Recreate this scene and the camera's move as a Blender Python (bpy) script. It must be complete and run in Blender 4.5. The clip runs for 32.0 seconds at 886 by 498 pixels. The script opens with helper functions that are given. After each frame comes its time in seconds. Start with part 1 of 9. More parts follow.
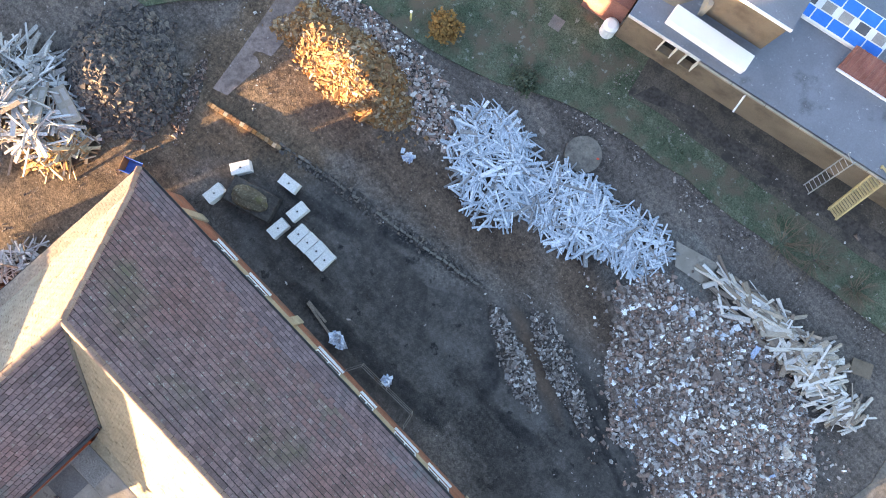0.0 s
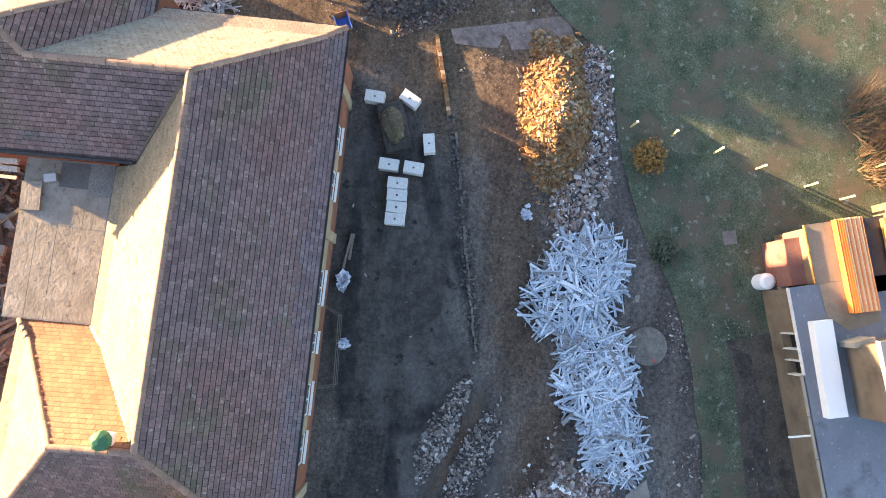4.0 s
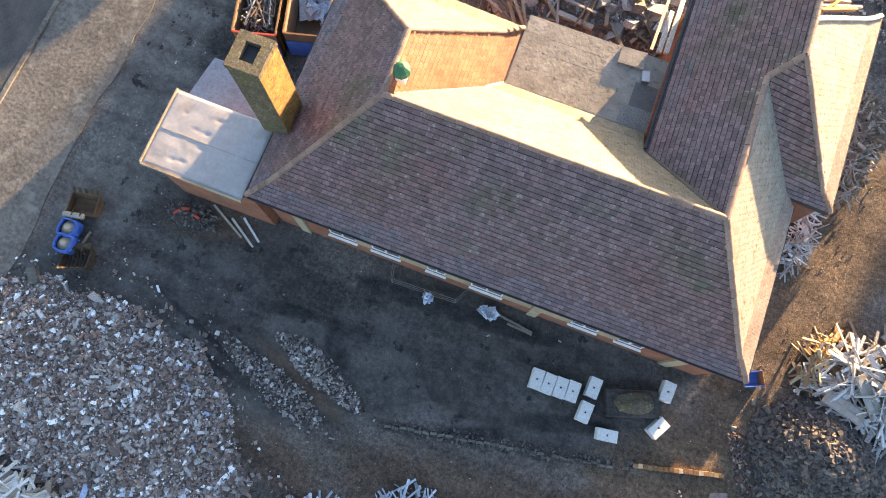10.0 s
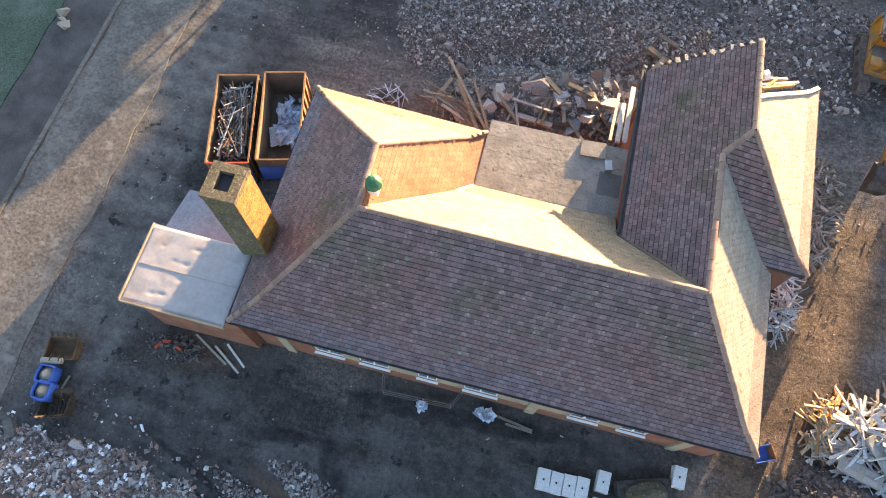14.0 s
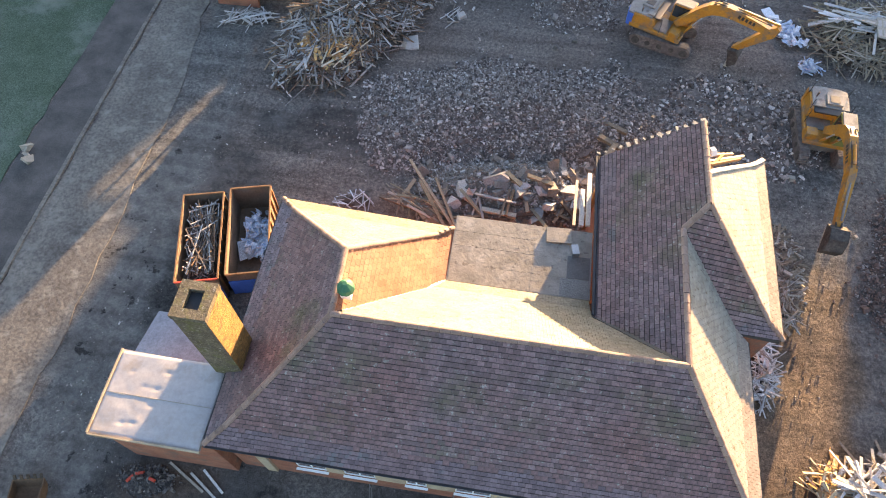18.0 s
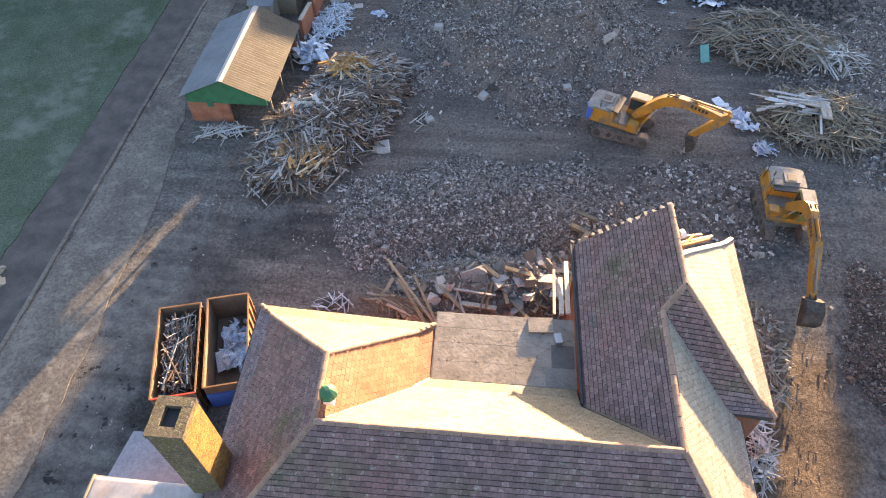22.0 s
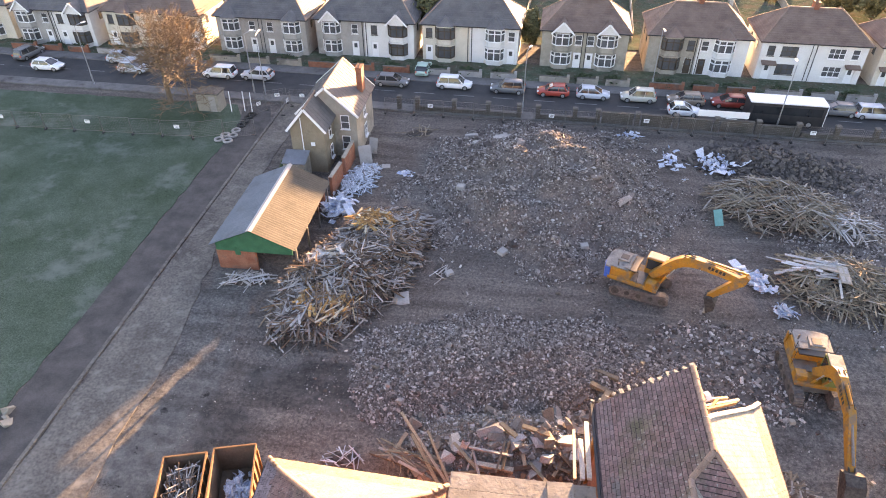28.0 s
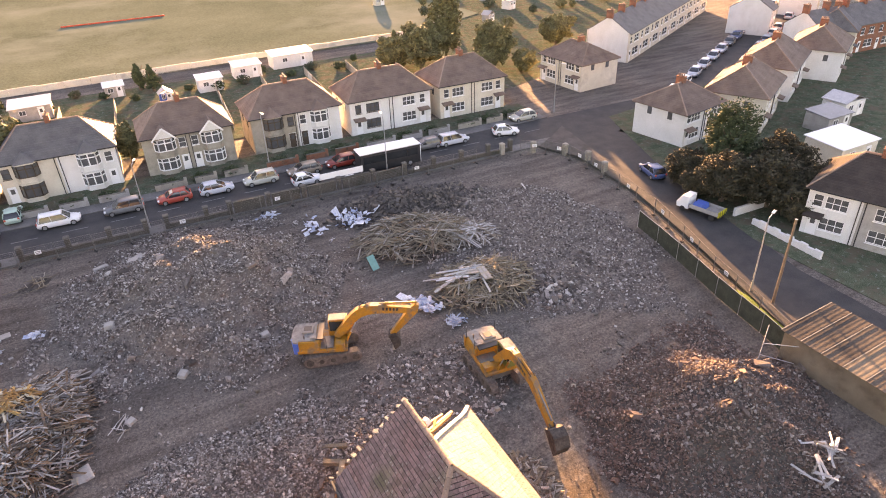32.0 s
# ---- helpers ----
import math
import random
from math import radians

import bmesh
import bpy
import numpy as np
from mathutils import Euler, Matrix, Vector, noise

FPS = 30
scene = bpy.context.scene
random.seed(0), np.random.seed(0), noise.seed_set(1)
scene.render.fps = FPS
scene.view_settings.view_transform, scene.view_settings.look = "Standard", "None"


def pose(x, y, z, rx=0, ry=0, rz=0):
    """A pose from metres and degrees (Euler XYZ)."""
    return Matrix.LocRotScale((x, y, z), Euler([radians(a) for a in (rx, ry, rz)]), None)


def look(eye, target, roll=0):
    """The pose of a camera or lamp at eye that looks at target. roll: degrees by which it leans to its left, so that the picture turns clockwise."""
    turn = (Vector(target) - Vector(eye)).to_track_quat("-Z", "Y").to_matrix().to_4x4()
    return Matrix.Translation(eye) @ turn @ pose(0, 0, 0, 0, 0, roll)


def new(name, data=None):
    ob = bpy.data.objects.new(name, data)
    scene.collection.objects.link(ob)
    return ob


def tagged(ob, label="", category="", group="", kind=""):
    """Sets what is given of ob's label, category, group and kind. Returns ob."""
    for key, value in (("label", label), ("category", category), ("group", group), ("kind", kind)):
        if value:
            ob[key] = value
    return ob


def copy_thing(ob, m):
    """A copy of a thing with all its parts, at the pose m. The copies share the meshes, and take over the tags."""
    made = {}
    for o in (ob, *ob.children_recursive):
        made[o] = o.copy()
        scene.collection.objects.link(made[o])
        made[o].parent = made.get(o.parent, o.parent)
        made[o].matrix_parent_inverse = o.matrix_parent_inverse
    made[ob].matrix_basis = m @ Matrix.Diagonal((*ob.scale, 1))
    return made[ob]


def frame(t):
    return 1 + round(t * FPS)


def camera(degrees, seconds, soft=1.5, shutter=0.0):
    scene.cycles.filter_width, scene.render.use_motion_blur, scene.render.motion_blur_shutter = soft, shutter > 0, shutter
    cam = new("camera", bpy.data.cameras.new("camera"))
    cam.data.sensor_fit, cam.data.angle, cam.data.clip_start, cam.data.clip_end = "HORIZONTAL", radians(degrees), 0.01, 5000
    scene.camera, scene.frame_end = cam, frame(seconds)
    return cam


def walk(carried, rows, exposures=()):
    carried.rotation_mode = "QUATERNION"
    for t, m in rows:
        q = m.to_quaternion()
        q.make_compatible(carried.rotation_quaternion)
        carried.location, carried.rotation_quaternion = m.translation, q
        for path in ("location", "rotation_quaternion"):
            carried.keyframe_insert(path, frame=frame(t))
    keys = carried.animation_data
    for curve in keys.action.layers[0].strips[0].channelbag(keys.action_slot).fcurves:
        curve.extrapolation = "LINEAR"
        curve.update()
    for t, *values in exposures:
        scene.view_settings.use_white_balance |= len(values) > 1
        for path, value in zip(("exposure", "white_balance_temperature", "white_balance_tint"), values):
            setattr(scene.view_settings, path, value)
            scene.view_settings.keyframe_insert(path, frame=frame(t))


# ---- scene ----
LENS = 68.5
EYE = (0.0, 0.0, 34.0)
cam = camera(LENS, 32.0, soft=1.0)
# seconds, then the camera's turn: it hovers on one spot over the yard, turns and tilts up
ROWS = [
    (0, 3.35, -1.37, -133.56),
    (0.5, 3.68, -1.31, -133.53),
    (1, 4.33, -1.25, -133.59),
    (1.5, 4.86, -1.21, -133.53),
    (2, 5.04, -1.14, -132.23),
    (2.5, 5.08, -0.92, -124.85),
    (3, 5.21, -0.68, -112.34),
    (3.5, 5.41, -0.41, -98.69),
    (5.5, 6.98, 0.16, -39.20),
    (6, 7.67, 0.17, -24.85),
    (6.5, 8.37, -0.07, -10.60),
    (7, 8.93, -0.56, 3.30),
    (7.5, 9.30, -1.18, 16.33),
    (8, 9.44, -1.37, 21.76),
    (8.5, 9.76, -1.28, 22.22),
    (9, 10.75, -1.18, 21.93),
    (9.5, 11.88, -1.10, 21.38),
    (10, 13.09, -1.01, 20.71),
    (10.5, 14.29, -0.92, 19.97),
    (11, 15.46, -0.84, 19.21),
    (11.5, 16.64, -0.78, 18.43),
    (12, 17.80, -0.70, 17.63),
    (12.5, 18.92, -0.64, 16.75),
    (13, 20.06, -0.59, 15.90),
    (13.5, 21.17, -0.55, 15.10),
    (14, 22.28, -0.54, 14.44),
    (14.5, 23.37, -0.53, 13.68),
    (16.5, 27.67, -0.49, 10.73),
    (17, 28.76, -0.43, 10.06),
    (17.5, 29.79, -0.40, 9.38),
    (18, 30.84, -0.30, 8.75),
    (18.5, 31.90, -0.22, 8.04),
    (19, 32.95, -0.14, 7.42),
    (19.5, 34.01, -0.01, 6.77),
    (20, 35.03, 0.07, 6.28),
    (20.5, 36.11, 0.11, 5.82),
    (21, 37.16, 0.18, 5.45),
    (21.5, 38.22, 0.24, 5.12),
    (22, 39.31, 0.28, 4.79),
    (22.5, 40.41, 0.33, 4.47),
    (23, 41.50, 0.34, 4.23),
    (23.5, 42.58, 0.40, 3.97),
    (24, 43.68, 0.44, 3.76),
    (24.5, 44.78, 0.50, 3.53),
    (25, 45.92, 0.47, 3.37),
    (25.5, 47.03, 0.47, 3.23),
    (27.5, 51.50, 0.35, 3.83),
    (28, 52.69, 0.10, 7.16),
    (28.5, 53.83, -0.14, 10.50),
    (29, 54.93, -0.17, 10.54),
    (29.5, 55.94, 0.11, 6.69),
    (30, 56.95, 0.42, 2.28),
    (30.5, 57.86, 0.84, -4.59),
    (31, 58.69, 1.25, -12.41),
    (31.5, 59.45, 1.58, -20.72),
    (32, 59.20, 1.86, -28.33),
]
walk(cam, [(t, pose(*EYE, rx, ry, rz)) for t, rx, ry, rz in ROWS],
     exposures=[(0, 3.46, 7250, 24), (6, 3.02, 7150, 25), (9, 3.01, 7050, 22), (20, 3.09, 7150, 26), (25.5, 3.24, 7350, 31), (28, 3.41, 8050, 38), (30.3, 3.49, 9500, 48), (32, 3.40, 9800, 46)])

# ---- light ----
SUN_AZ, SUN_EL = radians(19.7), radians(5.25)
TO_SUN = Vector((math.sin(SUN_AZ) * math.cos(SUN_EL), math.cos(SUN_AZ) * math.cos(SUN_EL), math.sin(SUN_EL)))
world = bpy.data.worlds.new("sky")
scene.world = world
world.use_nodes = True
wn = world.node_tree.nodes
wl = world.node_tree.links
sky = wn.new("ShaderNodeTexSky")
sky.sky_type, sky.sun_disc = "NISHITA", False
sky.sun_elevation, sky.sun_rotation = SUN_EL, SUN_AZ
sky.air_density, sky.dust_density, sky.ozone_density = 1.0, 1.0, 2.0
wn["Background"].inputs["Strength"].default_value = 0.132
wl.new(sky.outputs["Color"], wn["Background"].inputs["Color"])
sun = new("sun", bpy.data.lights.new("sun", "SUN"))
sun.data.energy, sun.data.angle, sun.data.color = 5.2, radians(0.7), (1.0, 0.74, 0.40)
sun.matrix_world = look(TO_SUN * 100, (0, 0, 0))

# ---- materials ----
def mat(name, c1, c2, rough=0.85, scale=1.5, fine=25.0, bump=0.15, metal=0.0, mix=0.5, grain=0.25, rand=0.0, island=0.0,
        stain=None, stain_scale=0.4, stain_amount=0.5, stretch=(1, 1, 1), spec=0.4, fleck=None, fleck_scale=6.0, fleck_amount=0.1):
    """Two-scale noise colour with grain, relief, and optional stains and per-piece variation."""
    m = bpy.data.materials.new(name)
    m.use_nodes = True
    n, l = m.node_tree.nodes, m.node_tree.links
    bsdf = n["Principled BSDF"]
    bsdf.inputs["Roughness"].default_value = rough
    bsdf.inputs["Metallic"].default_value = metal
    bsdf.inputs["Specular IOR Level"].default_value = spec
    tc = n.new("ShaderNodeTexCoord")
    mp = n.new("ShaderNodeMapping")
    mp.inputs["Scale"].default_value = stretch
    l.new(tc.outputs["Object"], mp.inputs["Vector"])

    def noise_of(s, detail=5.0, rgh=0.6):
        t = n.new("ShaderNodeTexNoise")
        t.inputs["Scale"].default_value, t.inputs["Detail"].default_value, t.inputs["Roughness"].default_value = s, detail, rgh
        l.new(mp.outputs["Vector"], t.inputs["Vector"])
        return t.outputs["Fac"]

    def ramp_of(src, a, b):
        r = n.new("ShaderNodeMapRange")
        r.inputs["From Min"].default_value, r.inputs["From Max"].default_value = a, b
        l.new(src, r.inputs["Value"])
        return r.outputs["Result"]

    def blend(fac, a, b, kind="MIX"):
        x = n.new("ShaderNodeMix")
        x.data_type, x.blend_type = "RGBA", kind
        if hasattr(fac, "links"):
            l.new(fac, x.inputs[0])
        else:
            x.inputs[0].default_value = fac
        for src, socket in ((a, x.inputs[6]), (b, x.inputs[7])):
            if hasattr(src, "links"):
                l.new(src, socket)
            else:
                socket.default_value = (*src[:3], 1)
        return x.outputs[2]

    large, small = noise_of(scale), noise_of(fine, 3.0, 0.7)
    col = blend(ramp_of(large, mix - 0.17, mix + 0.17), c1, c2)
    dark = blend(ramp_of(small, 0.3, 0.7), (1 - grain,) * 3, (1 + grain * 0.6,) * 3)
    col = blend(1.0, col, dark, "MULTIPLY")
    if stain:
        col = blend(ramp_of(noise_of(stain_scale, 6.0, 0.65), 0.62 - 0.25 * stain_amount, 0.75 - 0.2 * stain_amount), col, stain)
    if fleck:
        col = blend(ramp_of(noise_of(fleck_scale, 4.0, 0.7), 0.62 - 0.25 * fleck_amount, 0.70 - 0.2 * fleck_amount), col, fleck)
    if rand:
        oi = n.new("ShaderNodeObjectInfo")
        col = blend(1.0, col, blend(oi.outputs["Random"], (1 - rand,) * 3, (1 + rand * 0.7,) * 3), "MULTIPLY")
    if island:
        ge = n.new("ShaderNodeNewGeometry")
        col = blend(1.0, col, blend(ge.outputs["Random Per Island"], (1 - island,) * 3, (1 + island * 0.9,) * 3), "MULTIPLY")
    l.new(col, bsdf.inputs["Base Color"])
    if bump:
        b = n.new("ShaderNodeBump")
        b.inputs["Strength"].default_value, b.inputs["Distance"].default_value = bump, 0.05
        l.new(small, b.inputs["Height"])
        l.new(b.outputs["Normal"], bsdf.inputs["Normal"])
    return m


def pieces(name, colours, rough=0.9, bump=0.3, fine=14.0, stretch=(1, 1, 1)):
    """Colour picked per loose piece from a few stops, with grain."""
    m = bpy.data.materials.new(name)
    m.use_nodes = True
    n, l = m.node_tree.nodes, m.node_tree.links
    bsdf = n["Principled BSDF"]
    bsdf.inputs["Roughness"].default_value = rough
    bsdf.inputs["Specular IOR Level"].default_value = 0.12
    ge, oi = n.new("ShaderNodeNewGeometry"), n.new("ShaderNodeObjectInfo")
    add, fr = n.new("ShaderNodeMath"), n.new("ShaderNodeMath")
    fr.operation = "FRACT"
    l.new(ge.outputs["Random Per Island"], add.inputs[0])
    l.new(oi.outputs["Random"], add.inputs[1])
    l.new(add.outputs[0], fr.inputs[0])
    r = n.new("ShaderNodeValToRGB")
    r.color_ramp.interpolation = "CONSTANT"
    while len(r.color_ramp.elements) < len(colours):
        r.color_ramp.elements.new(0.5)
    for k, c in enumerate(colours):
        r.color_ramp.elements[k].position = k / len(colours)
        r.color_ramp.elements[k].color = (*c, 1)
    l.new(fr.outputs[0], r.inputs["Fac"])
    tc, mp = n.new("ShaderNodeTexCoord"), n.new("ShaderNodeMapping")
    mp.inputs["Scale"].default_value = stretch
    l.new(tc.outputs["Object"], mp.inputs["Vector"])
    t = n.new("ShaderNodeTexNoise")
    t.inputs["Scale"].default_value, t.inputs["Detail"].default_value = fine, 4.0
    l.new(mp.outputs["Vector"], t.inputs["Vector"])
    mr = n.new("ShaderNodeMapRange")
    mr.inputs["From Min"].default_value, mr.inputs["From Max"].default_value = 0.3, 0.7
    mr.inputs["To Min"].default_value, mr.inputs["To Max"].default_value = 0.65, 1.25
    l.new(t.outputs["Fac"], mr.inputs["Value"])
    x = n.new("ShaderNodeMix")
    x.data_type, x.blend_type = "RGBA", "MULTIPLY"
    x.inputs[0].default_value = 1.0
    l.new(r.outputs["Color"], x.inputs[6])
    l.new(mr.outputs["Result"], x.inputs[7])
    l.new(x.outputs[2], bsdf.inputs["Base Color"])
    b = n.new("ShaderNodeBump")
    b.inputs["Strength"].default_value, b.inputs["Distance"].default_value = bump, 0.03
    l.new(t.outputs["Fac"], b.inputs["Height"])
    l.new(b.outputs["Normal"], bsdf.inputs["Normal"])
    return m


def glass_mat(name, tint, rough=0.08):
    m = mat(name, tint, tuple(0.6 * c for c in tint), rough=rough, scale=0.8, bump=0.0, grain=0.05, spec=0.8)
    return m


MUD = mat("mud_ground", (0.060, 0.052, 0.046), (0.135, 0.108, 0.085), scale=0.16, fine=6.0, bump=0.5, grain=0.35, stain=(0.030, 0.028, 0.028), stain_scale=0.22, stain_amount=0.35, spec=0.1)
ROAD = mat("road_asphalt", (0.05, 0.05, 0.052), (0.075, 0.073, 0.07), rough=0.75, scale=0.5, fine=18.0, bump=0.15, spec=0.12)
BROWN = mat("brown_clay", (0.16, 0.105, 0.065), (0.25, 0.17, 0.11), scale=0.5, fine=7.0, bump=0.6, grain=0.35, stain=(0.08, 0.06, 0.045), stain_scale=0.5, stain_amount=0.4, spec=0.1)
CONCRETE = mat("old_concrete", (0.108, 0.097, 0.086), (0.195, 0.176, 0.15), scale=0.3, fine=5.0, bump=0.4, grain=0.4, stain=(0.215, 0.20, 0.175), stain_scale=0.9, stain_amount=0.35, spec=0.1)
PAVING = mat("paving", (0.13, 0.125, 0.12), (0.2, 0.19, 0.18), scale=0.8, fine=16.0, bump=0.2, stain=(0.08, 0.075, 0.07), stain_amount=0.4, spec=0.12)
PATH_DARK = mat("dark_path", (0.068, 0.064, 0.06), (0.115, 0.106, 0.098), scale=0.7, fine=12.0, bump=0.25, spec=0.12)
GRASS = mat("frosty_grass", (0.06, 0.09, 0.058), (0.105, 0.14, 0.105), scale=0.25, fine=11.0, bump=0.9, grain=0.5, stain=(0.14, 0.165, 0.14), stain_scale=0.18, stain_amount=0.35, spec=0.0)
GRASS_BROWN = mat("rough_grass", (0.066, 0.090, 0.058), (0.13, 0.150, 0.105), scale=0.8, fine=14.0, bump=1.0, grain=0.6, stain=(0.125, 0.105, 0.078), stain_scale=0.5, stain_amount=0.6, spec=0.0, fleck=(0.20, 0.215, 0.185), fleck_scale=2.2, fleck_amount=0.1)
# Grass colour lightened to stand for haze over the distant field.
PITCH = mat("haze_paled_field", (0.105, 0.125, 0.088), (0.150, 0.170, 0.124), rough=1.0, scale=0.03, fine=2.0, bump=0.3, spec=0.0, stain=(0.185, 0.205, 0.165), stain_scale=0.02, stain_amount=0.5)
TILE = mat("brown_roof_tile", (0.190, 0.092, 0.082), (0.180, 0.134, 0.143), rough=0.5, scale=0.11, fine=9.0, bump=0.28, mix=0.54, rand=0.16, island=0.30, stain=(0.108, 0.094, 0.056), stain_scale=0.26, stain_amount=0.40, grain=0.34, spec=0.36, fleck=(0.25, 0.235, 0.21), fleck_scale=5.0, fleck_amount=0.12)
# Dark lip colour stands for shadow gap and moss at each lap.
TILE_LIP = mat("lap_shade_tile_lip", (0.030, 0.020, 0.020), (0.062, 0.042, 0.043), rough=0.85, scale=0.7, fine=14.0, bump=0.2, island=0.5)
# Paler tiles for the sun-facing slopes: sunlight put into the tile colour.
TILE_PALE = mat("sun_side_pale_tile", (0.272, 0.246, 0.206), (0.328, 0.300, 0.255), rough=0.7, scale=0.5, fine=9.0, bump=0.3, rand=0.1, island=0.11, stain=(0.235, 0.20, 0.15), stain_scale=0.8, stain_amount=0.33, grain=0.26, fleck=(0.15, 0.122, 0.08), fleck_scale=3.2, fleck_amount=0.11)
TILE_BUFF = mat("sun_side_buff_tile", (0.205, 0.172, 0.118), (0.255, 0.217, 0.152), rough=0.75, scale=0.5, fine=9.0, bump=0.3, rand=0.1, island=0.11, stain=(0.18, 0.145, 0.095), stain_scale=0.8, stain_amount=0.33, grain=0.26, fleck=(0.11, 0.088, 0.052), fleck_scale=3.2, fleck_amount=0.13)
PALE_LIP = mat("sun_side_tile_lip", (0.10, 0.075, 0.05), (0.17, 0.13, 0.09), rough=0.8, scale=0.7, fine=14.0, bump=0.2, island=0.4)
# Tan eave courses: weaker sunlight on the flatter band, put into colour.
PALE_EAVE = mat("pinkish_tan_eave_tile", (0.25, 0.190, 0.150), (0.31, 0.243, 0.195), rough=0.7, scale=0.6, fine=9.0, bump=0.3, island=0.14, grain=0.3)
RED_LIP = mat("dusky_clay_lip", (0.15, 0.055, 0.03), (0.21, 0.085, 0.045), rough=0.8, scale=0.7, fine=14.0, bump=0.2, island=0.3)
TILE_RED = mat("orange_clay_tile", (0.27, 0.113, 0.060), (0.34, 0.160, 0.095), rough=0.8, scale=0.6, fine=18.0, bump=0.25, island=0.15)
RIDGE = mat("clay_ridge_tile", (0.24, 0.15, 0.115), (0.32, 0.23, 0.18), rough=0.85, scale=1.2, fine=20.0, bump=0.3, rand=0.2, island=0.2)
BRICK = mat("red_brick", (0.24, 0.085, 0.05), (0.33, 0.14, 0.085), scale=1.2, fine=12.0, bump=0.35, grain=0.35, stain=(0.16, 0.10, 0.075), stain_scale=0.9, stain_amount=0.4)
RENDER = mat("tan_render", (0.36, 0.28, 0.19), (0.45, 0.37, 0.26), scale=0.8, fine=25.0, bump=0.25, stain=(0.25, 0.2, 0.14), stain_scale=0.6, stain_amount=0.35, spec=0.2)
ROUGHCAST = mat("grey_roughcast", (0.30, 0.27, 0.22), (0.40, 0.36, 0.30), scale=0.7, fine=30.0, bump=0.5, stain=(0.2, 0.18, 0.15), stain_amount=0.4, spec=0.15)
WHITEWASH = mat("white_painted_wall", (0.66, 0.65, 0.62), (0.74, 0.73, 0.71), scale=0.5, fine=25.0, bump=0.2, stain=(0.58, 0.57, 0.54), stain_amount=0.25)
CREAM = mat("cream_render", (0.58, 0.52, 0.42), (0.68, 0.62, 0.52), scale=0.5, fine=25.0, bump=0.3, stain=(0.46, 0.41, 0.34), stain_amount=0.3)
LODGE_TAN = mat("tan_lodge_roughcast", (0.22, 0.18, 0.125), (0.29, 0.24, 0.17), scale=0.6, fine=24.0, bump=0.4, stain=(0.16, 0.13, 0.09), stain_scale=0.5, stain_amount=0.4)
BROWN_RENDER = mat("brown_stained_render", (0.15, 0.115, 0.08), (0.21, 0.165, 0.12), scale=0.6, fine=20.0, bump=0.3, stain=(0.105, 0.08, 0.055), stain_scale=0.5, stain_amount=0.45)
DARKWALL = mat("dark_boundary_stone", (0.070, 0.062, 0.052), (0.115, 0.102, 0.085), scale=0.6, fine=14.0, bump=0.4, stain=(0.05, 0.05, 0.038), stain_scale=0.5, stain_amount=0.45)
GREYWALL = mat("grey_pebbledash", (0.33, 0.31, 0.29), (0.43, 0.41, 0.38), scale=0.6, fine=30.0, bump=0.5, stain=(0.26, 0.24, 0.22), stain_amount=0.35, spec=0.2)
DARKTILE = mat("dark_brown_concrete_tile", (0.048, 0.040, 0.037), (0.080, 0.066, 0.060), rough=0.85, scale=0.6, fine=14.0, bump=0.25, island=0.15, spec=0.1)
SLATE = mat("grey_slate", (0.10, 0.095, 0.095), (0.16, 0.15, 0.145), rough=0.7, scale=0.6, fine=14.0, bump=0.25, island=0.15)
BROWNTILE = mat("weathered_brown_tile", (0.15, 0.10, 0.08), (0.23, 0.16, 0.13), rough=0.8, scale=0.6, fine=14.0, bump=0.25, island=0.15)
WHITE = mat("white_paint", (0.78, 0.78, 0.77), (0.82, 0.82, 0.81), rough=0.5, scale=1.5, fine=30.0, bump=0.05, grain=0.08)
BLACK = mat("black_paint", (0.02, 0.02, 0.022), (0.035, 0.035, 0.036), rough=0.5, bump=0.05, grain=0.15)
RUBBER = mat("black_rubber", (0.022, 0.022, 0.022), (0.04, 0.04, 0.038), rough=0.85, fine=30.0, bump=0.3)
STEEL = mat("weathered_steel", (0.16, 0.15, 0.14), (0.26, 0.24, 0.22), rough=0.55, metal=0.6, scale=1.5, fine=20.0, bump=0.1, stain=(0.17, 0.08, 0.04), stain_scale=1.1, stain_amount=0.3)
GALV = mat("galvanised_steel", (0.40, 0.41, 0.42), (0.5, 0.5, 0.5), rough=0.45, metal=0.7, scale=2.0, fine=25.0, bump=0.05)
RUST = mat("rusty_iron", (0.10, 0.058, 0.032), (0.17, 0.10, 0.055), rough=0.85, scale=1.5, fine=18.0, bump=0.3)
ORANGE_P = mat("orange_yellow_machine_paint", (0.36, 0.150, 0.014), (0.44, 0.200, 0.025), rough=0.55, scale=1.0, fine=10.0, bump=0.1, grain=0.25, stain=(0.19, 0.125, 0.075), stain_scale=1.3, stain_amount=0.52, fleck=(0.12, 0.095, 0.075), fleck_scale=3.0, fleck_amount=0.08)
SKIP_Y = mat("chipped_yellow_skip_paint", (0.22, 0.105, 0.045), (0.31, 0.17, 0.075), rough=0.7, scale=1.0, fine=10.0, bump=0.15, stain=(0.20, 0.10, 0.05), stain_scale=0.9, stain_amount=0.5)
SKIP_IN = mat("worn_skip_inside", (0.13, 0.09, 0.06), (0.2, 0.14, 0.10), rough=0.75, scale=1.2, fine=9.0, bump=0.2)
BLUE_P = mat("blue_paint", (0.03, 0.10, 0.38), (0.05, 0.15, 0.5), rough=0.5, bump=0.08, stain=(0.05, 0.07, 0.16), stain_amount=0.3)
RED_P = mat("red_paint", (0.55, 0.06, 0.03), (0.65, 0.10, 0.05), rough=0.5, bump=0.05)
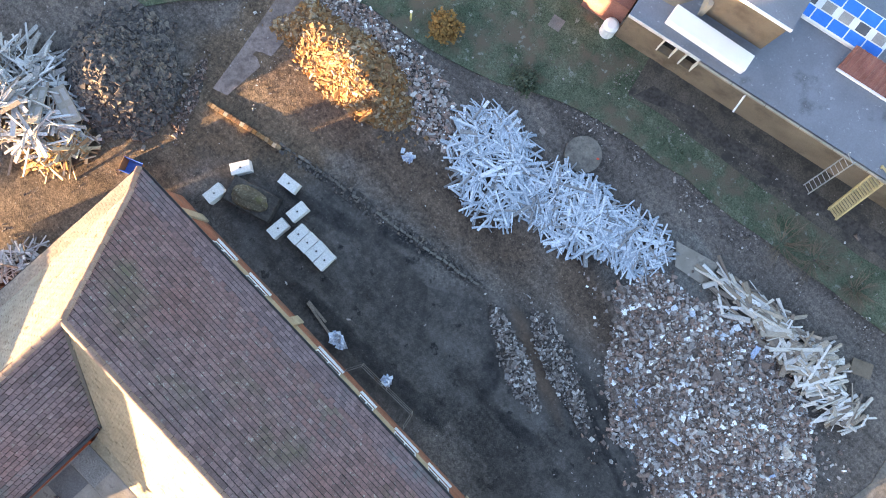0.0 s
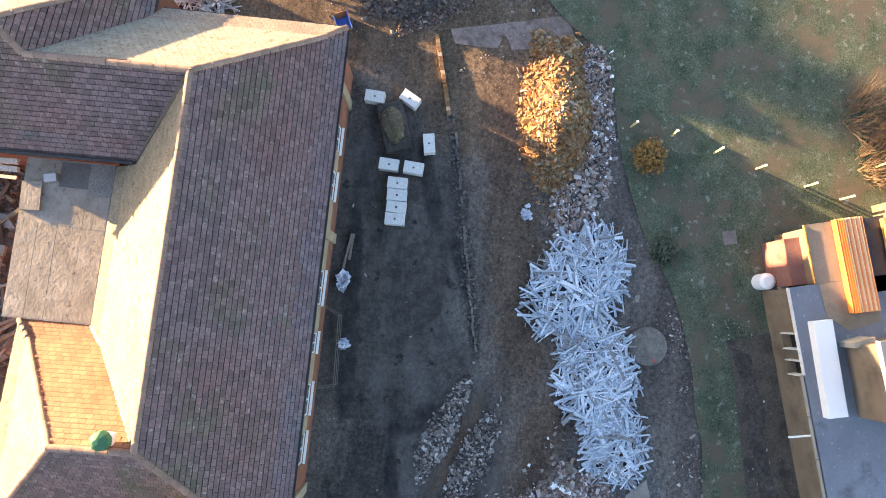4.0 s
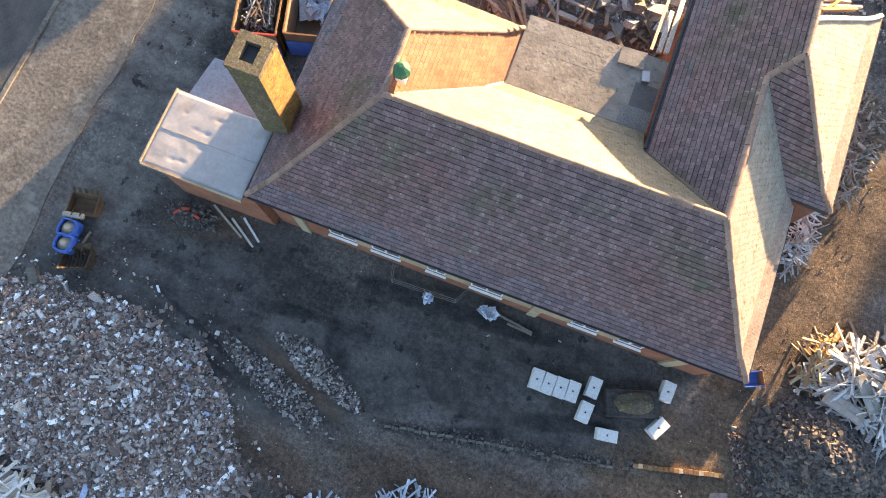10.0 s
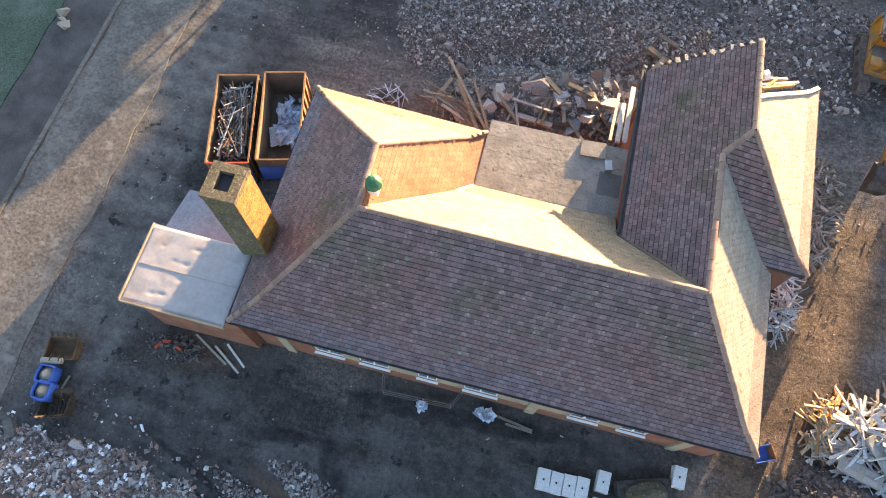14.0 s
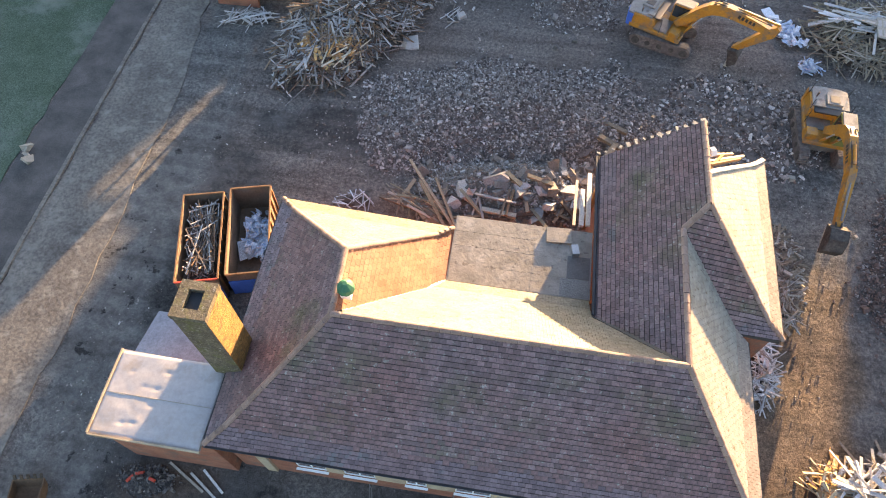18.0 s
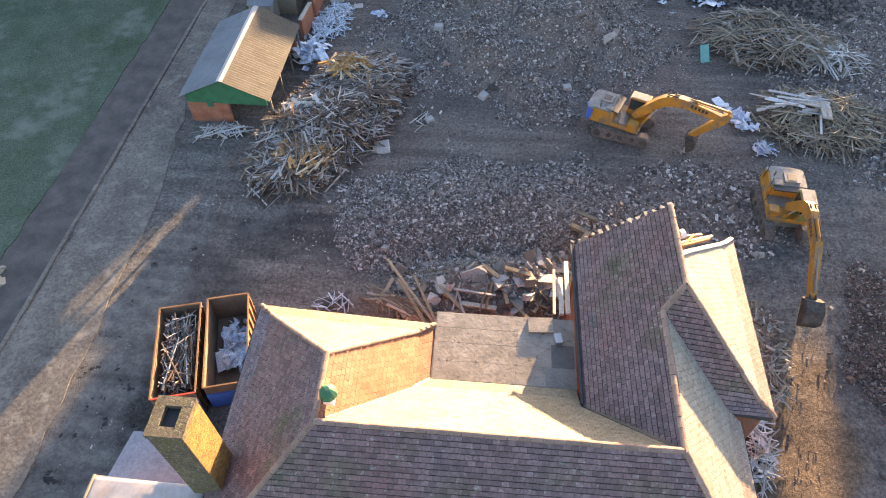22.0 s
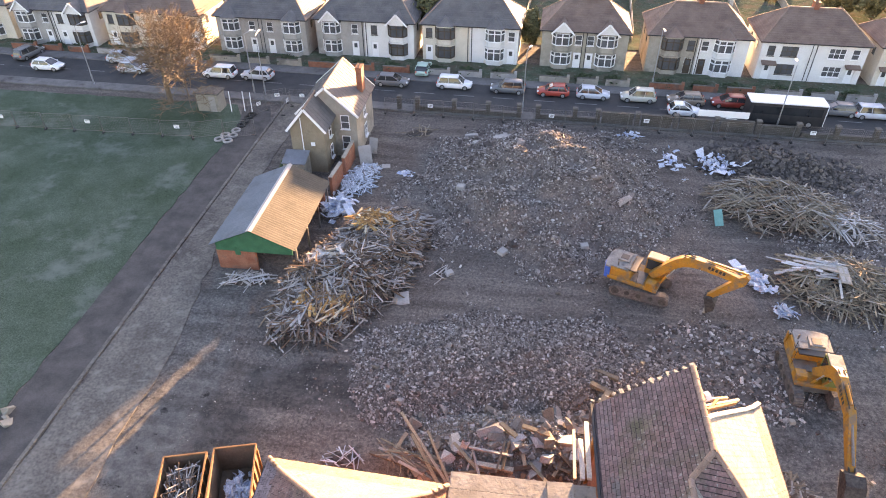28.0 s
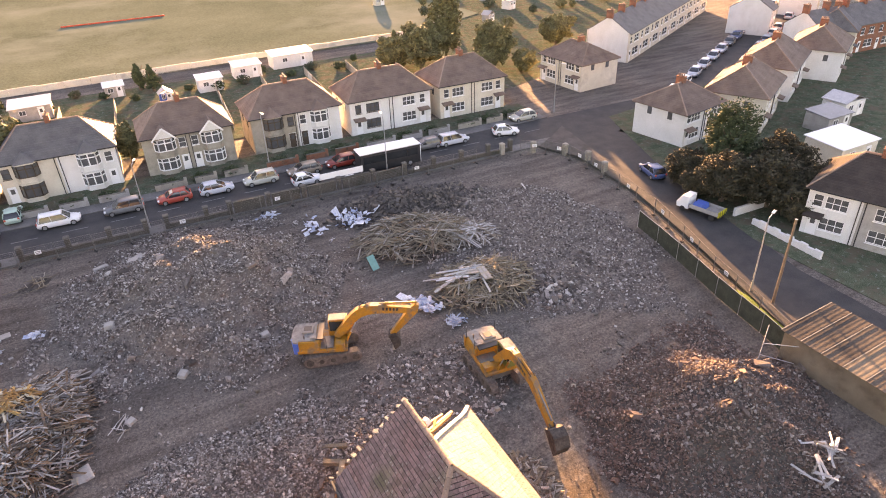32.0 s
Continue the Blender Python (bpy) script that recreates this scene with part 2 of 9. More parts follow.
GREEN_P = mat("green_paint", (0.015, 0.11, 0.055), (0.03, 0.16, 0.08), rough=0.6, bump=0.08, stain=(0.05, 0.12, 0.08), stain_amount=0.4)
TIMBER_W = pieces("pale_painted_timber", [(0.42, 0.49, 0.56), (0.55, 0.61, 0.67), (0.33, 0.38, 0.43), (0.48, 0.54, 0.60), (0.64, 0.69, 0.75), (0.25, 0.25, 0.25), (0.38, 0.44, 0.50)], stretch=(1, 1, 1))
TIMBER_B = pieces("bare_demolition_timber", [(0.196, 0.132, 0.088), (0.270, 0.198, 0.141), (0.104, 0.078, 0.062), (0.362, 0.336, 0.302), (0.237, 0.206, 0.183), (0.077, 0.063, 0.055), (0.415, 0.395, 0.375), (0.155, 0.135, 0.125), (0.257, 0.244, 0.234), (0.172, 0.111, 0.074), (0.136, 0.106, 0.082), (0.332, 0.311, 0.294)])
TIMBER_L = pieces("straw_coloured_laths", [(0.236, 0.200, 0.154), (0.184, 0.148, 0.111), (0.285, 0.253, 0.207), (0.130, 0.104, 0.084), (0.326, 0.307, 0.280), (0.210, 0.173, 0.133)])
TIMBER_R = pieces("orange_wood", [(0.40, 0.21, 0.08), (0.48, 0.29, 0.12), (0.33, 0.18, 0.08), (0.46, 0.36, 0.23), (0.27, 0.16, 0.085), (0.52, 0.45, 0.34)])
TIMBER_O = pieces("old_cream_joists", [(0.552, 0.514, 0.457), (0.404, 0.347, 0.280), (0.668, 0.649, 0.620), (0.281, 0.224, 0.172), (0.510, 0.482, 0.453), (0.586, 0.548, 0.491), (0.218, 0.180, 0.151)])
TIMBER_OL = pieces("olive_brown_rafters", [(0.225, 0.184, 0.130), (0.280, 0.234, 0.172), (0.162, 0.133, 0.100), (0.336, 0.303, 0.253), (0.127, 0.106, 0.085), (0.252, 0.202, 0.140)])
TIMBER_G = pieces("weathered_grey_planks", [(0.46, 0.46, 0.46), (0.57, 0.57, 0.57), (0.33, 0.31, 0.29), (0.26, 0.22, 0.18), (0.50, 0.48, 0.45), (0.40, 0.38, 0.36)])
RUBBLE = pieces("mixed_rubble", [(0.181, 0.154, 0.139), (0.331, 0.292, 0.267), (0.081, 0.069, 0.063), (0.287, 0.249, 0.224), (0.150, 0.119, 0.105), (0.267, 0.241, 0.227), (0.096, 0.084, 0.079), (0.191, 0.165, 0.150), (0.489, 0.460, 0.431)], bump=0.5)
RUBBLE_BR = pieces("brick_rubble", [(0.296, 0.136, 0.050), (0.274, 0.150, 0.074), (0.185, 0.102, 0.056), (0.311, 0.211, 0.118), (0.222, 0.129, 0.062), (0.252, 0.170, 0.099), (0.385, 0.306, 0.217), (0.215, 0.126, 0.068)])
RUBBLE_MX = pieces("mixed_brick_and_plaster", [(0.302, 0.215, 0.179), (0.440, 0.378, 0.343), (0.155, 0.116, 0.101), (0.529, 0.492, 0.458), (0.247, 0.186, 0.160), (0.356, 0.231, 0.183), (0.900, 0.900, 0.900), (0.197, 0.151, 0.130), (0.415, 0.389, 0.370), (0.288, 0.210, 0.178), (0.125, 0.099, 0.088), (0.319, 0.270, 0.246), (0.225, 0.162, 0.136), (0.391, 0.344, 0.315), (0.167, 0.133, 0.118), (0.298, 0.248, 0.226)], bump=0.5)
RUBBLE_RB = pieces("red_brown_brick_rubble", [(0.145, 0.100, 0.084), (0.188, 0.133, 0.112), (0.103, 0.076, 0.066), (0.225, 0.173, 0.149), (0.128, 0.090, 0.076), (0.174, 0.140, 0.123), (0.293, 0.258, 0.231), (0.122, 0.094, 0.084), (0.161, 0.109, 0.089)])
RUBBLE_FM = pieces("fallen_wall_masonry", [(0.214, 0.185, 0.163), (0.265, 0.237, 0.212), (0.155, 0.133, 0.117), (0.332, 0.310, 0.288), (0.190, 0.159, 0.134), (0.249, 0.227, 0.211), (0.174, 0.149, 0.131), (0.386, 0.367, 0.349)])
RUBBLE_DK = pieces("dark_stone_rubble", [(0.098, 0.088, 0.084), (0.135, 0.120, 0.110), (0.112, 0.098, 0.090), (0.185, 0.155, 0.130), (0.082, 0.074, 0.072), (0.15, 0.128, 0.112)])
PLASTIC = pieces("torn_white_plastic", [(0.50, 0.55, 0.64), (0.64, 0.67, 0.72), (0.36, 0.44, 0.58), (0.55, 0.59, 0.65)], rough=0.45)
HEAP = mat("rubble_soil", (0.128, 0.108, 0.096), (0.19, 0.163, 0.146), scale=0.6, fine=5.0, bump=1.0, grain=0.45, stain=(0.10, 0.087, 0.08), stain_amount=0.4, spec=0.08)
MACHINE_GREY = mat("dusty_machine_grey", (0.17, 0.165, 0.155), (0.25, 0.24, 0.225), rough=0.7, scale=1.2, fine=14.0, bump=0.15, stain=(0.12, 0.11, 0.10), stain_scale=1.3, stain_amount=0.4)
EARTH = mat("trodden_earth", (0.075, 0.066, 0.055), (0.125, 0.108, 0.088), scale=0.7, fine=12.0, bump=0.6, grain=0.45, stain=(0.05, 0.046, 0.042), stain_scale=0.9, stain_amount=0.45, spec=0.08)
PORCH_RED = mat("dull_red_pantile", (0.19, 0.08, 0.065), (0.27, 0.135, 0.115), rough=0.8, scale=1.2, fine=16.0, bump=0.25)
TUFT = pieces("tufted_winter_grass", [(0.062, 0.091, 0.049), (0.106, 0.134, 0.078), (0.150, 0.128, 0.085), (0.050, 0.067, 0.039), (0.125, 0.146, 0.098), (0.112, 0.091, 0.065)])
HEAP_RD = mat("reddish_rubble_soil", (0.14, 0.107, 0.088), (0.21, 0.168, 0.14), scale=0.5, fine=6.0, bump=1.0, grain=0.5, stain=(0.28, 0.235, 0.195), stain_scale=0.35, stain_amount=0.3, spec=0.08)
YELLOW_W = mat("pale_yellow_timber", (0.42, 0.33, 0.16), (0.52, 0.42, 0.23), rough=0.8, scale=1.5, fine=14.0, bump=0.2)
HEAP_DK = mat("dark_soil", (0.06, 0.053, 0.048), (0.10, 0.088, 0.078), scale=0.8, fine=5.0, bump=1.0, grain=0.45, spec=0.08)
GLASS = glass_mat("window_glass", (0.12, 0.122, 0.125))
CARGLASS = glass_mat("car_glass", (0.03, 0.034, 0.038), 0.05)
LEADROOF = mat("grey_roof_felt", (0.135, 0.146, 0.166), (0.195, 0.207, 0.232), rough=0.4, scale=0.35, fine=12.0, bump=0.12, grain=0.12, stain=(0.060, 0.062, 0.068), stain_scale=0.5, stain_amount=0.12, fleck=(0.30, 0.31, 0.33), fleck_scale=4.0, fleck_amount=0.02)
SHEETMETAL = mat("dented_pale_sheet_roof", (0.37, 0.335, 0.315), (0.44, 0.41, 0.39), rough=0.42, metal=0.15, scale=0.35, fine=5.0, bump=0.08, grain=0.10, stain=(0.33, 0.285, 0.245), stain_scale=0.6, stain_amount=0.4)
# Sun-side slope colour, held dark in place of shade missing there.
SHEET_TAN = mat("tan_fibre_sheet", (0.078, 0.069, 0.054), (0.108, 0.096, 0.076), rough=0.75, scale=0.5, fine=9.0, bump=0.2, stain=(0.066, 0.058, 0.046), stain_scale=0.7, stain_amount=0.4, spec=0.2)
MOSSY = mat("mossy_render", (0.085, 0.066, 0.042), (0.15, 0.12, 0.076), scale=1.4, fine=9.0, bump=0.9, grain=0.5, stain=(0.11, 0.10, 0.035), stain_scale=1.8, stain_amount=0.5, fleck=(0.26, 0.235, 0.18), fleck_scale=7.0, fleck_amount=0.15)
OCHRE = mat("ochre_roughcast", (0.24, 0.125, 0.033), (0.34, 0.19, 0.058), scale=1.4, fine=9.0, bump=0.9, grain=0.55, stain=(0.13, 0.085, 0.035), stain_scale=2.5, stain_amount=0.45)
OCHRE_Y = mat("bright_ochre_coating", (0.50, 0.26, 0.05), (0.60, 0.34, 0.08), scale=0.8, fine=14.0, bump=0.15)
FELT_BLUE = mat("pale_grey_felt", (0.235, 0.25, 0.275), (0.33, 0.345, 0.365), rough=0.5, scale=0.6, fine=8.0, bump=0.2, stain=(0.17, 0.175, 0.185), stain_scale=0.6, stain_amount=0.4)
ROOFCRETE = mat("cracked_roof_screed", (0.255, 0.228, 0.190), (0.330, 0.300, 0.258), scale=0.9, fine=3.2, bump=0.5, grain=0.25, stain=(0.205, 0.182, 0.15), stain_scale=0.8, stain_amount=0.42, spec=0.12, fleck=(0.15, 0.13, 0.11), fleck_scale=2.6, fleck_amount=0.1)
GRITROOF = mat("gritty_grey_roof_chippings", (0.20, 0.195, 0.18), (0.27, 0.26, 0.24), scale=1.2, fine=16.0, bump=0.4, grain=0.5, spec=0.1)
# Lighter eaves courses: sky sheen on the flatter tiles, put into colour.
TILE_EAVE = mat("sky_sheen_eaves_tile", (0.195, 0.115, 0.108), (0.190, 0.148, 0.160), rough=0.5, scale=0.16, fine=9.0, bump=0.25, rand=0.14, island=0.26, grain=0.3, spec=0.32, fleck=(0.13, 0.12, 0.12), fleck_scale=0.6, fleck_amount=0.25)
PATH_PINK = mat("pinkish_worn_concrete", (0.185, 0.148, 0.135), (0.25, 0.20, 0.182), scale=0.8, fine=8.0, bump=0.3, grain=0.35, stain=(0.11, 0.085, 0.07), stain_scale=0.9, stain_amount=0.5, spec=0.1)
PATH_BROWN = mat("brown_stained_paving", (0.115, 0.098, 0.078), (0.165, 0.142, 0.115), scale=0.7, fine=7.0, bump=0.3, grain=0.35, stain=(0.075, 0.064, 0.05), stain_scale=0.8, stain_amount=0.5, spec=0.1)
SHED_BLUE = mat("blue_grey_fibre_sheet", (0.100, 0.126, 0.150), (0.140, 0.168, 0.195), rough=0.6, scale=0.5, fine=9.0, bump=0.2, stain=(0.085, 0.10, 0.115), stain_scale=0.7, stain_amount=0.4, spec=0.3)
DASH = mat("worn_road_paint", (0.16, 0.158, 0.15), (0.26, 0.255, 0.245), scale=2.5, fine=12.0, bump=0.1)
DARKFRAME = mat("dark_brown_joinery", (0.055, 0.038, 0.026), (0.085, 0.06, 0.042), rough=0.6, scale=2.0, fine=15.0, bump=0.1)
ORANGE_S = mat("orange_plastic", (0.70, 0.20, 0.04), (0.78, 0.27, 0.06), rough=0.4, bump=0.05)
SKYBLUE = mat("bright_blue_panel", (0.01, 0.17, 0.60), (0.02, 0.22, 0.70), rough=0.4, bump=0.03, grain=0.08)
BLOCKC = mat("pale_cast_concrete", (0.60, 0.59, 0.57), (0.70, 0.69, 0.66), scale=1.5, fine=18.0, bump=0.2, stain=(0.45, 0.44, 0.42), stain_scale=1.2, stain_amount=0.35)
BARK = mat("bare_bark", (0.13, 0.095, 0.065), (0.2, 0.15, 0.105), scale=2.0, fine=15.0, bump=0.5)
TWIG = mat("winter_twigs", (0.15, 0.105, 0.068), (0.22, 0.155, 0.095), scale=2.0, fine=15.0, bump=0.2)
LEAF = mat("evergreen_leaf", (0.03, 0.05, 0.025), (0.06, 0.085, 0.035), scale=1.2, fine=8.0, bump=0.3, island=0.35)
# Leaf colour lightened towards olive, standing for haze before far trees.
LEAF_O = mat("haze_lightened_evergreen", (0.10, 0.10, 0.045), (0.17, 0.165, 0.08), scale=1.0, fine=8.0, bump=0.3, island=0.35)
LEAF_B = mat("brown_overgrown_hedge", (0.030, 0.030, 0.018), (0.058, 0.052, 0.029), scale=1.0, fine=8.0, bump=0.3, island=0.35)
LEAF_G = mat("gorse_leaf", (0.22, 0.11, 0.03), (0.30, 0.17, 0.05), scale=2.0, fine=8.0, bump=0.3, island=0.35)


# ---- building blocks ----
class Geo:
    """Gathers vertices and faces of one mesh."""

    def __init__(self):
        self.v, self.f = [], []

    def add(self, vs, fs):
        k = len(self.v)
        self.v += [tuple(p) for p in vs]
        self.f += [tuple(k + i for i in q) for q in fs]
        return self

    def box(self, c, s, rz=0.0, m=None, taper=1.0):
        hx, hy, hz = s[0] / 2, s[1] / 2, s[2] / 2
        vs = [Vector((x * hx * (taper if z > 0 else 1), y * hy * (taper if z > 0 else 1), z * hz)) for z in (-1, 1) for x, y in ((-1, -1), (1, -1), (1, 1), (-1, 1))]
        r = (m.to_3x3() if m else Matrix.Rotation(radians(rz), 3, "Z"))
        vs = [r @ p + Vector(c) for p in vs]
        return self.add(vs, [(3, 2, 1, 0), (4, 5, 6, 7), (0, 1, 5, 4), (1, 2, 6, 5), (2, 3, 7, 6), (3, 0, 4, 7)])

    def beam(self, a, b, w, h, roll=0.0):
        a, b = Vector(a), Vector(b)
        q = (b - a).to_track_quat("X", "Z").to_matrix() @ Matrix.Rotation(roll, 3, "X")
        return self.box((a + b) / 2, ((b - a).length, w, h), m=q.to_4x4())

    def cyl(self, a, b, r0, r1=None, n=8, caps=True):
        r1 = r0 if r1 is None else r1
        a, b = Vector(a), Vector(b)
        q = (b - a).to_track_quat("Z", "Y").to_matrix()
        ring = [Vector((math.cos(2 * math.pi * k / n), math.sin(2 * math.pi * k / n), 0)) for k in range(n)]
        vs = [a + q @ (p * r0) for p in ring] + [b + q @ (p * r1) for p in ring]
        fs = [(k, (k + 1) % n, n + (k + 1) % n, n + k) for k in range(n)]
        if caps:
            fs += [tuple(range(n - 1, -1, -1)), tuple(range(n, 2 * n))]
        return self.add(vs, fs)

    def slab(self, pts, thick, way=None):
        """A flat polygon given thickness against its normal, or along way."""
        pts = [Vector(p) for p in pts]
        nrm = (pts[1] - pts[0]).cross(pts[2] - pts[0]).normalized()
        d = Vector(way) if way else nrm * -thick
        k = len(pts)
        fs = [tuple(range(k)), tuple(range(2 * k - 1, k - 1, -1))] + [(i, k + i, k + (i + 1) % k, (i + 1) % k) for i in range(k)]
        return self.add(pts + [p + d for p in pts], fs)

    def extrude(self, outline, axis, a, b):
        """A closed outline in the other two axes, drawn out along axis from a to b."""
        def put(p, s):
            q = list(p)
            q.insert("xyz".index(axis), s)
            return q
        k = len(outline)
        vs = [put(p, a) for p in outline] + [put(p, b) for p in outline]
        fs = [tuple(range(k - 1, -1, -1)), tuple(range(k, 2 * k))] + [(i, (i + 1) % k, k + (i + 1) % k, k + i) for i in range(k)]
        return self.add(vs, fs)


def mesh_of(name, geo, material, fix=True):
    me = bpy.data.meshes.new(name)
    me.from_pydata([tuple(p) for p in geo.v], [], geo.f)
    if fix:
        bm = bmesh.new()
        bm.from_mesh(me)
        bmesh.ops.recalc_face_normals(bm, faces=bm.faces)
        bm.to_mesh(me)
        bm.free()
    me.materials.append(material)
    return me


def part(name, geo, material, parent, label="", kind="", smooth=False, bevel=0.0, fix=True):
    """One mesh object under a thing or under a part, in the thing's own frame."""
    ob = new(name, mesh_of(name, geo, material, fix))
    ob.parent = parent
    if smooth:
        ob.data.shade_smooth()
    if bevel:
        b = ob.modifiers.new("bevel", "BEVEL")
        b.width, b.segments, b.limit_method = bevel, 2, "ANGLE"
    return tagged(ob, label=label, kind=kind)


def thing(name, label, category, m=None, group="", kind=""):
    ob = new(name)
    ob.empty_display_size = 0.3
    ob.matrix_world = m or Matrix()
    return tagged(ob, label=label, category=category, group=group, kind=kind)


def solid(name, geo, material, label, category="", kind="", group="", smooth=False, m=None, bevel=0.0, fix=True):
    ob = part(name, geo, material, None, smooth=smooth, bevel=bevel, fix=fix)
    if m:
        ob.matrix_world = m
    return tagged(ob, label=label, category=category, kind=kind, group=group)




def bumps(x, y, s=1.0, k=0.0):
    return noise.noise(Vector((x * s, y * s, k)))


def chunks(points, sizes, flat=0.7, seed=1, jag=0.65):
    """Many irregular six-sided lumps as one Geo-like mesh, from arrays."""
    r = np.random.default_rng(seed)
    n = len(points)
    corner = np.array([(x, y, z) for z in (-1, 1) for x, y in ((-1, -1), (1, -1), (1, 1), (-1, 1))], float)
    dims = sizes[:, None] * np.stack([r.uniform(0.6, 1.5, n), r.uniform(0.45, 0.9, n), r.uniform(0.4, 0.8, n) * flat], 1) / 2
    v = corner[None] * dims[:, None] * r.uniform(jag, 1.15, (n, 8, 3))
    q = r.normal(size=(n, 4)) * np.array([1.0, 0.35, 0.35, 1.0])
    q /= np.linalg.norm(q, axis=1)[:, None]
    w, x, y, z = q.T
    rot = np.stack([1 - 2 * (y * y + z * z), 2 * (x * y - z * w), 2 * (x * z + y * w), 2 * (x * y + z * w), 1 - 2 * (x * x + z * z), 2 * (y * z - x * w),
                    2 * (x * z - y * w), 2 * (y * z + x * w), 1 - 2 * (x * x + y * y)], 1).reshape(n, 3, 3)
    v = np.einsum("nij,nkj->nki", rot, v) + points[:, None]
    faces = np.array([(3, 2, 1, 0), (4, 5, 6, 7), (0, 1, 5, 4), (1, 2, 6, 5), (2, 3, 7, 6), (3, 0, 4, 7)])
    f = (faces[None] + 8 * np.arange(n)[:, None, None]).reshape(-1, 4)
    return v.reshape(-1, 3), f


def raw(name, v, f, material, parent=None, label="", category="", kind="stuff"):
    me = bpy.data.meshes.new(name)
    me.from_pydata(v.tolist(), [], f.tolist())
    me.materials.append(material)
    ob = new(name, me)
    ob.parent = parent
    return tagged(ob, label=label, category=category, kind=kind)

# ---- ground ----
def ground_material():
    m = bpy.data.materials.new("site_ground")
    m.use_nodes = True
    n, l = m.node_tree.nodes, m.node_tree.links
    bsdf = n["Principled BSDF"]
    bsdf.inputs["Roughness"].default_value = 0.9
    bsdf.inputs["Specular IOR Level"].default_value = 0.1
    tc = n.new("ShaderNodeTexCoord")

    def tex(s, detail=6.0, r=0.62):
        t = n.new("ShaderNodeTexNoise")
        t.inputs["Scale"].default_value, t.inputs["Detail"].default_value, t.inputs["Roughness"].default_value = s, detail, r
        l.new(tc.outputs["Object"], t.inputs["Vector"])
        return t

    def mathn(op, a, b):
        x = n.new("ShaderNodeMath")
        x.operation = op
        for k, v in enumerate((a, b)):
            if isinstance(v, (int, float)):
                x.inputs[k].default_value = v
            else:
                l.new(v, x.inputs[k])
        return x.outputs[0]

    wobble, patch, fine = tex(0.35), tex(0.12), tex(15.0, 4.0, 0.75)
    mid = tex(1.3, 8.0, 0.72)
    grit = tex(4.5, 8.0, 0.78)
    # long drag marks left by tracks
    streak = n.new("ShaderNodeTexNoise")
    streak.inputs["Scale"].default_value, streak.inputs["Detail"].default_value = 1.0, 5.0
    sm = n.new("ShaderNodeMapping")
    sm.inputs["Rotation"].default_value, sm.inputs["Scale"].default_value = (0, 0, radians(18)), (0.12, 0.9, 1.0)
    l.new(tc.outputs["Object"], sm.inputs["Vector"])
    l.new(sm.outputs["Vector"], streak.inputs["Vector"])

    def oval(cx, cy, rx, ry, turn, soft=0.15):
        mp = n.new("ShaderNodeMapping")
        mp.vector_type = "TEXTURE"
        mp.inputs["Location"].default_value = (cx, cy, 0)
        mp.inputs["Rotation"].default_value = (0, 0, radians(turn))
        mp.inputs["Scale"].default_value = (rx, ry, 1e3)
        l.new(tc.outputs["Object"], mp.inputs["Vector"])
        ln = n.new("ShaderNodeVectorMath")
        ln.operation = "LENGTH"
        l.new(mp.outputs["Vector"], ln.inputs[0])
        d = mathn("ADD", ln.outputs["Value"], mathn("MULTIPLY", mathn("SUBTRACT", wobble.outputs["Fac"], 0.5), 1.3))
        r = n.new("ShaderNodeMapRange")
        r.inputs["From Min"].default_value, r.inputs["From Max"].default_value = 0.95 + soft, 0.95 - soft
        l.new(d, r.inputs["Value"])
        return r.outputs["Result"]

    def union(ovals, soft=0.15):
        out = oval(*ovals[0], soft)
        for o in ovals[1:]:
            out = mathn("MAXIMUM", out, oval(*o, soft))
        return out

    def mixc(fac, a, b, kind="MIX"):
        x = n.new("ShaderNodeMix")
        x.data_type, x.blend_type = "RGBA", kind
        if isinstance(fac, float):
            x.inputs[0].default_value = fac
        else:
            l.new(fac, x.inputs[0])
        for v, s in ((a, x.inputs[6]), (b, x.inputs[7])):
            if isinstance(v, tuple):
                s.default_value = (*v, 1)
            else:
                l.new(v, s)
        return x.outputs[2]

    def rng(src, a, b):
        r = n.new("ShaderNodeMapRange")
        r.inputs["From Min"].default_value, r.inputs["From Max"].default_value = a, b
        l.new(src, r.inputs["Value"])
        return r.outputs["Result"]

    soil = mixc(rng(patch.outputs["Fac"], 0.35, 0.65), (0.128, 0.112, 0.102), (0.182, 0.162, 0.147))
    soil = mixc(rng(mid.outputs["Fac"], 0.52, 0.68), soil, (0.092, 0.081, 0.074))
    clay = mixc(rng(mid.outputs["Fac"], 0.4, 0.62), (0.172, 0.128, 0.092), (0.110, 0.084, 0.063))
    tar = mixc(rng(mid.outputs["Fac"], 0.44, 0.58), (0.070, 0.065, 0.062), (0.112, 0.102, 0.095))
    tar = mixc(rng(patch.outputs["Fac"], 0.53, 0.60), tar, mixc(rng(grit.outputs["Fac"], 0.42, 0.6), (0.052, 0.048, 0.046), (0.09, 0.082, 0.076)))
    swirl = tex(0.28, 5.0, 0.55)
    tar = mixc(rng(swirl.outputs["Fac"], 0.52, 0.66), tar, mixc(rng(mid.outputs["Fac"], 0.4, 0.6), (0.145, 0.135, 0.127), (0.105, 0.098, 0.092)))
    grey = mixc(rng(mid.outputs["Fac"], 0.4, 0.6), (0.17, 0.165, 0.155), (0.11, 0.105, 0.1))
    col = mixc(union(CLAY_OVALS), soil, clay)
    paved = union(TAR_OVALS)
    col = mixc(paved, col, tar)
    col = mixc(union(GREY_OVALS), col, grey)
    scab = mathn("MULTIPLY", paved, rng(tex(0.9, 9.0, 0.66).outputs["Fac"], 0.60, 0.63))
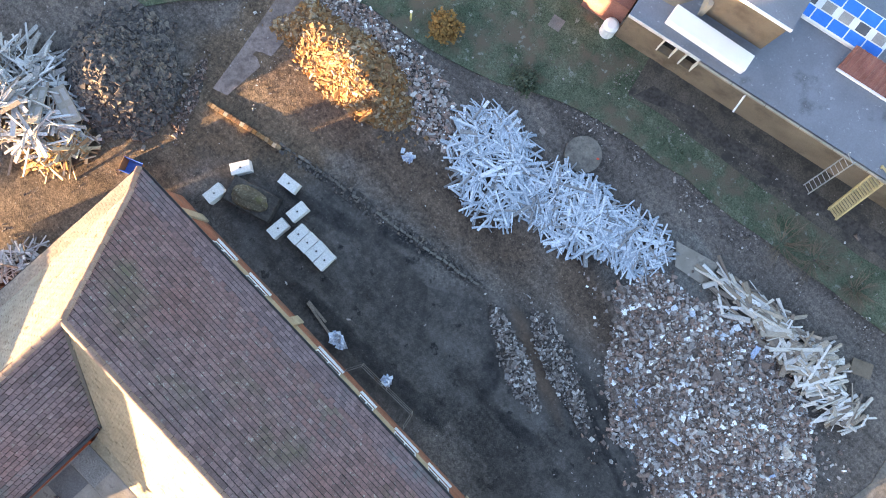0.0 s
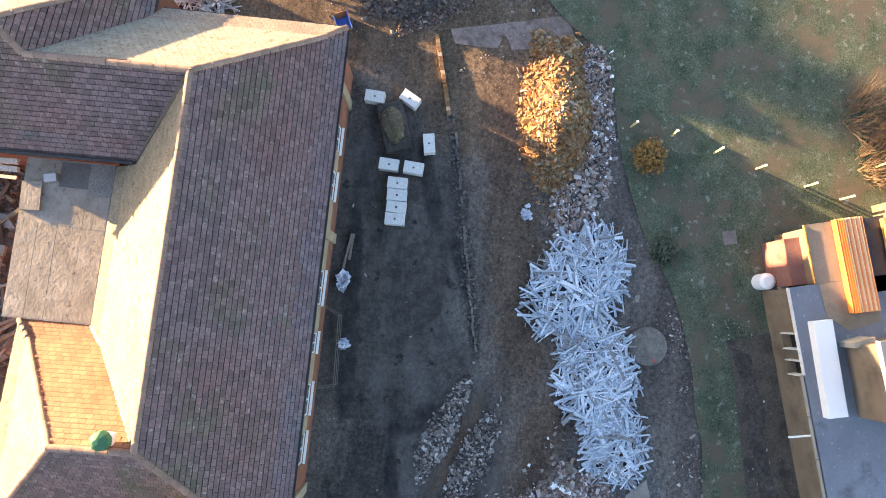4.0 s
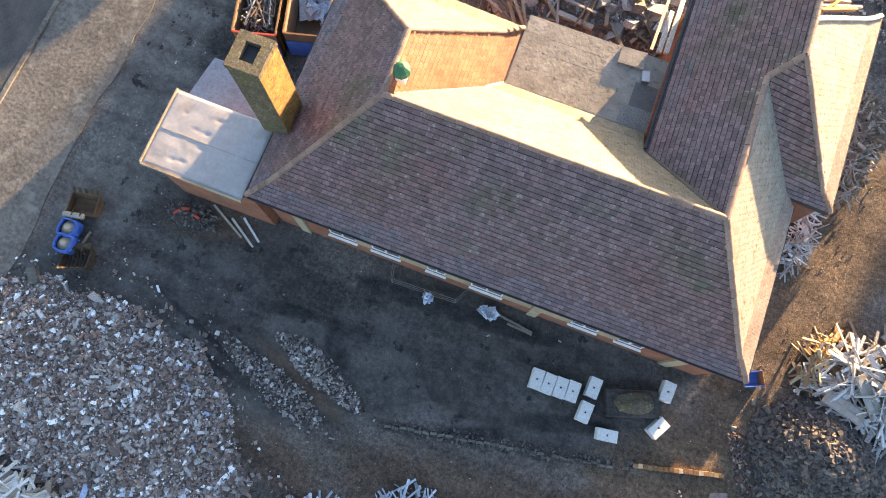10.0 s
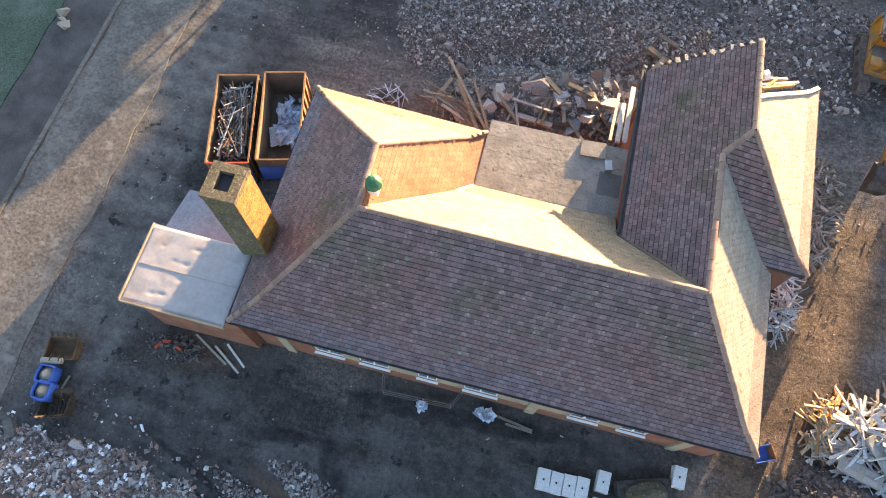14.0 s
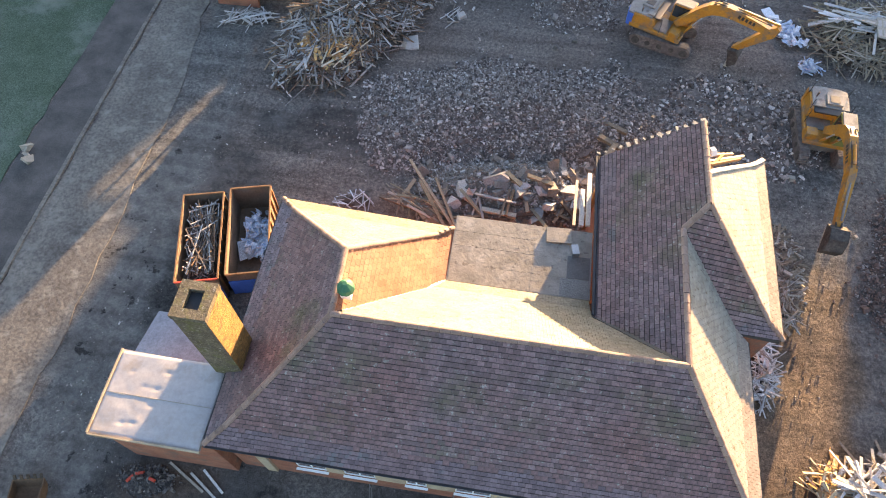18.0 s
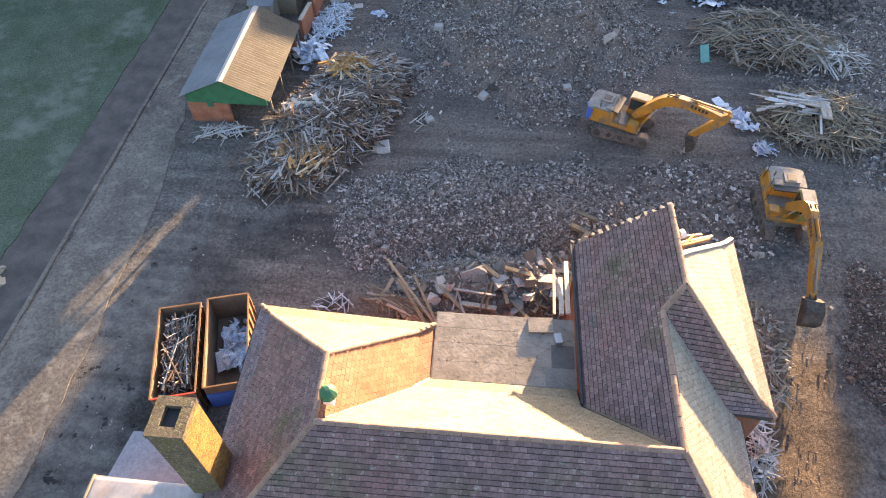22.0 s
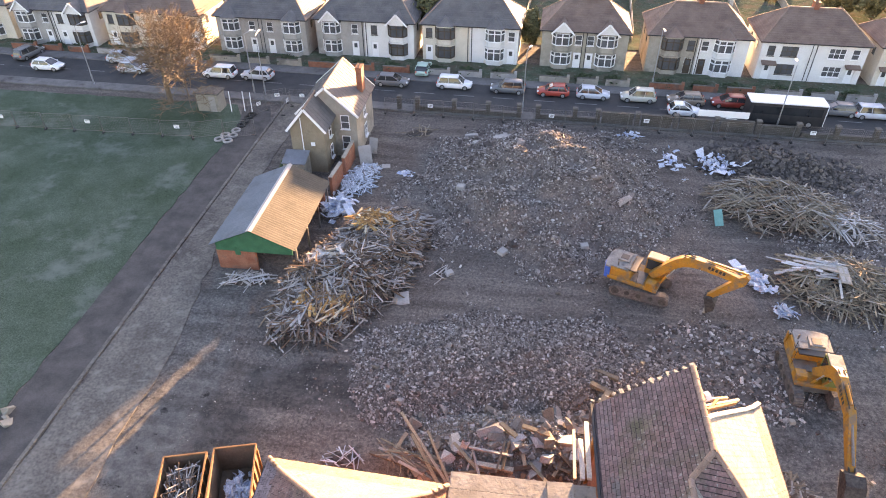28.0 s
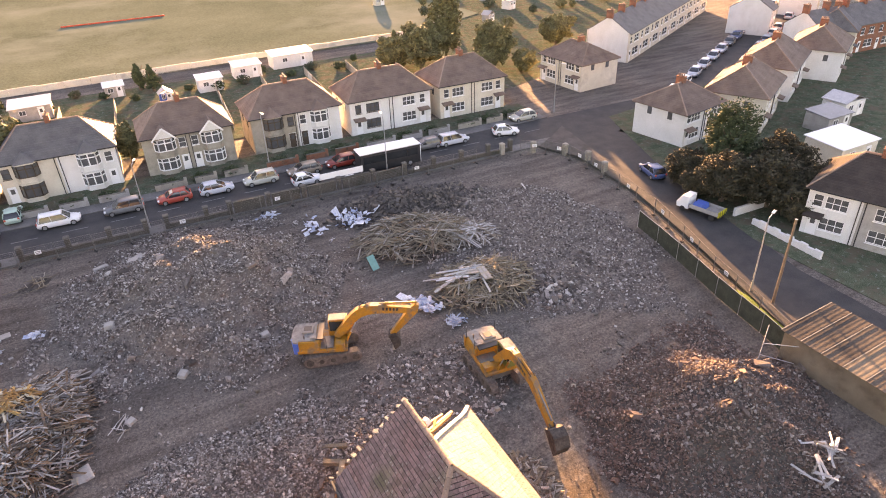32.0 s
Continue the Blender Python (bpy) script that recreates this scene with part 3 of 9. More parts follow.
    col = mixc(scab, col, mixc(rng(grit.outputs["Fac"], 0.4, 0.6), (0.030, 0.029, 0.030), (0.055, 0.052, 0.050)))
    col = mixc(union(WET_OVALS, 0.22), col, mixc(rng(mid.outputs["Fac"], 0.4, 0.6), (0.034, 0.033, 0.034), (0.066, 0.062, 0.06)))
    col = mixc(union(RUST_OVALS, 0.4), col, mixc(rng(mid.outputs["Fac"], 0.4, 0.6), (0.15, 0.108, 0.082), (0.105, 0.076, 0.06)))
    col = mixc(1.0, col, mixc(rng(streak.outputs["Fac"], 0.35, 0.65), (0.74, 0.73, 0.72), (1.18, 1.17, 1.15)), "MULTIPLY")
    loose = mathn("SUBTRACT", 1.0, mathn("MULTIPLY", paved, 0.55))
    col = mixc(loose, col, mixc(1.0, col, mixc(rng(grit.outputs["Fac"], 0.40, 0.62), (0.58, 0.58, 0.59), (1.36, 1.34, 1.31)), "MULTIPLY"))
    col = mixc(loose, col, mixc(1.0, col, mixc(rng(fine.outputs["Fac"], 0.3, 0.7), (0.60,) * 3, (1.36,) * 3), "MULTIPLY"))
    # pale grit and plaster crumbs trodden in
    crumb = mathn("MULTIPLY", loose, rng(tex(9.0, 3.0, 0.7).outputs["Fac"], 0.66, 0.72))
    col = mixc(crumb, col, (0.30, 0.28, 0.25))
    l.new(col, bsdf.inputs["Base Color"])
    h = mathn("ADD", fine.outputs["Fac"], mathn("MULTIPLY", mid.outputs["Fac"], 2.0))
    b = n.new("ShaderNodeBump")
    b.inputs["Strength"].default_value, b.inputs["Distance"].default_value = 0.8, 0.08
    l.new(h, b.inputs["Height"])
    l.new(b.outputs["Normal"], bsdf.inputs["Normal"])
    return m


CLAY_OVALS = [(12.6, -1.2, 5.4, 4.6, 30), (15.4, -1.0, 2.2, 6.5, 4), (16.5, 9.0, 3.6, 8.0, -8), (18.5, 17, 2.6, 8, -6)]
RUST_OVALS = [(2.5, -3.8, 8.0, 1.9, 9), (9.0, -2.6, 4.5, 1.4, 8), (-6.0, -5.6, 3.6, 1.4, -12), (-14.5, 4.6, 2.4, 1.0, 10), (-6.7, -1.4, 3.0, 0.45, -22)]
WET_OVALS = [(-8.7, 1.65, 1.6, 0.38, 8), (-5.6, 0.9, 0.65, 1.4, 35), (-11.6, -2.0, 2.2, 0.16, -18), (-12.4, -0.9, 2.6, 0.2, -22), (2.6, -0.9, 2.4, 0.55, 18), (6.5, 1.2, 3.0, 0.45, 15), (-1.0, 4.7, 6.5, 0.5, 2), (-15.4, 4.5, 2.2, 0.8, 5)]
TAR_OVALS = [(1.0, 2.6, 10.5, 4.2, 8), (-10.5, 0.8, 9.0, 4.8, -3), (-17.5, 0.0, 5.5, 9.0, 0), (-19.0, 16.0, 5.0, 12.0, 0), (-12.0, 28.2, 7.0, 2.2, 8)]
GREY_OVALS = [(19.5, 27.5, 3.2, 6.0, 0), (23.5, 33.0, 3.5, 5.0, 20), (-7.5, 56.5, 3.0, 8.0, 0), (-21.5, 25.0, 2.6, 26.0, 0), (-8.3, -10.9, 2.0, 1.3, -20), (-12.9, -2.5, 1.7, 0.85, -20), (-19.5, 8.0, 2.0, 6.5, 0), (-6.3, -7.2, 1.2, 1.0, 0)]

SITE = (-24.0, 44.0, -10.0, 66.0)


def lift(x, y):
    """Small unevenness of the site's bare ground."""
    edge = min(x - SITE[0], SITE[1] - x, y - SITE[2], SITE[3] - y)
    k = max(0.0, min(1.0, edge / 4.0))
    return k * (0.10 * bumps(x, y, 0.25) + 0.05 * bumps(x, y, 0.9, 3.0))


def ground():
    xs = np.r_[-3000, -1200, -500, -220, -120, np.arange(-70, 70.1, 1.0), 120, 220, 500, 1200, 3000]
    ys = np.r_[-3000, -1200, -400, -150, -80, np.arange(-46, 92.1, 1.0), 120, 200, 400, 1200, 3000]
    v = [(x, y, lift(x, y)) for y in ys for x in xs]
    w = len(xs)
    f = [(j * w + i, j * w + i + 1, (j + 1) * w + i + 1, (j + 1) * w + i) for j in range(len(ys) - 1) for i in range(w - 1)]
    me = bpy.data.meshes.new("ground")
    me.from_pydata(v, [], f)
    me.shade_smooth()
    me.materials.append(ground_material())
    tagged(new("ground", me), "bare muddy demolition ground of soil, clay and worn tarmac", "ground", kind="structure")


def sheet(name, outline, z, material, label, category, thick=0.06, edge=0.0, steps=0):
    """A flat piece of the setting with a real edge; edge: how far its outline wanders."""
    pts = []
    for k, a in enumerate(outline):
        b = outline[(k + 1) % len(outline)]
        n = max(1, int(math.dist(a, b) / 1.5)) if edge else 1
        for i in range(n):
            x, y = a[0] + (b[0] - a[0]) * i / n, a[1] + (b[1] - a[1]) * i / n
            pts.append((x + edge * bumps(x, y, 0.7, 5), y + edge * bumps(x, y, 0.7, 9), z))
    g = Geo().slab(pts, thick) if (Vector(pts[1]) - Vector(pts[0])).cross(Vector(pts[2]) - Vector(pts[0])).z > 0 or edge else Geo().slab(pts[::-1], thick)
    return solid(name, g, material, label, category, kind="structure")


ground()
sheet("grass_field", [(-140, -40), (-31.8, -40), (-31.8, 66), (-34, 70.0), (-140, 72.0)], 0.05, GRASS, "frosty green playing field with worn patches", "grass", edge=0.35)
sheet("dark_path", [(-31.7, -40), (-28.5, -40), (-28.5, 66.0), (-30, 70), (-33, 69.5), (-31.7, 64)], 0.045, PATH_DARK, "dark worn tarmac path along the grass", "path", edge=0.12)
sheet("concrete_lane", [(-28.2, -40), (-23.2, -40), (-23.2, 30), (-25.3, 44), (-25.4, 71.5), (-28.2, 71.8)], 0.05, CONCRETE, "stained pale concrete lane beside the site", "lane", edge=0.4)
kerb = thing("lane_kerb", "worn concrete kerb edging the lane", "kerb", kind="structure")
for k in range(56):
    y = -40 + 2.0 * k
    g = Geo().box((-28.35 + 0.03 * bumps(0, y, 1.0), y + 1.0, 0.07), (0.26, 1.97, 0.16), rz=random.uniform(-0.6, 0.6))
    part("kerbstone", g, CONCRETE, kerb)
sheet("north_grass", [(-60, -17.2), (-18, -15.8), (-10.5, -14.6), (-2.0, -13.2), (2.2, -12.0), (5.2, -10.2), (9, -8.9), (14.2, -7.8), (17.5, -4.0), (21, 0.5), (40, 2.0), (60, -8), (60, -60), (-60, -60)], 0.05, GRASS_BROWN, "rough winter grass with bare earth", "grass", edge=0.4)
NB = pose(3.1, -16.2, 0, 0, 0, 193.5)


def beside(*pts):
    """Points given along the low building's own axes, as site points."""
    return [tuple((NB @ Vector((x, y, 0)))[:2]) for x, y in pts]


sheet("footpath", beside((2.6, -2.0), (2.6, 0.3), (30, 0.3), (30, -2.9), (16, -2.6), (7, -2.2)), 0.07, EARTH, "bare earth and old tarmac beside the low building", "path", edge=0.2)
sheet("broken_tarmac", beside((2.9, -1.9), (3.4, -0.9), (8, -0.9), (13, -1.1), (30, -1.0), (30, -2.5), (14, -1.9), (7, -1.7)), 0.09, HEAP_DK, "strip of crazed dark tarmac", "path", edge=0.35)

# ---- the old school ----
school = thing("school_building", "half-demolished brick school with hipped brown tile roofs", "school")
HE, HR = 5.0, 9.9
F1, F2 = Vector((-11.35, 5.62, HE)), Vector((12.68, 5.62, HE))
RN, RS = Vector((-6.1, 10.5, HR)), Vector((8.25, 10.45, HR))
LA = Vector((-6.2, 13.6, HR))
LB, LC, LV = Vector((-11.5, 18.95, HE)), Vector((-2.1, 18.5, HE)), Vector((-2.0, 15.4, HE))
RV = Vector((5.1, 13.75, 6.7))
P1, P2 = Vector((8.25, 16.9, HR)), Vector((9.15, 17.75, 10.8))
RT, RTL = Vector((9.1, 22.5, 10.8)), Vector((5.0, 23.2, 6.7))
A1 = Vector((12.72, 14.25, HE))
BC = Vector((14.42, 14.6, HE))
B0 = Vector((12.2, 14.5, 5.5))
BE, BR = Vector((14.55, 25.7, HE)), Vector((9.15, 19.4, 10.8))
BV = Vector((5.1, 15.35, HE))


def sag(p):
    """The bell-cast of the roofs: flatter at the eaves, steeper above."""
    z = p.z - HE
    return Vector((p.x, p.y, p.z - max(0.0, min(0.30 * z / 0.85, 0.30 * (HR - HE - z) / 4.05))))


def tile_slope(poly, material, lip, parent, w=0.30, gauge=0.235, singles=0, seed=0, low=None):
    """Courses of overlapping tiles on a flat roof face whose first edge is the eave; some of them as objects of their own."""
    r = random.Random(seed)
    p = [Vector(q) for q in poly]
    u = (p[1] - p[0]).normalized()
    nrm = max((u.cross(q - p[0]) for q in p[2:]), key=lambda c: c.length).normalized()
    if nrm.z < 0:
        nrm = -nrm
    up = nrm.cross(u).normalized()
    if up.z < 0:
        up = -up
    flat = [((q - p[0]).dot(u), (q - p[0]).dot(up)) for q in p]
    top = max(b for _, b in flat)

    def span(s):
        hits = []
        for k, (a, b) in enumerate(flat):
            c, d = flat[(k + 1) % len(flat)]
            if abs(d - b) < 1e-6:
                if abs(b - s) < 1e-4:
                    hits += [a, c]
            elif min(b, d) - 1e-6 <= s <= max(b, d) + 1e-6:
                hits.append(a + (c - a) * (s - b) / (d - b))
        return (min(hits), max(hits)) if len(hits) > 1 else None

    g, lone, lips, eave = Geo(), [], [], []
    rows = int(top / gauge)
    for j in range(rows + 1):
        s0, s1 = j * gauge, min((j + 1) * gauge, top - 0.002)
        e0, e1 = span(max(s0, 0.001)), span(s1)
        if s1 <= s0 + 0.03 or not e0 or not e1:
            continue
        a = math.floor(min(e0[0], e1[0]) / w) * w - (w / 2 if j % 2 else 0)
        while a < max(e0[1], e1[1]):
            b = a + w
            q0, q1 = max(a, e0[0]), min(b, e0[1])
            t0, t1 = max(a, e1[0]), min(b, e1[1])
            a = b
            if q1 - q0 < 0.02 and t1 - t0 < 0.02:
                continue
            if q1 < q0:
                q0 = q1 = (q0 + q1) / 2
            if t1 < t0:
                t0 = t1 = (t0 + t1) / 2
            lo, hi = 0.055 + r.uniform(-0.006, 0.010), 0.016
            full = q1 - q0 > w - 0.01 and t1 - t0 > w - 0.01
            if full and len(lone) < singles and r.random() < 0.4 and j > 3:
                lone.append(sag(p[0] + u * (q0 + w / 2) + up * s0) + nrm * (lo - 0.055))
                continue
            slip = r.uniform(-0.012, 0.008) if r.random() < 0.3 else 0.0
            rim = 0.008 + r.uniform(0, 0.014)
            gap = 0.005
            c = [sag(p[0] + u * x + up * y) + nrm * z for x, y, z in
                 ((q0 + gap, s0 - 0.03 + slip, lo - 0.02), (q1 - gap, s0 - 0.03 + slip, lo - 0.02), (q1 - gap, s0 + rim, lo), (q0 + gap, s0 + rim, lo), (t1 - gap, s1, hi), (t0 + gap, s1, hi),
                  (q0 + gap, s0 - 0.03 + slip, 0.0), (q1 - gap, s0 - 0.03 + slip, 0.0))]
            # side faces take the dark lip colour too, against glancing sun
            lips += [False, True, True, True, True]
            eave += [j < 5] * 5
            g.add(c, [(3, 2, 4, 5), (0, 1, 2, 3), (6, 7, 1, 0), (6, 0, 3, 5), (1, 7, 4, 2)])
    ob = part("tiles", g, material, parent, kind="stuff", fix=False)
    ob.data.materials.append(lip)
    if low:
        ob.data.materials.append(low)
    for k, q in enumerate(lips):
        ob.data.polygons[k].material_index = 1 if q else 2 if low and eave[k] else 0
    if lone:
        h = w / 2 - 0.005
        t = Geo().add([(-h, -0.03, 0.035), (h, -0.03, 0.035), (h, 0.015, 0.055), (-h, 0.015, 0.055), (h, gauge, 0.016), (-h, gauge, 0.016), (-h, -0.03, 0.0), (h, -0.03, 0.0)],
                      [(3, 2, 4, 5), (0, 1, 2, 3), (6, 7, 1, 0), (6, 0, 3, 5), (1, 7, 4, 2)])
        me = mesh_of("roof_tile", t, material, fix=False)
        me.materials.append(lip)
        for q in me.polygons[1:]:
            q.material_index = 1
        turn = Matrix((u, up, nrm)).transposed().to_4x4()
        for q in lone:
            o = new("roof_tile", me)
            o.parent = parent
            o.matrix_local = Matrix.Translation(q) @ turn
    return ob


def ridge_run(a, b, material, parent, name="ridge_tile", r=0.13, step=0.45):
    """Half-round ridge or hip tiles laid end to end."""
    a, b = Vector(a), Vector(b)
    n = max(1, round((b - a).length / step))
    d = (b - a) / n
    x = d.normalized()
    side = x.cross(Vector((0, 0, 1))).normalized()
    up = side.cross(x).normalized()
    g = Geo()
    k = 6
    for s in (0.0, d.length * 0.97):
        rr = r if s else r * 1.08
        for i in range(k + 1):
            t = math.pi * i / k
            g.v.append((s, math.cos(t) * rr, math.sin(t) * rr * 0.85 - 0.02))
    g.f = [(i, i + 1, k + 2 + i, k + 1 + i) for i in range(k)]
    me = mesh_of(name, g, material, fix=False)
    turn = Matrix((x, side, up)).transposed().to_4x4()
    for j in range(n):
        o = new(name, me)
        o.parent = parent
        o.matrix_local = Matrix.Translation(sag(a + d * j) + Vector((random.uniform(-0.01, 0.01), random.uniform(-0.01, 0.01), 0.045 + random.uniform(0, 0.01)))) @ turn


# pale and buff tiles mark the sunlit faces, brown ones the shaded
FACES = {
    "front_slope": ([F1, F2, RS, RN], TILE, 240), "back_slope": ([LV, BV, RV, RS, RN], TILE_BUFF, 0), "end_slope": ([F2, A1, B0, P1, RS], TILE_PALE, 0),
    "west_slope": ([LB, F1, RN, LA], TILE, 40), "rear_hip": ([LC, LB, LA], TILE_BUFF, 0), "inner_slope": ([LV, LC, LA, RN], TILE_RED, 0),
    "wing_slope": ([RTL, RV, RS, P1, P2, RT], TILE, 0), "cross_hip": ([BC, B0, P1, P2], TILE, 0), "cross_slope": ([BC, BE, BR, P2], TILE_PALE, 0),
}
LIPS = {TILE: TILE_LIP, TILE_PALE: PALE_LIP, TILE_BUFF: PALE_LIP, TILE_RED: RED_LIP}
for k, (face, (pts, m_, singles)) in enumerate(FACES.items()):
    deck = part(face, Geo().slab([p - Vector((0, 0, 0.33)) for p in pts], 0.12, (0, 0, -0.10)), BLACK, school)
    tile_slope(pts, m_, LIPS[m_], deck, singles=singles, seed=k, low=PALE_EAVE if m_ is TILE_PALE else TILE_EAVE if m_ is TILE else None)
for a, b in ((RN, RS), (F1, RN), (F2, RS), (LB, LA), (LC, LA), (RN, LA), (RS, P1), (P1, P2), (P2, RT), (BC, P2)):
    ridge_run(a, b, RIDGE, school)
for a, b in ((LV, RN), (RV, RS)):
    gutter = part("valley_gutter", Geo().beam(sag(a) + Vector((0, 0, 0.04)), sag(a.lerp(b, 0.2)) + Vector((0, 0, 0.04)), 0.16, 0.03), BLACK, school)
    for k in range(3, 15):
        part("lead_strip", Geo().beam(sag(a.lerp(b, k / 15)) + Vector((0, 0, 0.05)), sag(a.lerp(b, (k + 1) / 15)) + Vector((0, 0, 0.05)), 0.16, 0.03), BLACK, gutter)
for a, b in ((F1, F2), (F2, A1), (LB, F1), (LC, LB), (BC, BE), (RTL, RV)):
    d = (b - a).normalized()
    out = Vector((d.y, -d.x, 0))
    part("gutter", Geo().beam(a + out * 0.05 - Vector((0, 0, 0.10)), b + out * 0.05 - Vector((0, 0, 0.10)), 0.12, 0.10), BLACK, school)
    part("fascia", Geo().beam(a - out * 0.05 - Vector((0, 0, 0.14)), b - out * 0.05 - Vector((0, 0, 0.14)), 0.03, 0.2), BLACK, school)

# front wall, with tall windows between rendered piers over a brick base
WY, WT = 5.98, 0.32
WINDOWS = [(-7.87, -6.38), (-5.54, -4.0), (-2.53, -1.53), (-0.17, 1.52), (5.12, 6.55), (7.55, 8.88)]
part("front_plinth", Geo().box((0.68, WY + WT / 2, 0.7), (23.1, WT, 1.4)), BRICK, school, "weathered red brick base")
part("front_lintel", Geo().box((0.68, WY + WT / 2, 4.65), (23.1, WT, 0.5)), RENDER, school)
edges = [-10.87] + [v for w_ in WINDOWS for v in w_] + [12.23]
for k in range(0, len(edges), 2):
    a, b = edges[k], edges[k + 1]
    mid = BRICK if k in (0, len(edges) - 2) else RENDER
    part("wall_pier", Geo().box(((a + b) / 2, WY + WT / 2, 2.9), (b - a, WT, 3.0)), mid, school)
    if b - a > 1.6:
        part("pilaster", Geo().box(((a + b) / 2, WY - 0.06, 2.2), (0.5, 0.12, 4.4)), RENDER, school)


def window(parent, cx, y, z0, w, h, cols=2, rows=2, out=-1, frame=WHITE, depth=0.07, axis="x", sill=True, bar=0.06):
    """A window in a wall: frame with bars, its pane and a sill. axis: the way the wall runs; out: the sign of its outer side."""
    def b(u, v, z, su, sv, sz):
        return ((u, v, z), (su, sv, sz)) if axis == "x" else ((v, u, z), (sv, su, sz))
    g = Geo()
    for k in range(cols + 1):
        g.box(*b(cx - w / 2 + bar / 2 + (w - bar) * k / cols, y, z0 + h / 2, bar, depth, h))
    for k in range(rows + 1):
        for c in range(cols):
            x0 = cx - w / 2 + bar + (w - bar) * c / cols
            g.box(*b(x0 + (w - bar) / cols / 2 - bar / 2, y, z0 + bar / 2 + (h - bar) * k / rows, (w - bar) / cols - bar, depth * 0.9, bar))
    win = part("window_frame", g, frame, parent)
    part("pane", Geo().box(*b(cx, y - out * 0.01, z0 + h / 2, w - bar, 0.012, h - bar)), GLASS, win)
    if sill:
        part("window_sill", Geo().box(*b(cx, y + out * (depth / 2 + 0.06), z0 - 0.04, w + 0.12, 0.2, 0.07)), frame, win)
    return win


for a, b in WINDOWS:
    window(school, (a + b) / 2, WY + 0.08, 1.4, b - a, 3.0, cols=2, rows=3)
# the other walls
for name, c, s in (("end_wall", (12.07, 9.6, 2.4), (0.32, 7.0, 4.8)), ("west_wall", (-10.95, 12.3, 2.4), (0.32, 12.0, 4.8)), ("rear_wall", (-6.7, 18.3, 2.4), (8.8, 0.32, 4.8)),
                   ("inner_wall", (-2.65, 16.8, 2.4), (0.32, 2.9, 4.8)), ("wing_wall", (5.62, 18.4, 3.2), (0.32, 9.4, 6.4)), ("cross_wall", (13.95, 19.9, 2.4), (0.32, 10.2, 4.8)),
                   ("cross_return", (13.1, 14.9, 2.4), (1.6, 0.32, 4.8)), ("back_wall", (1.5, 15.1, 2.4), (8.2, 0.32, 4.8))):
    part(name, Geo().box(c, s), BRICK, school)
# broken far end of the wing: ragged gable brickwork and a torn verge
gable = None
for k in range(13):
    x = 5.4 + k * 0.29
    top = 6.4 + (x - 5.0) * 1.0
    g = Geo().box((x, 22.5 + random.uniform(-0.25, 0.1), top / 2 - 0.3), (0.29, 0.32, top - random.uniform(0.3, 0.9)))
    gable = part("gable_pier", g, RUBBLE_BR, gable) and gable if k else part("broken_gable", g, RUBBLE_BR, school, "ragged broken brick gable")
g = Geo()
for k in range(12):
    t = (k + 0.5) / 12
    p = BR.lerp(BE, t)
    h = max(0.5, p.z - 1.3 + random.uniform(-0.5, 0.1))
    g.box((p.x, p.y - 0.5, h / 2), (0.5, 0.5, h), rz=50)
part("broken_side_gable", g, RENDER, school, "broken rendered gable under the torn roof edge")
part("gable_return", Geo().slab([(9.3, 19.9, 5.0), (9.3, 22.6, 5.0), (9.3, 22.6, 10.2), (9.3, 19.9, 10.2)], 0.3), OCHRE, school, "ochre plaster of the opened gable")
for k in range(14):
    t = k / 13
    p = RTL.lerp(RT, t)
    g = Geo().box((p.x, p.y + random.uniform(-0.02, 0.12), p.z + 0.04), (random.uniform(0.08, 0.3), random.uniform(0.1, 0.35), 0.07), rz=random.uniform(0, 90))
    part("loose_slate", g, ROUGHCAST, school, "loose pale slate on the broken edge")
verge = None
for k in range(9):
    a_, b_ = sag(BR.lerp(BE, k / 9)), sag(BR.lerp(BE, (k + 0.97) / 9))
    g = Geo().beam(a_ + Vector((0, 0.06, 0.06 + random.uniform(-0.02, 0.03))), b_ + Vector((0, 0.06, 0.06)), 0.22, 0.09)
    verge = part("torn_verge", g, CREAM, school, "pale broken verge board") if verge is None else (part("verge_board", g, CREAM, verge), verge)[1]
for a_, b_ in (((9.4, 20.3, 10.4), (12.2, 23.6, 7.3)), ((9.3, 21.0, 10.2), (11.6, 23.4, 7.8)), ((9.2, 20.0, 10.0), (10.6, 22.2, 9.0)), ((9.5, 21.4, 9.2), (12.8, 24.6, 6.4)), ((9.2, 22.0, 10.3), (9.9, 22.6, 8.2))):
    part("broken_rafter", Geo().beam(a_, b_, 0.12, 0.16), TIMBER_R, school)
part("torn_felt", Geo().box((9.75, 21.6, 9.9), (0.5, 0.45, 0.3), rz=30, taper=0.5), WHITE, school, "scrap of white lining")
# flat concrete roof of the rear court
flat_roof = part("flat_roof", Geo().box((1.55, 17.25, 5.0), (7.2, 4.0, 0.25)), ROOFCRETE, school, "stained felt-patched flat concrete roof")
for j, (y0_, y1_) in enumerate(((15.28, 16.32), (16.33, 17.42), (17.43, 18.3), (18.31, 19.22))):
    for x0_, x1_ in ((-2.0, 2.12 + 0.03 * j), (2.14 + 0.03 * j, 3.6), (3.61, 5.1)):
        if j < 3 or x0_ < 2:
            part("felt_strip", Geo().box(((x0_ + x1_) / 2, (y0_ + y1_) / 2, 5.127 + random.uniform(0, 0.006)), (x1_ - x0_ - 0.012, y1_ - y0_ - 0.008, 0.008), rz=random.uniform(-0.12, 0.12)), ROOFCRETE if x0_ < 3 or j else GRITROOF, flat_roof)
# Darker grey patch painted for the shadow on this part of the roof.
part("screed_patch", Geo().box((4.5, 17.0, 5.142), (1.15, 1.3, 0.012)), PAVING, flat_roof, "grey patch standing for shade on the roof")
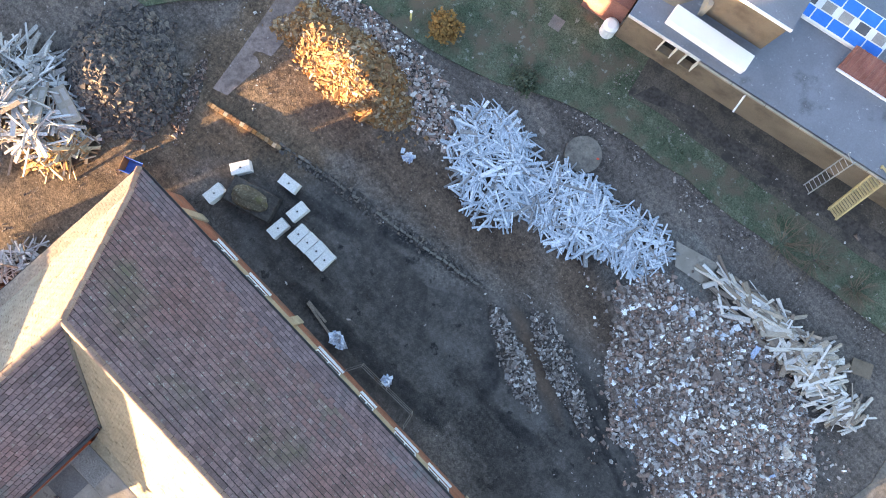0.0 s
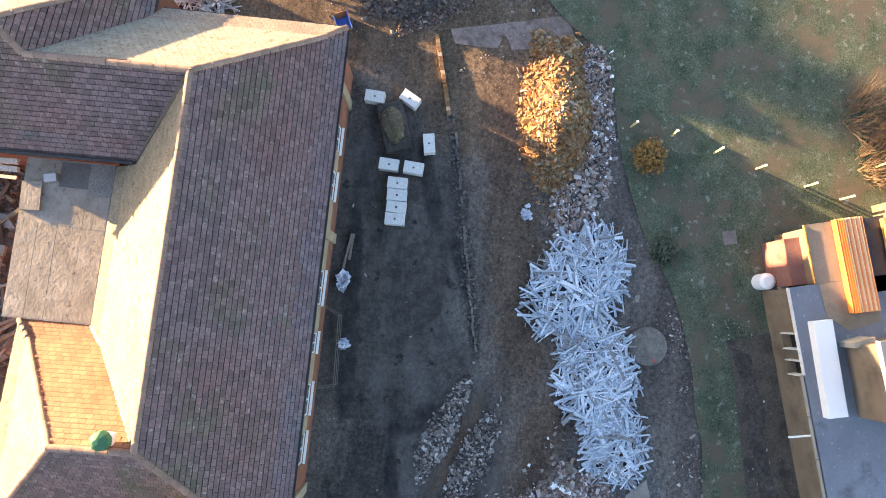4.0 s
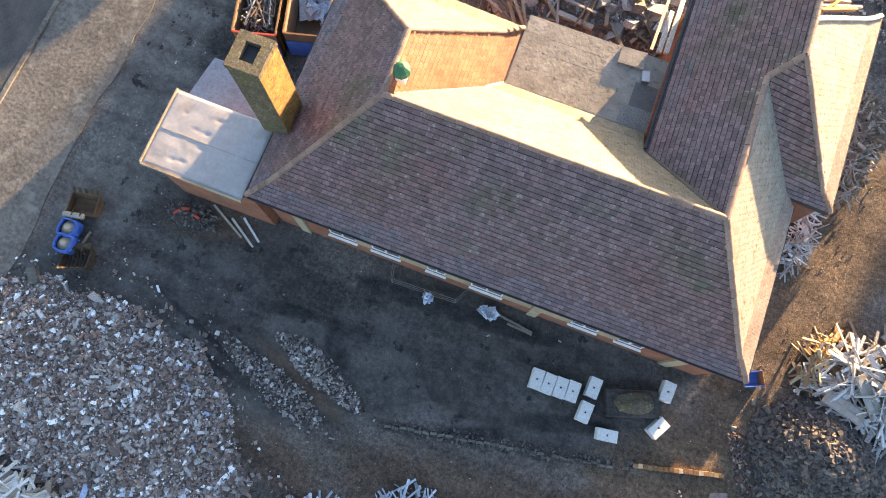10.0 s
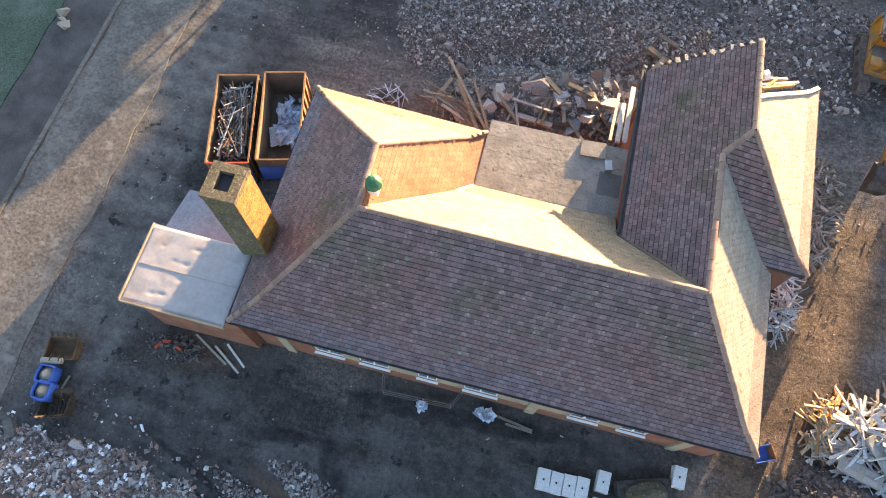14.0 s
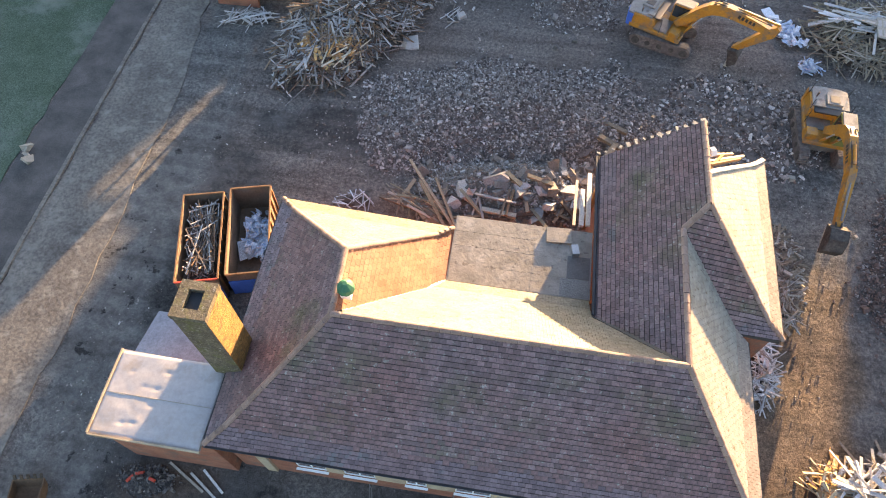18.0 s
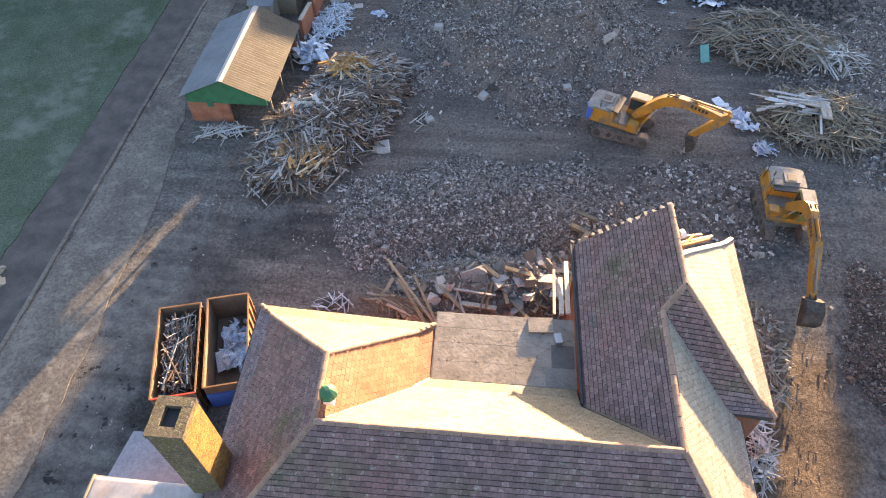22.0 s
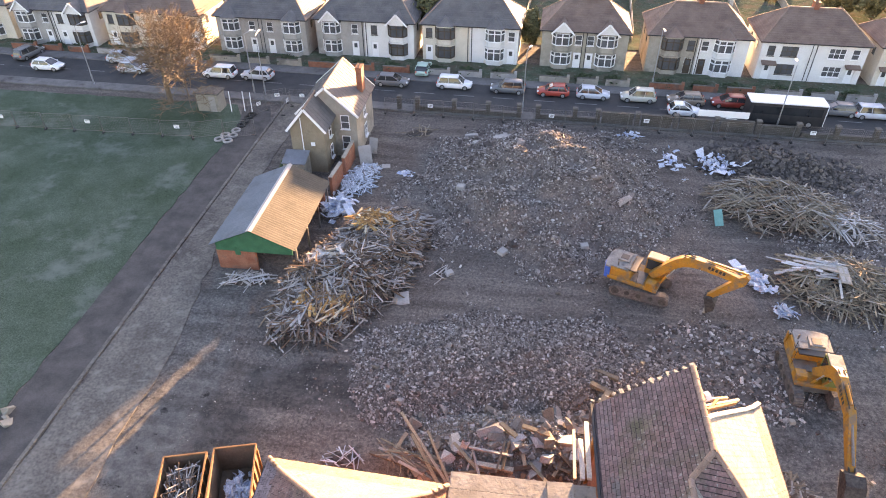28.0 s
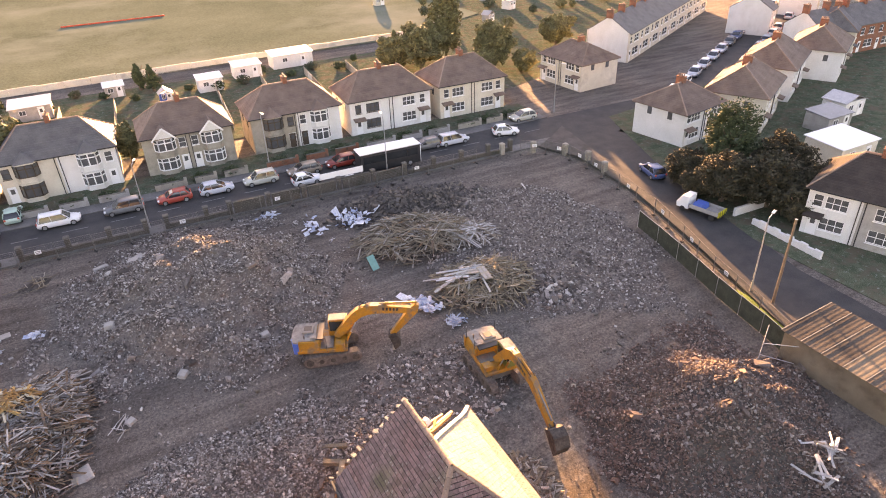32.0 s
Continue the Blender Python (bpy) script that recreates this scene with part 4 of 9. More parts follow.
part("roof_parapet_piece", Geo().box((3.4, 18.75, 5.2), (1.3, 0.9, 0.16), rz=3), ROOFCRETE, flat_roof)
part("roof_box", Geo().box((4.25, 17.9, 5.3), (0.36, 0.55, 0.35), rz=12), GALV, flat_roof)
# vent turret on the west ridge
vent = thing("roof_ventilator", "green copper-topped roof ventilator with white louvres", "roof vent", pose(-5.7, 11.6, 9.75, 0, 0, 0) @ Matrix.Scale(0.8, 4))
part("louvre_box", Geo().box((0, 0, 0.2), (0.55, 0.6, 0.7)), WHITE, vent)
part("dome", Geo().cyl((0, 0, 0.5), (0, 0, 0.8), 0.48, 0.42, 10).cyl((0, 0, 0.8), (0, 0, 1.1), 0.42, 0.12, 10), GREEN_P, vent, "green weathered cap")
# annex with dented sheet roof
annex = thing("flat_annex", "low flat-roofed brick annex with dented pale sheet roof", "annex")
part("annex_wall", Geo().box((-13.8, 7.4, 2.3), (5.4, 3.6, 4.6)), BRICK, annex)
part("roof_edge", Geo().slab([(-16.7, 5.37, 4.80), (-11.55, 5.33, 4.80), (-11.55, 9.25, 4.80), (-16.7, 9.4, 4.80)], 0.18), SHEETMETAL, annex)
DENTS = ((-14.09, 8.56, 0.9), (-12.47, 8.48, 1.2), (-15.78, 8.39, 0.5), (-13.64, 8.97, 0.6), (-14.43, 7.73, 0.8), (-13.64, 8.33, 0.5), (-14.97, 7.76, 0.6), (-13.62, 7.66, 0.6), (-12.8, 7.79, 0.7), (-14.35, 6.94, 0.7), (-13.22, 7.13, 0.5), (-15.41, 6.01, 0.9), (-14.92, 6.07, 0.8), (-13.91, 5.92, 0.6))
g, nu, nv = Geo(), 60, 44
for j in range(nv + 1):
    for i in range(nu + 1):
        x, y = -16.7 + 5.15 * i / nu, 5.36 + 3.96 * j / nv
        z = 4.86 + 0.016 * bumps(x, y, 1.1, 2) + 0.006 * bumps(x, y, 3.0, 5) - sum(0.034 * d * math.exp(-((x - a + 0.3 * (y - b)) / (0.13 + 0.09 * d)) ** 2 - ((y - b) / 0.075) ** 2) for a, b, d in DENTS)
        g.v.append((x, y, z if 0 < i < nu and 0 < j < nv else 4.81))
g.f = [(j * (nu + 1) + i, j * (nu + 1) + i + 1, (j + 1) * (nu + 1) + i + 1, (j + 1) * (nu + 1) + i) for j in range(nv) for i in range(nu)]
part("sheet_roof", g, SHEETMETAL, annex, "dented pale sheet roof", smooth=True, fix=False)
part("lap_seam", Geo().beam((-16.6, 7.3, 4.87), (-11.6, 7.25, 4.87), 0.03, 0.02), ROUGHCAST, annex)
part("roof_edging", Geo().beam((-16.7, 5.32, 4.8), (-11.5, 5.28, 4.8), 0.08, 0.2).beam((-16.74, 5.37, 4.8), (-16.74, 9.4, 4.8), 0.08, 0.2), RENDER, annex)
low = thing("lower_lean_to", "low store with pale grey felt roof behind the annex", "lean-to")
part("lean_to_wall", Geo().box((-15.0, 11.7, 0.6), (5.2, 2.3, 1.2)), BRICK, low)
part("felt_roof", Geo().slab([(-18.1, 10.4, 1.3), (-12.0, 10.4, 1.3), (-12.0, 12.95, 1.3), (-17.7, 12.95, 1.3)], 0.12), FELT_BLUE, low)
part("flue_cap", Geo().cyl((-10.8, 9.25, 4.4), (-10.8, 9.25, 5.5), 0.07, n=8).cyl((-10.8, 9.25, 5.5), (-10.8, 9.25, 5.68), 0.15, 0.08, 10), WHITE, annex, "white flue with round cap")
# boiler chimney
chim = thing("boiler_chimney", "tall square rendered boiler chimney, mossy top and ochre side", "chimney", pose(-11.25, 9.75, 0))
part("shaft", Geo().box((0, 0, 5.4), (1.4, 1.6, 10.8)), MOSSY, chim)
part("ochre_face", Geo().box((0.712, 0, 7.8), (0.02, 1.58, 5.9)), OCHRE, chim, "ochre roughcast face")
part("rim", Geo().box((0, -0.62, 10.95), (1.5, 0.4, 0.3)).box((0, 0.62, 10.95), (1.5, 0.4, 0.3)).box((-0.53, 0, 10.95), (0.42, 0.86, 0.3)).box((0.53, 0, 10.95), (0.42, 0.86, 0.3)), MOSSY, chim)
part("flue", Geo().box((0, 0, 10.82), (0.64, 0.84, 0.04)), BLACK, chim, "black plate in place of the flue opening")


# ---- heaps ----
HEAPS = []


def heap(name, cx, cy, rx, ry, turn, h, soil, stones, count, size, label, seed, peak=1.3, cell=0.55, big=0, bigsize=(0.6, 1.1), stray=0.03, rough=0.30, lumps=(0.35, 0.22)):
    """A mound of soil with loose stones thrown over it; returns its height function."""
    ct, st = math.cos(radians(turn)), math.sin(radians(turn))

    def high(x, y):
        dx, dy = x - cx, y - cy
        u, w = (ct * dx + st * dy) / rx, (-st * dx + ct * dy) / ry
        d = math.hypot(u, w) * (1 + rough * bumps(x, y, 0.22, seed) + 0.4 * rough * bumps(x, y, 0.7, seed))
        if d >= 1:
            return -0.12 if d < 1.22 else -0.3
        return h * (0.5 + 0.5 * math.cos(math.pi * d)) ** peak * (1 + lumps[0] * bumps(x, y, 0.35, seed + 4)) + lumps[1] * bumps(x, y, 1.1, seed + 7) * (1 - d) - 0.02

    r = max(rx, ry) * 1.35
    n = int(2 * r / cell)
    g = Geo()
    zs = {}
    for j in range(n + 1):
        for i in range(n + 1):
            x, y = cx - r + i * cell, cy - r + j * cell
            z = high(x, y)
            if z > -0.1:
                zs[i, j] = (x, y, z)
    need = set()
    for (i, j) in zs:
        for a in (-1, 0, 1):
            for b in (-1, 0, 1):
                need.add((i + a, j + b))
    ids = {}
    for (i, j) in need:
        ids[i, j] = len(g.v)
        g.v.append(zs.get((i, j), (cx - r + i * cell, cy - r + j * cell, -0.15)))
    for (i, j) in need:
        q = [(i, j), (i + 1, j), (i + 1, j + 1), (i, j + 1)]
        if all(k in ids for k in q):
            g.f.append(tuple(ids[k] for k in q))
    root = solid(name, g, soil, label, "rubble heap", smooth=True, fix=False)
    rr = np.random.default_rng(seed)
    pts = []
    while len(pts) < count:
        for x, y in zip(rr.uniform(cx - r, cx + r, 4000), rr.uniform(cy - r, cy + r, 4000)):
            z = high(x, y)
            if z > -0.05 or (z > -0.13 and rr.random() < stray):
                pts.append((x, y, max(z, 0.0)))
            if len(pts) >= count:
                break
    pts = np.array(pts)
    sizes = 0.84 * size * np.minimum(rr.lognormal(0, 0.5, len(pts)), 2.8)
    pts[:, 2] += sizes * 0.22
    v, f = chunks(pts, sizes, seed=seed)
    raw("rubble_cover", v, f, stones, root)
    for k in range(big):
        x, y, z = pts[rr.integers(len(pts))]
        s = float(rr.uniform(*bigsize))
        v, f = chunks(np.array([[0, 0, 0.0]]), np.array([s]), seed=seed * 100 + k, jag=0.35)
        o = raw("slab_fragment", v, f, stones, root, kind="thing")
        del o["kind"]
        o.location = (x, y, z + 0.1)
    HEAPS.append(high)
    return root


def height(x, y):
    return max([lift(x, y)] + [h(x, y) for h in HEAPS])


heap("rubble_mound", 3.2, 55.2, 12.6, 13.8, 12, 4.3, HEAP, RUBBLE, 43000, 0.11, "large mound of crushed grey-brown masonry rubble", 11, peak=0.8, big=24, cell=0.7)
heap("rubble_mound", 0.2, 31.0, 12.0, 5.6, 8, 1.3, HEAP, RUBBLE, 32000, 0.105, "low spread of stone rubble behind the school", 12, peak=0.7, big=18, bigsize=(0.4, 0.8))
heap("rubble_mound", 1.2, 24.4, 7.0, 4.0, 5, 1.5, HEAP_RD, RUBBLE_FM, 8000, 0.12, "fallen masonry against the flat roof of the school", 13, peak=0.8, big=95, bigsize=(0.5, 1.3))
heap("rubble_mound", 30.8, 20.6, 9.6, 8.6, 20, 3.5, HEAP_DK, RUBBLE_RB, 32000, 0.115, "mound of reddish brick rubble with splintered wood", 14, peak=1.1, big=16)
heap("rubble_mound", 27.5, 62.0, 9.5, 4.6, -15, 1.8, HEAP_DK, RUBBLE_DK, 4500, 0.26, "heap of dark broken concrete near the street fence", 15, big=12)
heap("rubble_spread", 34.5, 47.0, 11.0, 15.0, 10, 0.5, HEAP, RUBBLE, 22000, 0.115, "wide spread of flattened rubble over bare ground", 16, peak=0.5, big=10, cell=0.8, lumps=(0.5, 0.12))
heap("rubble_mound", -15.3, -6.0, 7.7, 4.9, -14, 1.0, HEAP_RD, RUBBLE_MX, 23000, 0.13, "broad heap of broken brick, block and pale plaster", 17, peak=0.6, big=22, bigsize=(0.35, 0.75), stray=0.04)
heap("stone_windrow", -5.6, -0.75, 3.4, 0.62, -21, 0.16, HEAP_DK, RUBBLE, 1500, 0.11, "row of crushed grey stone in the yard", 18, peak=0.5, stray=0.05, rough=0.45, cell=0.3, lumps=(0.8, 0.2))
heap("stone_windrow", -7.7, -2.05, 3.4, 0.62, -19, 0.16, HEAP_DK, RUBBLE, 1500, 0.11, "second row of crushed grey stone in the yard", 19, peak=0.5, stray=0.05, rough=0.45, cell=0.3, lumps=(0.8, 0.2))
heap("brick_mound", 10.9, -5.2, 4.5, 2.2, 2, 1.9, BROWN, RUBBLE_BR, 7500, 0.14, "heap of sunlit broken brick and pale stone", 20, peak=0.8, big=14, bigsize=(0.35, 0.65))
heap("brick_mound", 9.3, -6.7, 5.8, 1.7, -4, 0.6, HEAP_DK, RUBBLE_MX, 4600, 0.13, "grey rubble spilling down the grass edge", 21, peak=0.8, stray=0.08)
heap("stone_mound", 19.0, 4.2, 3.3, 3.5, 30, 1.8, HEAP_DK, RUBBLE_DK, 6800, 0.175, "dark heap of broken stone and slate", 22, peak=0.7)
heap("brick_spill", 15.7, 2.3, 2.1, 0.35, -62, 0.1, HEAP_DK, RUBBLE_RB, 420, 0.1, "line of broken brick spilled beside the clay track", 59, peak=0.5, cell=0.3, stray=0.2)
heap("scrap_mound", -15.6, 4.5, 1.5, 0.8, 5, 0.3, HEAP_DK, RUBBLE_DK, 420, 0.11, "dark scrap heap with red bits below the annex", 25, peak=0.6, cell=0.3)
heap("rubble_spread", 15.5, 33.0, 6.0, 5.0, 0, 0.3, HEAP, RUBBLE, 3000, 0.15, "grey stone scatter between the excavators", 23, peak=0.5)
heap("stone_mound", 31.0, 39.0, 3.6, 3.0, 0, 0.5, HEAP, RUBBLE, 900, 0.3, "scatter of pale broken concrete lumps", 24)


def timber_pile(cx, cy, rx, ry, turn, h, count, length, width, material, label, seed, lone=90, flatness=0.25, radial=0.0, base=None, thick=0.6, along=None, spread=0.4, z0=0.0):
    """A heap of tossed boards: some are objects of their own, the rest one mesh."""
    r = random.Random(seed)
    ct, st = math.cos(radians(turn)), math.sin(radians(turn))
    root = thing("timber_pile", label, "timber pile", pose(cx, cy, 0))
    core, rest = Geo(), Geo()
    n = 28
    ring = []
    for k in range(n):
        a = 2 * math.pi * k / n
        s = 0.78 * (1 + 0.15 * bumps(math.cos(a) * 2, math.sin(a) * 2, 1.0, seed))
        x, y = s * rx * math.cos(a), s * ry * math.sin(a)
        ring.append((ct * x - st * y, st * x + ct * y))
    core.v = [(x, y, -0.05) for x, y in ring] + [(0.7 * x, 0.7 * y, h * 0.55) for x, y in ring] + [(0, 0, h * 0.8)]
    core.f = [(k, (k + 1) % n, n + (k + 1) % n, n + k) for k in range(n)] + [(n + k, n + (k + 1) % n, 2 * n) for k in range(n)]
    if not z0:
        part("pile_core", core, base or HEAP_DK, root)
    for k in range(count):
        a, d = r.uniform(0, 2 * math.pi), math.sqrt(r.random()) * r.uniform(0.8, 1.04)
        d *= 1.0 + (0.16 * r.random() if r.random() < 0.15 else 0.0)
        u, w = d * math.cos(a), d * math.sin(a)
        x, y = ct * u * rx - st * w * ry, st * u * rx + ct * w * ry
        e = min(d, 1.0)
        z = h * (1 - e * e) ** 0.55 * (1 + 0.55 * bumps(x + cx, y + cy, 0.38, seed)) * r.uniform(0.86, 1.05) + 0.06 + z0
        fall = 1.5 * h * e / max(0.2, (1 - e * e) ** 0.25) / max(rx, ry)
        ln = length * r.uniform(0.4, 1.2)
        yaw = math.atan2(y, x) + r.gauss(0, 0.5) if r.random() < radial * 0.6 else 3.4 * bumps(x + cx, y + cy, 0.5, seed + 2) + r.gauss(0, 0.95)
        if r.random() < 0.45:
            yaw = r.uniform(0, 2 * math.pi)
        if e > 0.85:
            ln *= 0.75
        if along is not None and r.random() < 0.8:
            yaw = radians(along) + r.gauss(0, spread)
        pitch = -0.55 * math.atan(min(fall, 1.0)) * math.cos(yaw - math.atan2(y, x)) + r.gauss(0, flatness * 0.7)
        m = Matrix.Translation((x, y, max(z, 0.05 + abs(math.sin(pitch)) * ln * 0.4))) @ Matrix.Rotation(yaw, 4, "Z") @ Matrix.Rotation(-pitch, 4, "Y") @ Matrix.Rotation(r.gauss(0, 0.5), 4, "X")
        wd = width * min(3.0, r.lognormvariate(-0.05, 0.38))
        if k < lone and d < 1.0:
            o = new("board", BOARDS[material.name])
            o.parent = root
            o.matrix_local = m @ Matrix.Diagonal((ln, wd, wd * thick * r.uniform(0.4, 1.0), 1))
        else:
            rest.box(m.translation, (ln, wd, wd * thick * r.uniform(0.4, 1.0)), m=m)
    part("timber_tangle", rest, material, root, kind="stuff", fix=False)
    return root


BOARDS = {}
for m_ in (RUST, TIMBER_OL, TIMBER_W, TIMBER_B, TIMBER_O, TIMBER_R, TIMBER_L, TIMBER_G):
    b_ = Geo().box((0, 0, 0), (1, 1, 1))
    BOARDS[m_.name] = mesh_of("board", b_, m_, fix=False)

timber_pile(2.3, -6.9, 3.5, 2.3, -30, 0.55, 470, 1.7, 0.09, TIMBER_W, "bluish white heap of painted floor battens", 31, flatness=0.05)
timber_pile(-2.3, -8.2, 3.4, 2.1, 12, 0.5, 450, 1.7, 0.09, TIMBER_W, "sprawling heap of pale painted battens", 32, flatness=0.05)
timber_pile(-5.7, -9.4, 2.2, 1.6, 15, 0.4, 230, 1.6, 0.09, TIMBER_W, "end of the pale batten heap beside a concrete pad", 33, flatness=0.05)
timber_pile(-12.6, -11.6, 2.9, 0.9, 12, 0.5, 70, 2.4, 0.15, TIMBER_O, "tangle of old cream-painted joists", 34, lone=55, along=12, spread=0.3, flatness=0.05)
timber_pile(-16.2, -11.6, 2.6, 1.2, 5, 0.6, 95, 2.3, 0.16, TIMBER_O, "splintered pale joists by the boundary", 35, lone=60, along=40, spread=0.6, flatness=0.06)
timber_pile(-19.3, -11.2, 2.0, 0.9, 25, 0.4, 60, 1.7, 0.17, TIMBER_O, "last pale joists of the tangle beside the boundary", 52, lone=40, along=65, spread=0.5, flatness=0.06)
timber_pile(21.2, 8.3, 3.6, 2.9, 0, 1.6, 290, 2.7, 0.11, TIMBER_G, "grey-white heap of planks and doors", 36, radial=0.9, flatness=0.1)
timber_pile(18.2, 8.9, 1.9, 1.2, 60, 0.8, 90, 1.8, 0.11, TIMBER_R, "fresh splintered wood in sunlight", 37, lone=50)
timber_pile(-12.3, 40.2, 9.9, 4.5, 70, 1.9, 2500, 2.7, 0.088, TIMBER_B, "long high heap of broken roof timbers and laths", 38, lone=200, radial=0.3, flatness=0.1)
# the next two piles are orange to stand for a streak of sun
timber_pile(-13.2, 35.2, 2.4, 2.4, -20, 0.6, 120, 1.7, 0.09, TIMBER_R, "splintered laths on the timber heap, orange for sunlight", 46, z0=1.15, lone=50, flatness=0.2, along=70, spread=0.5)
timber_pile(-12.0, 45.4, 2.1, 1.7, -20, 0.6, 110, 1.6, 0.11, TIMBER_R, "broken joists on top of the timber heap, orange for sunlight", 47, z0=1.5, lone=50, flatness=0.2)
timber_pile(-14.2, 40.6, 2.4, 1.3, 20, 0.5, 60, 1.3, 0.26, TIMBER_O, "pale short boards on top of the timber heap", 48, z0=1.15, lone=40, flatness=0.15)
timber_pile(-20.7, 38.1, 2.2, 0.9, 8, 0.45, 60, 1.7, 0.075, TIMBER_G, "grey weathered bars and frames before the store shed", 53, lone=42, flatness=0.12)
timber_pile(24.4, 53.4, 6.8, 4.3, -12, 2.0, 900, 3.0, 0.08, TIMBER_L, "tangled heap of laths and thin battens", 39, radial=0.35, flatness=0.14)
timber_pile(29.3, 51.2, 3.0, 2.6, -30, 0.6, 130, 2.6, 0.09, TIMBER_G, "grey-white boards at the end of the lath heap", 60, z0=0.5, lone=40, radial=0.3, flatness=0.12)
timber_pile(26.2, 42.6, 5.0, 4.0, -10, 1.4, 620, 3.0, 0.085, TIMBER_OL, "heap of long rafters and boards", 40, radial=0.35, flatness=0.18)
timber_pile(25.6, 43.6, 3.4, 1.8, -8, 0.4, 30, 3.8, 0.17, TIMBER_G, "long whitish boards across the rafter heap", 49, z0=1.15, lone=40, flatness=0.06, along=-4, spread=0.5, thick=0.3)
timber_pile(17.0, 20.9, 1.15, 3.9, -4, 1.1, 300, 1.7, 0.085, TIMBER_L, "strip of splintered laths along the school wall", 41, lone=60)
timber_pile(15.4, 15.0, 0.8, 2.3, -8, 0.5, 120, 1.5, 0.075, TIMBER_G, "grey laths fallen along the foot of the end wall", 44, lone=30)
timber_pile(0.8, 23.0, 4.8, 2.2, 5, 1.5, 40, 2.2, 0.2, TIMBER_B, "fallen beams and lumps of masonry behind the school", 42, lone=60, base=HEAP)
timber_pile(33.6, 14.6, 2.4, 1.6, 30, 0.3, 26, 1.7, 0.17, TIMBER_G, "white boards and splintered planks on the brick mound", 54, z0=0.9, lone=34, flatness=0.14, thick=0.3)
timber_pile(-15.2, 54.4, 1.7, 3.4, -8, 0.5, 260, 1.5, 0.085, TIMBER_W, "pale heap of stripped plastic window frames", 55, lone=60, flatness=0.12, thick=0.5)
timber_pile(-11.0, 65.3, 2.2, 1.2, 25, 0.15, 22, 2.0, 0.07, TIMBER_OL, "thin scatter of old laths on bare ground", 56, lone=22, flatness=0.03)
timber_pile(-5.4, 41.2, 0.8, 1.5, 10, 0.12, 12, 1.4, 0.06, TIMBER_G, "few loose laths and a lump by the timber heap", 57, lone=12, flatness=0.05)
timber_pile(-8.9, 22.7, 1.3, 0.6, 0, 0.25, 22, 1.1, 0.06, TIMBER_W, "small scatter of white battens", 43, lone=22)
timber_pile(-4.6, 22.6, 2.2, 0.9, -20, 0.5, 26, 3.2, 0.17, TIMBER_OL, "grey-brown planks slid off the school roof", 58, lone=26, along=-22, spread=0.25, z0=0.5, flatness=0.05, thick=0.4)


# ---- roll-on skips ----
def skip(m, fill, label):
    root = thing("roll_on_skip", label, "skip", m, group="roll-on skips")
    L, W, H = 5.9, 2.35, 2.2
    part("skip_floor", Geo().box((0, 0, 0.2), (W, L, 0.12)), SKIP_IN, root)
    for sx in (-1, 1):
        side = part("side_wall", Geo().box((sx * (W / 2 - 0.03), 0, H / 2 + 0.15), (0.06, L, H - 0.1)), SKIP_IN, root)
        g = Geo()
        for k in range(8):
            g.box((sx * (W / 2 + 0.05), -L / 2 + 0.3 + k * (L - 0.6) / 7, H / 2 + 0.15), (0.1, 0.1, H - 0.2))
        part("side_ribs", g, SKIP_Y, side)
        part("top_rail", Geo().box((sx * W / 2, 0, H + 0.12), (0.09, L, 0.1)), SKIP_Y, root, "chipped yellow rail")
    for sy in (-1, 1):
        part("end_wall", Geo().box((0, sy * (L / 2 - 0.03), H / 2 + 0.15), (W - 0.12, 0.06, H - 0.1)), SKIP_IN, root)
        part("end_rail", Geo().box((0, sy * L / 2, H + 0.12), (W, 0.09, 0.1)), RED_P if (sy < 0 and fill == "wood") else SKIP_Y, root)
    for sx in (-0.5, 0.5):
        part("skid", Geo().box((sx, 0, 0.07), (0.12, L, 0.14)), BLUE_P, root)
    part("front_panel", Geo().box((0, -L / 2 - 0.06, 0.9), (W, 0.06, 1.4)), BLUE_P, root, "scuffed blue end")
    return root


SK1 = pose(-16.6, 17.45, 0, 0, 0, 15)
SK2 = pose(-14.0, 18.35, 0, 0, 0, 15)
skip(SK1, "wood", "open roll-on skip full of broken battens")
skip(SK2, "plastic", "open roll-on skip part filled with torn plastic")
root = thing("waste_timber", "tangled waste battens lying in the skip", "waste wood", SK1)
g = Geo()
for k in range(330):
    a = random.gauss(0.3, 0.8)
    g.beam((random.uniform(-0.95, 0.95), random.uniform(-2.5, 2.5), random.uniform(0.9, 2.25)), (random.uniform(-0.9, 0.9), random.uniform(-2.6, 2.6), random.uniform(1.0, 2.4)), 0.06, 0.04)
# Dark block fills the skip, standing for shade in the voids.
part("waste_fill", Geo().box((0, 0, 0.7), (2.1, 5.5, 1.4)), HEAP_DK, root)
part("batten_tangle", g, TIMBER_B, root, kind="stuff", fix=False)


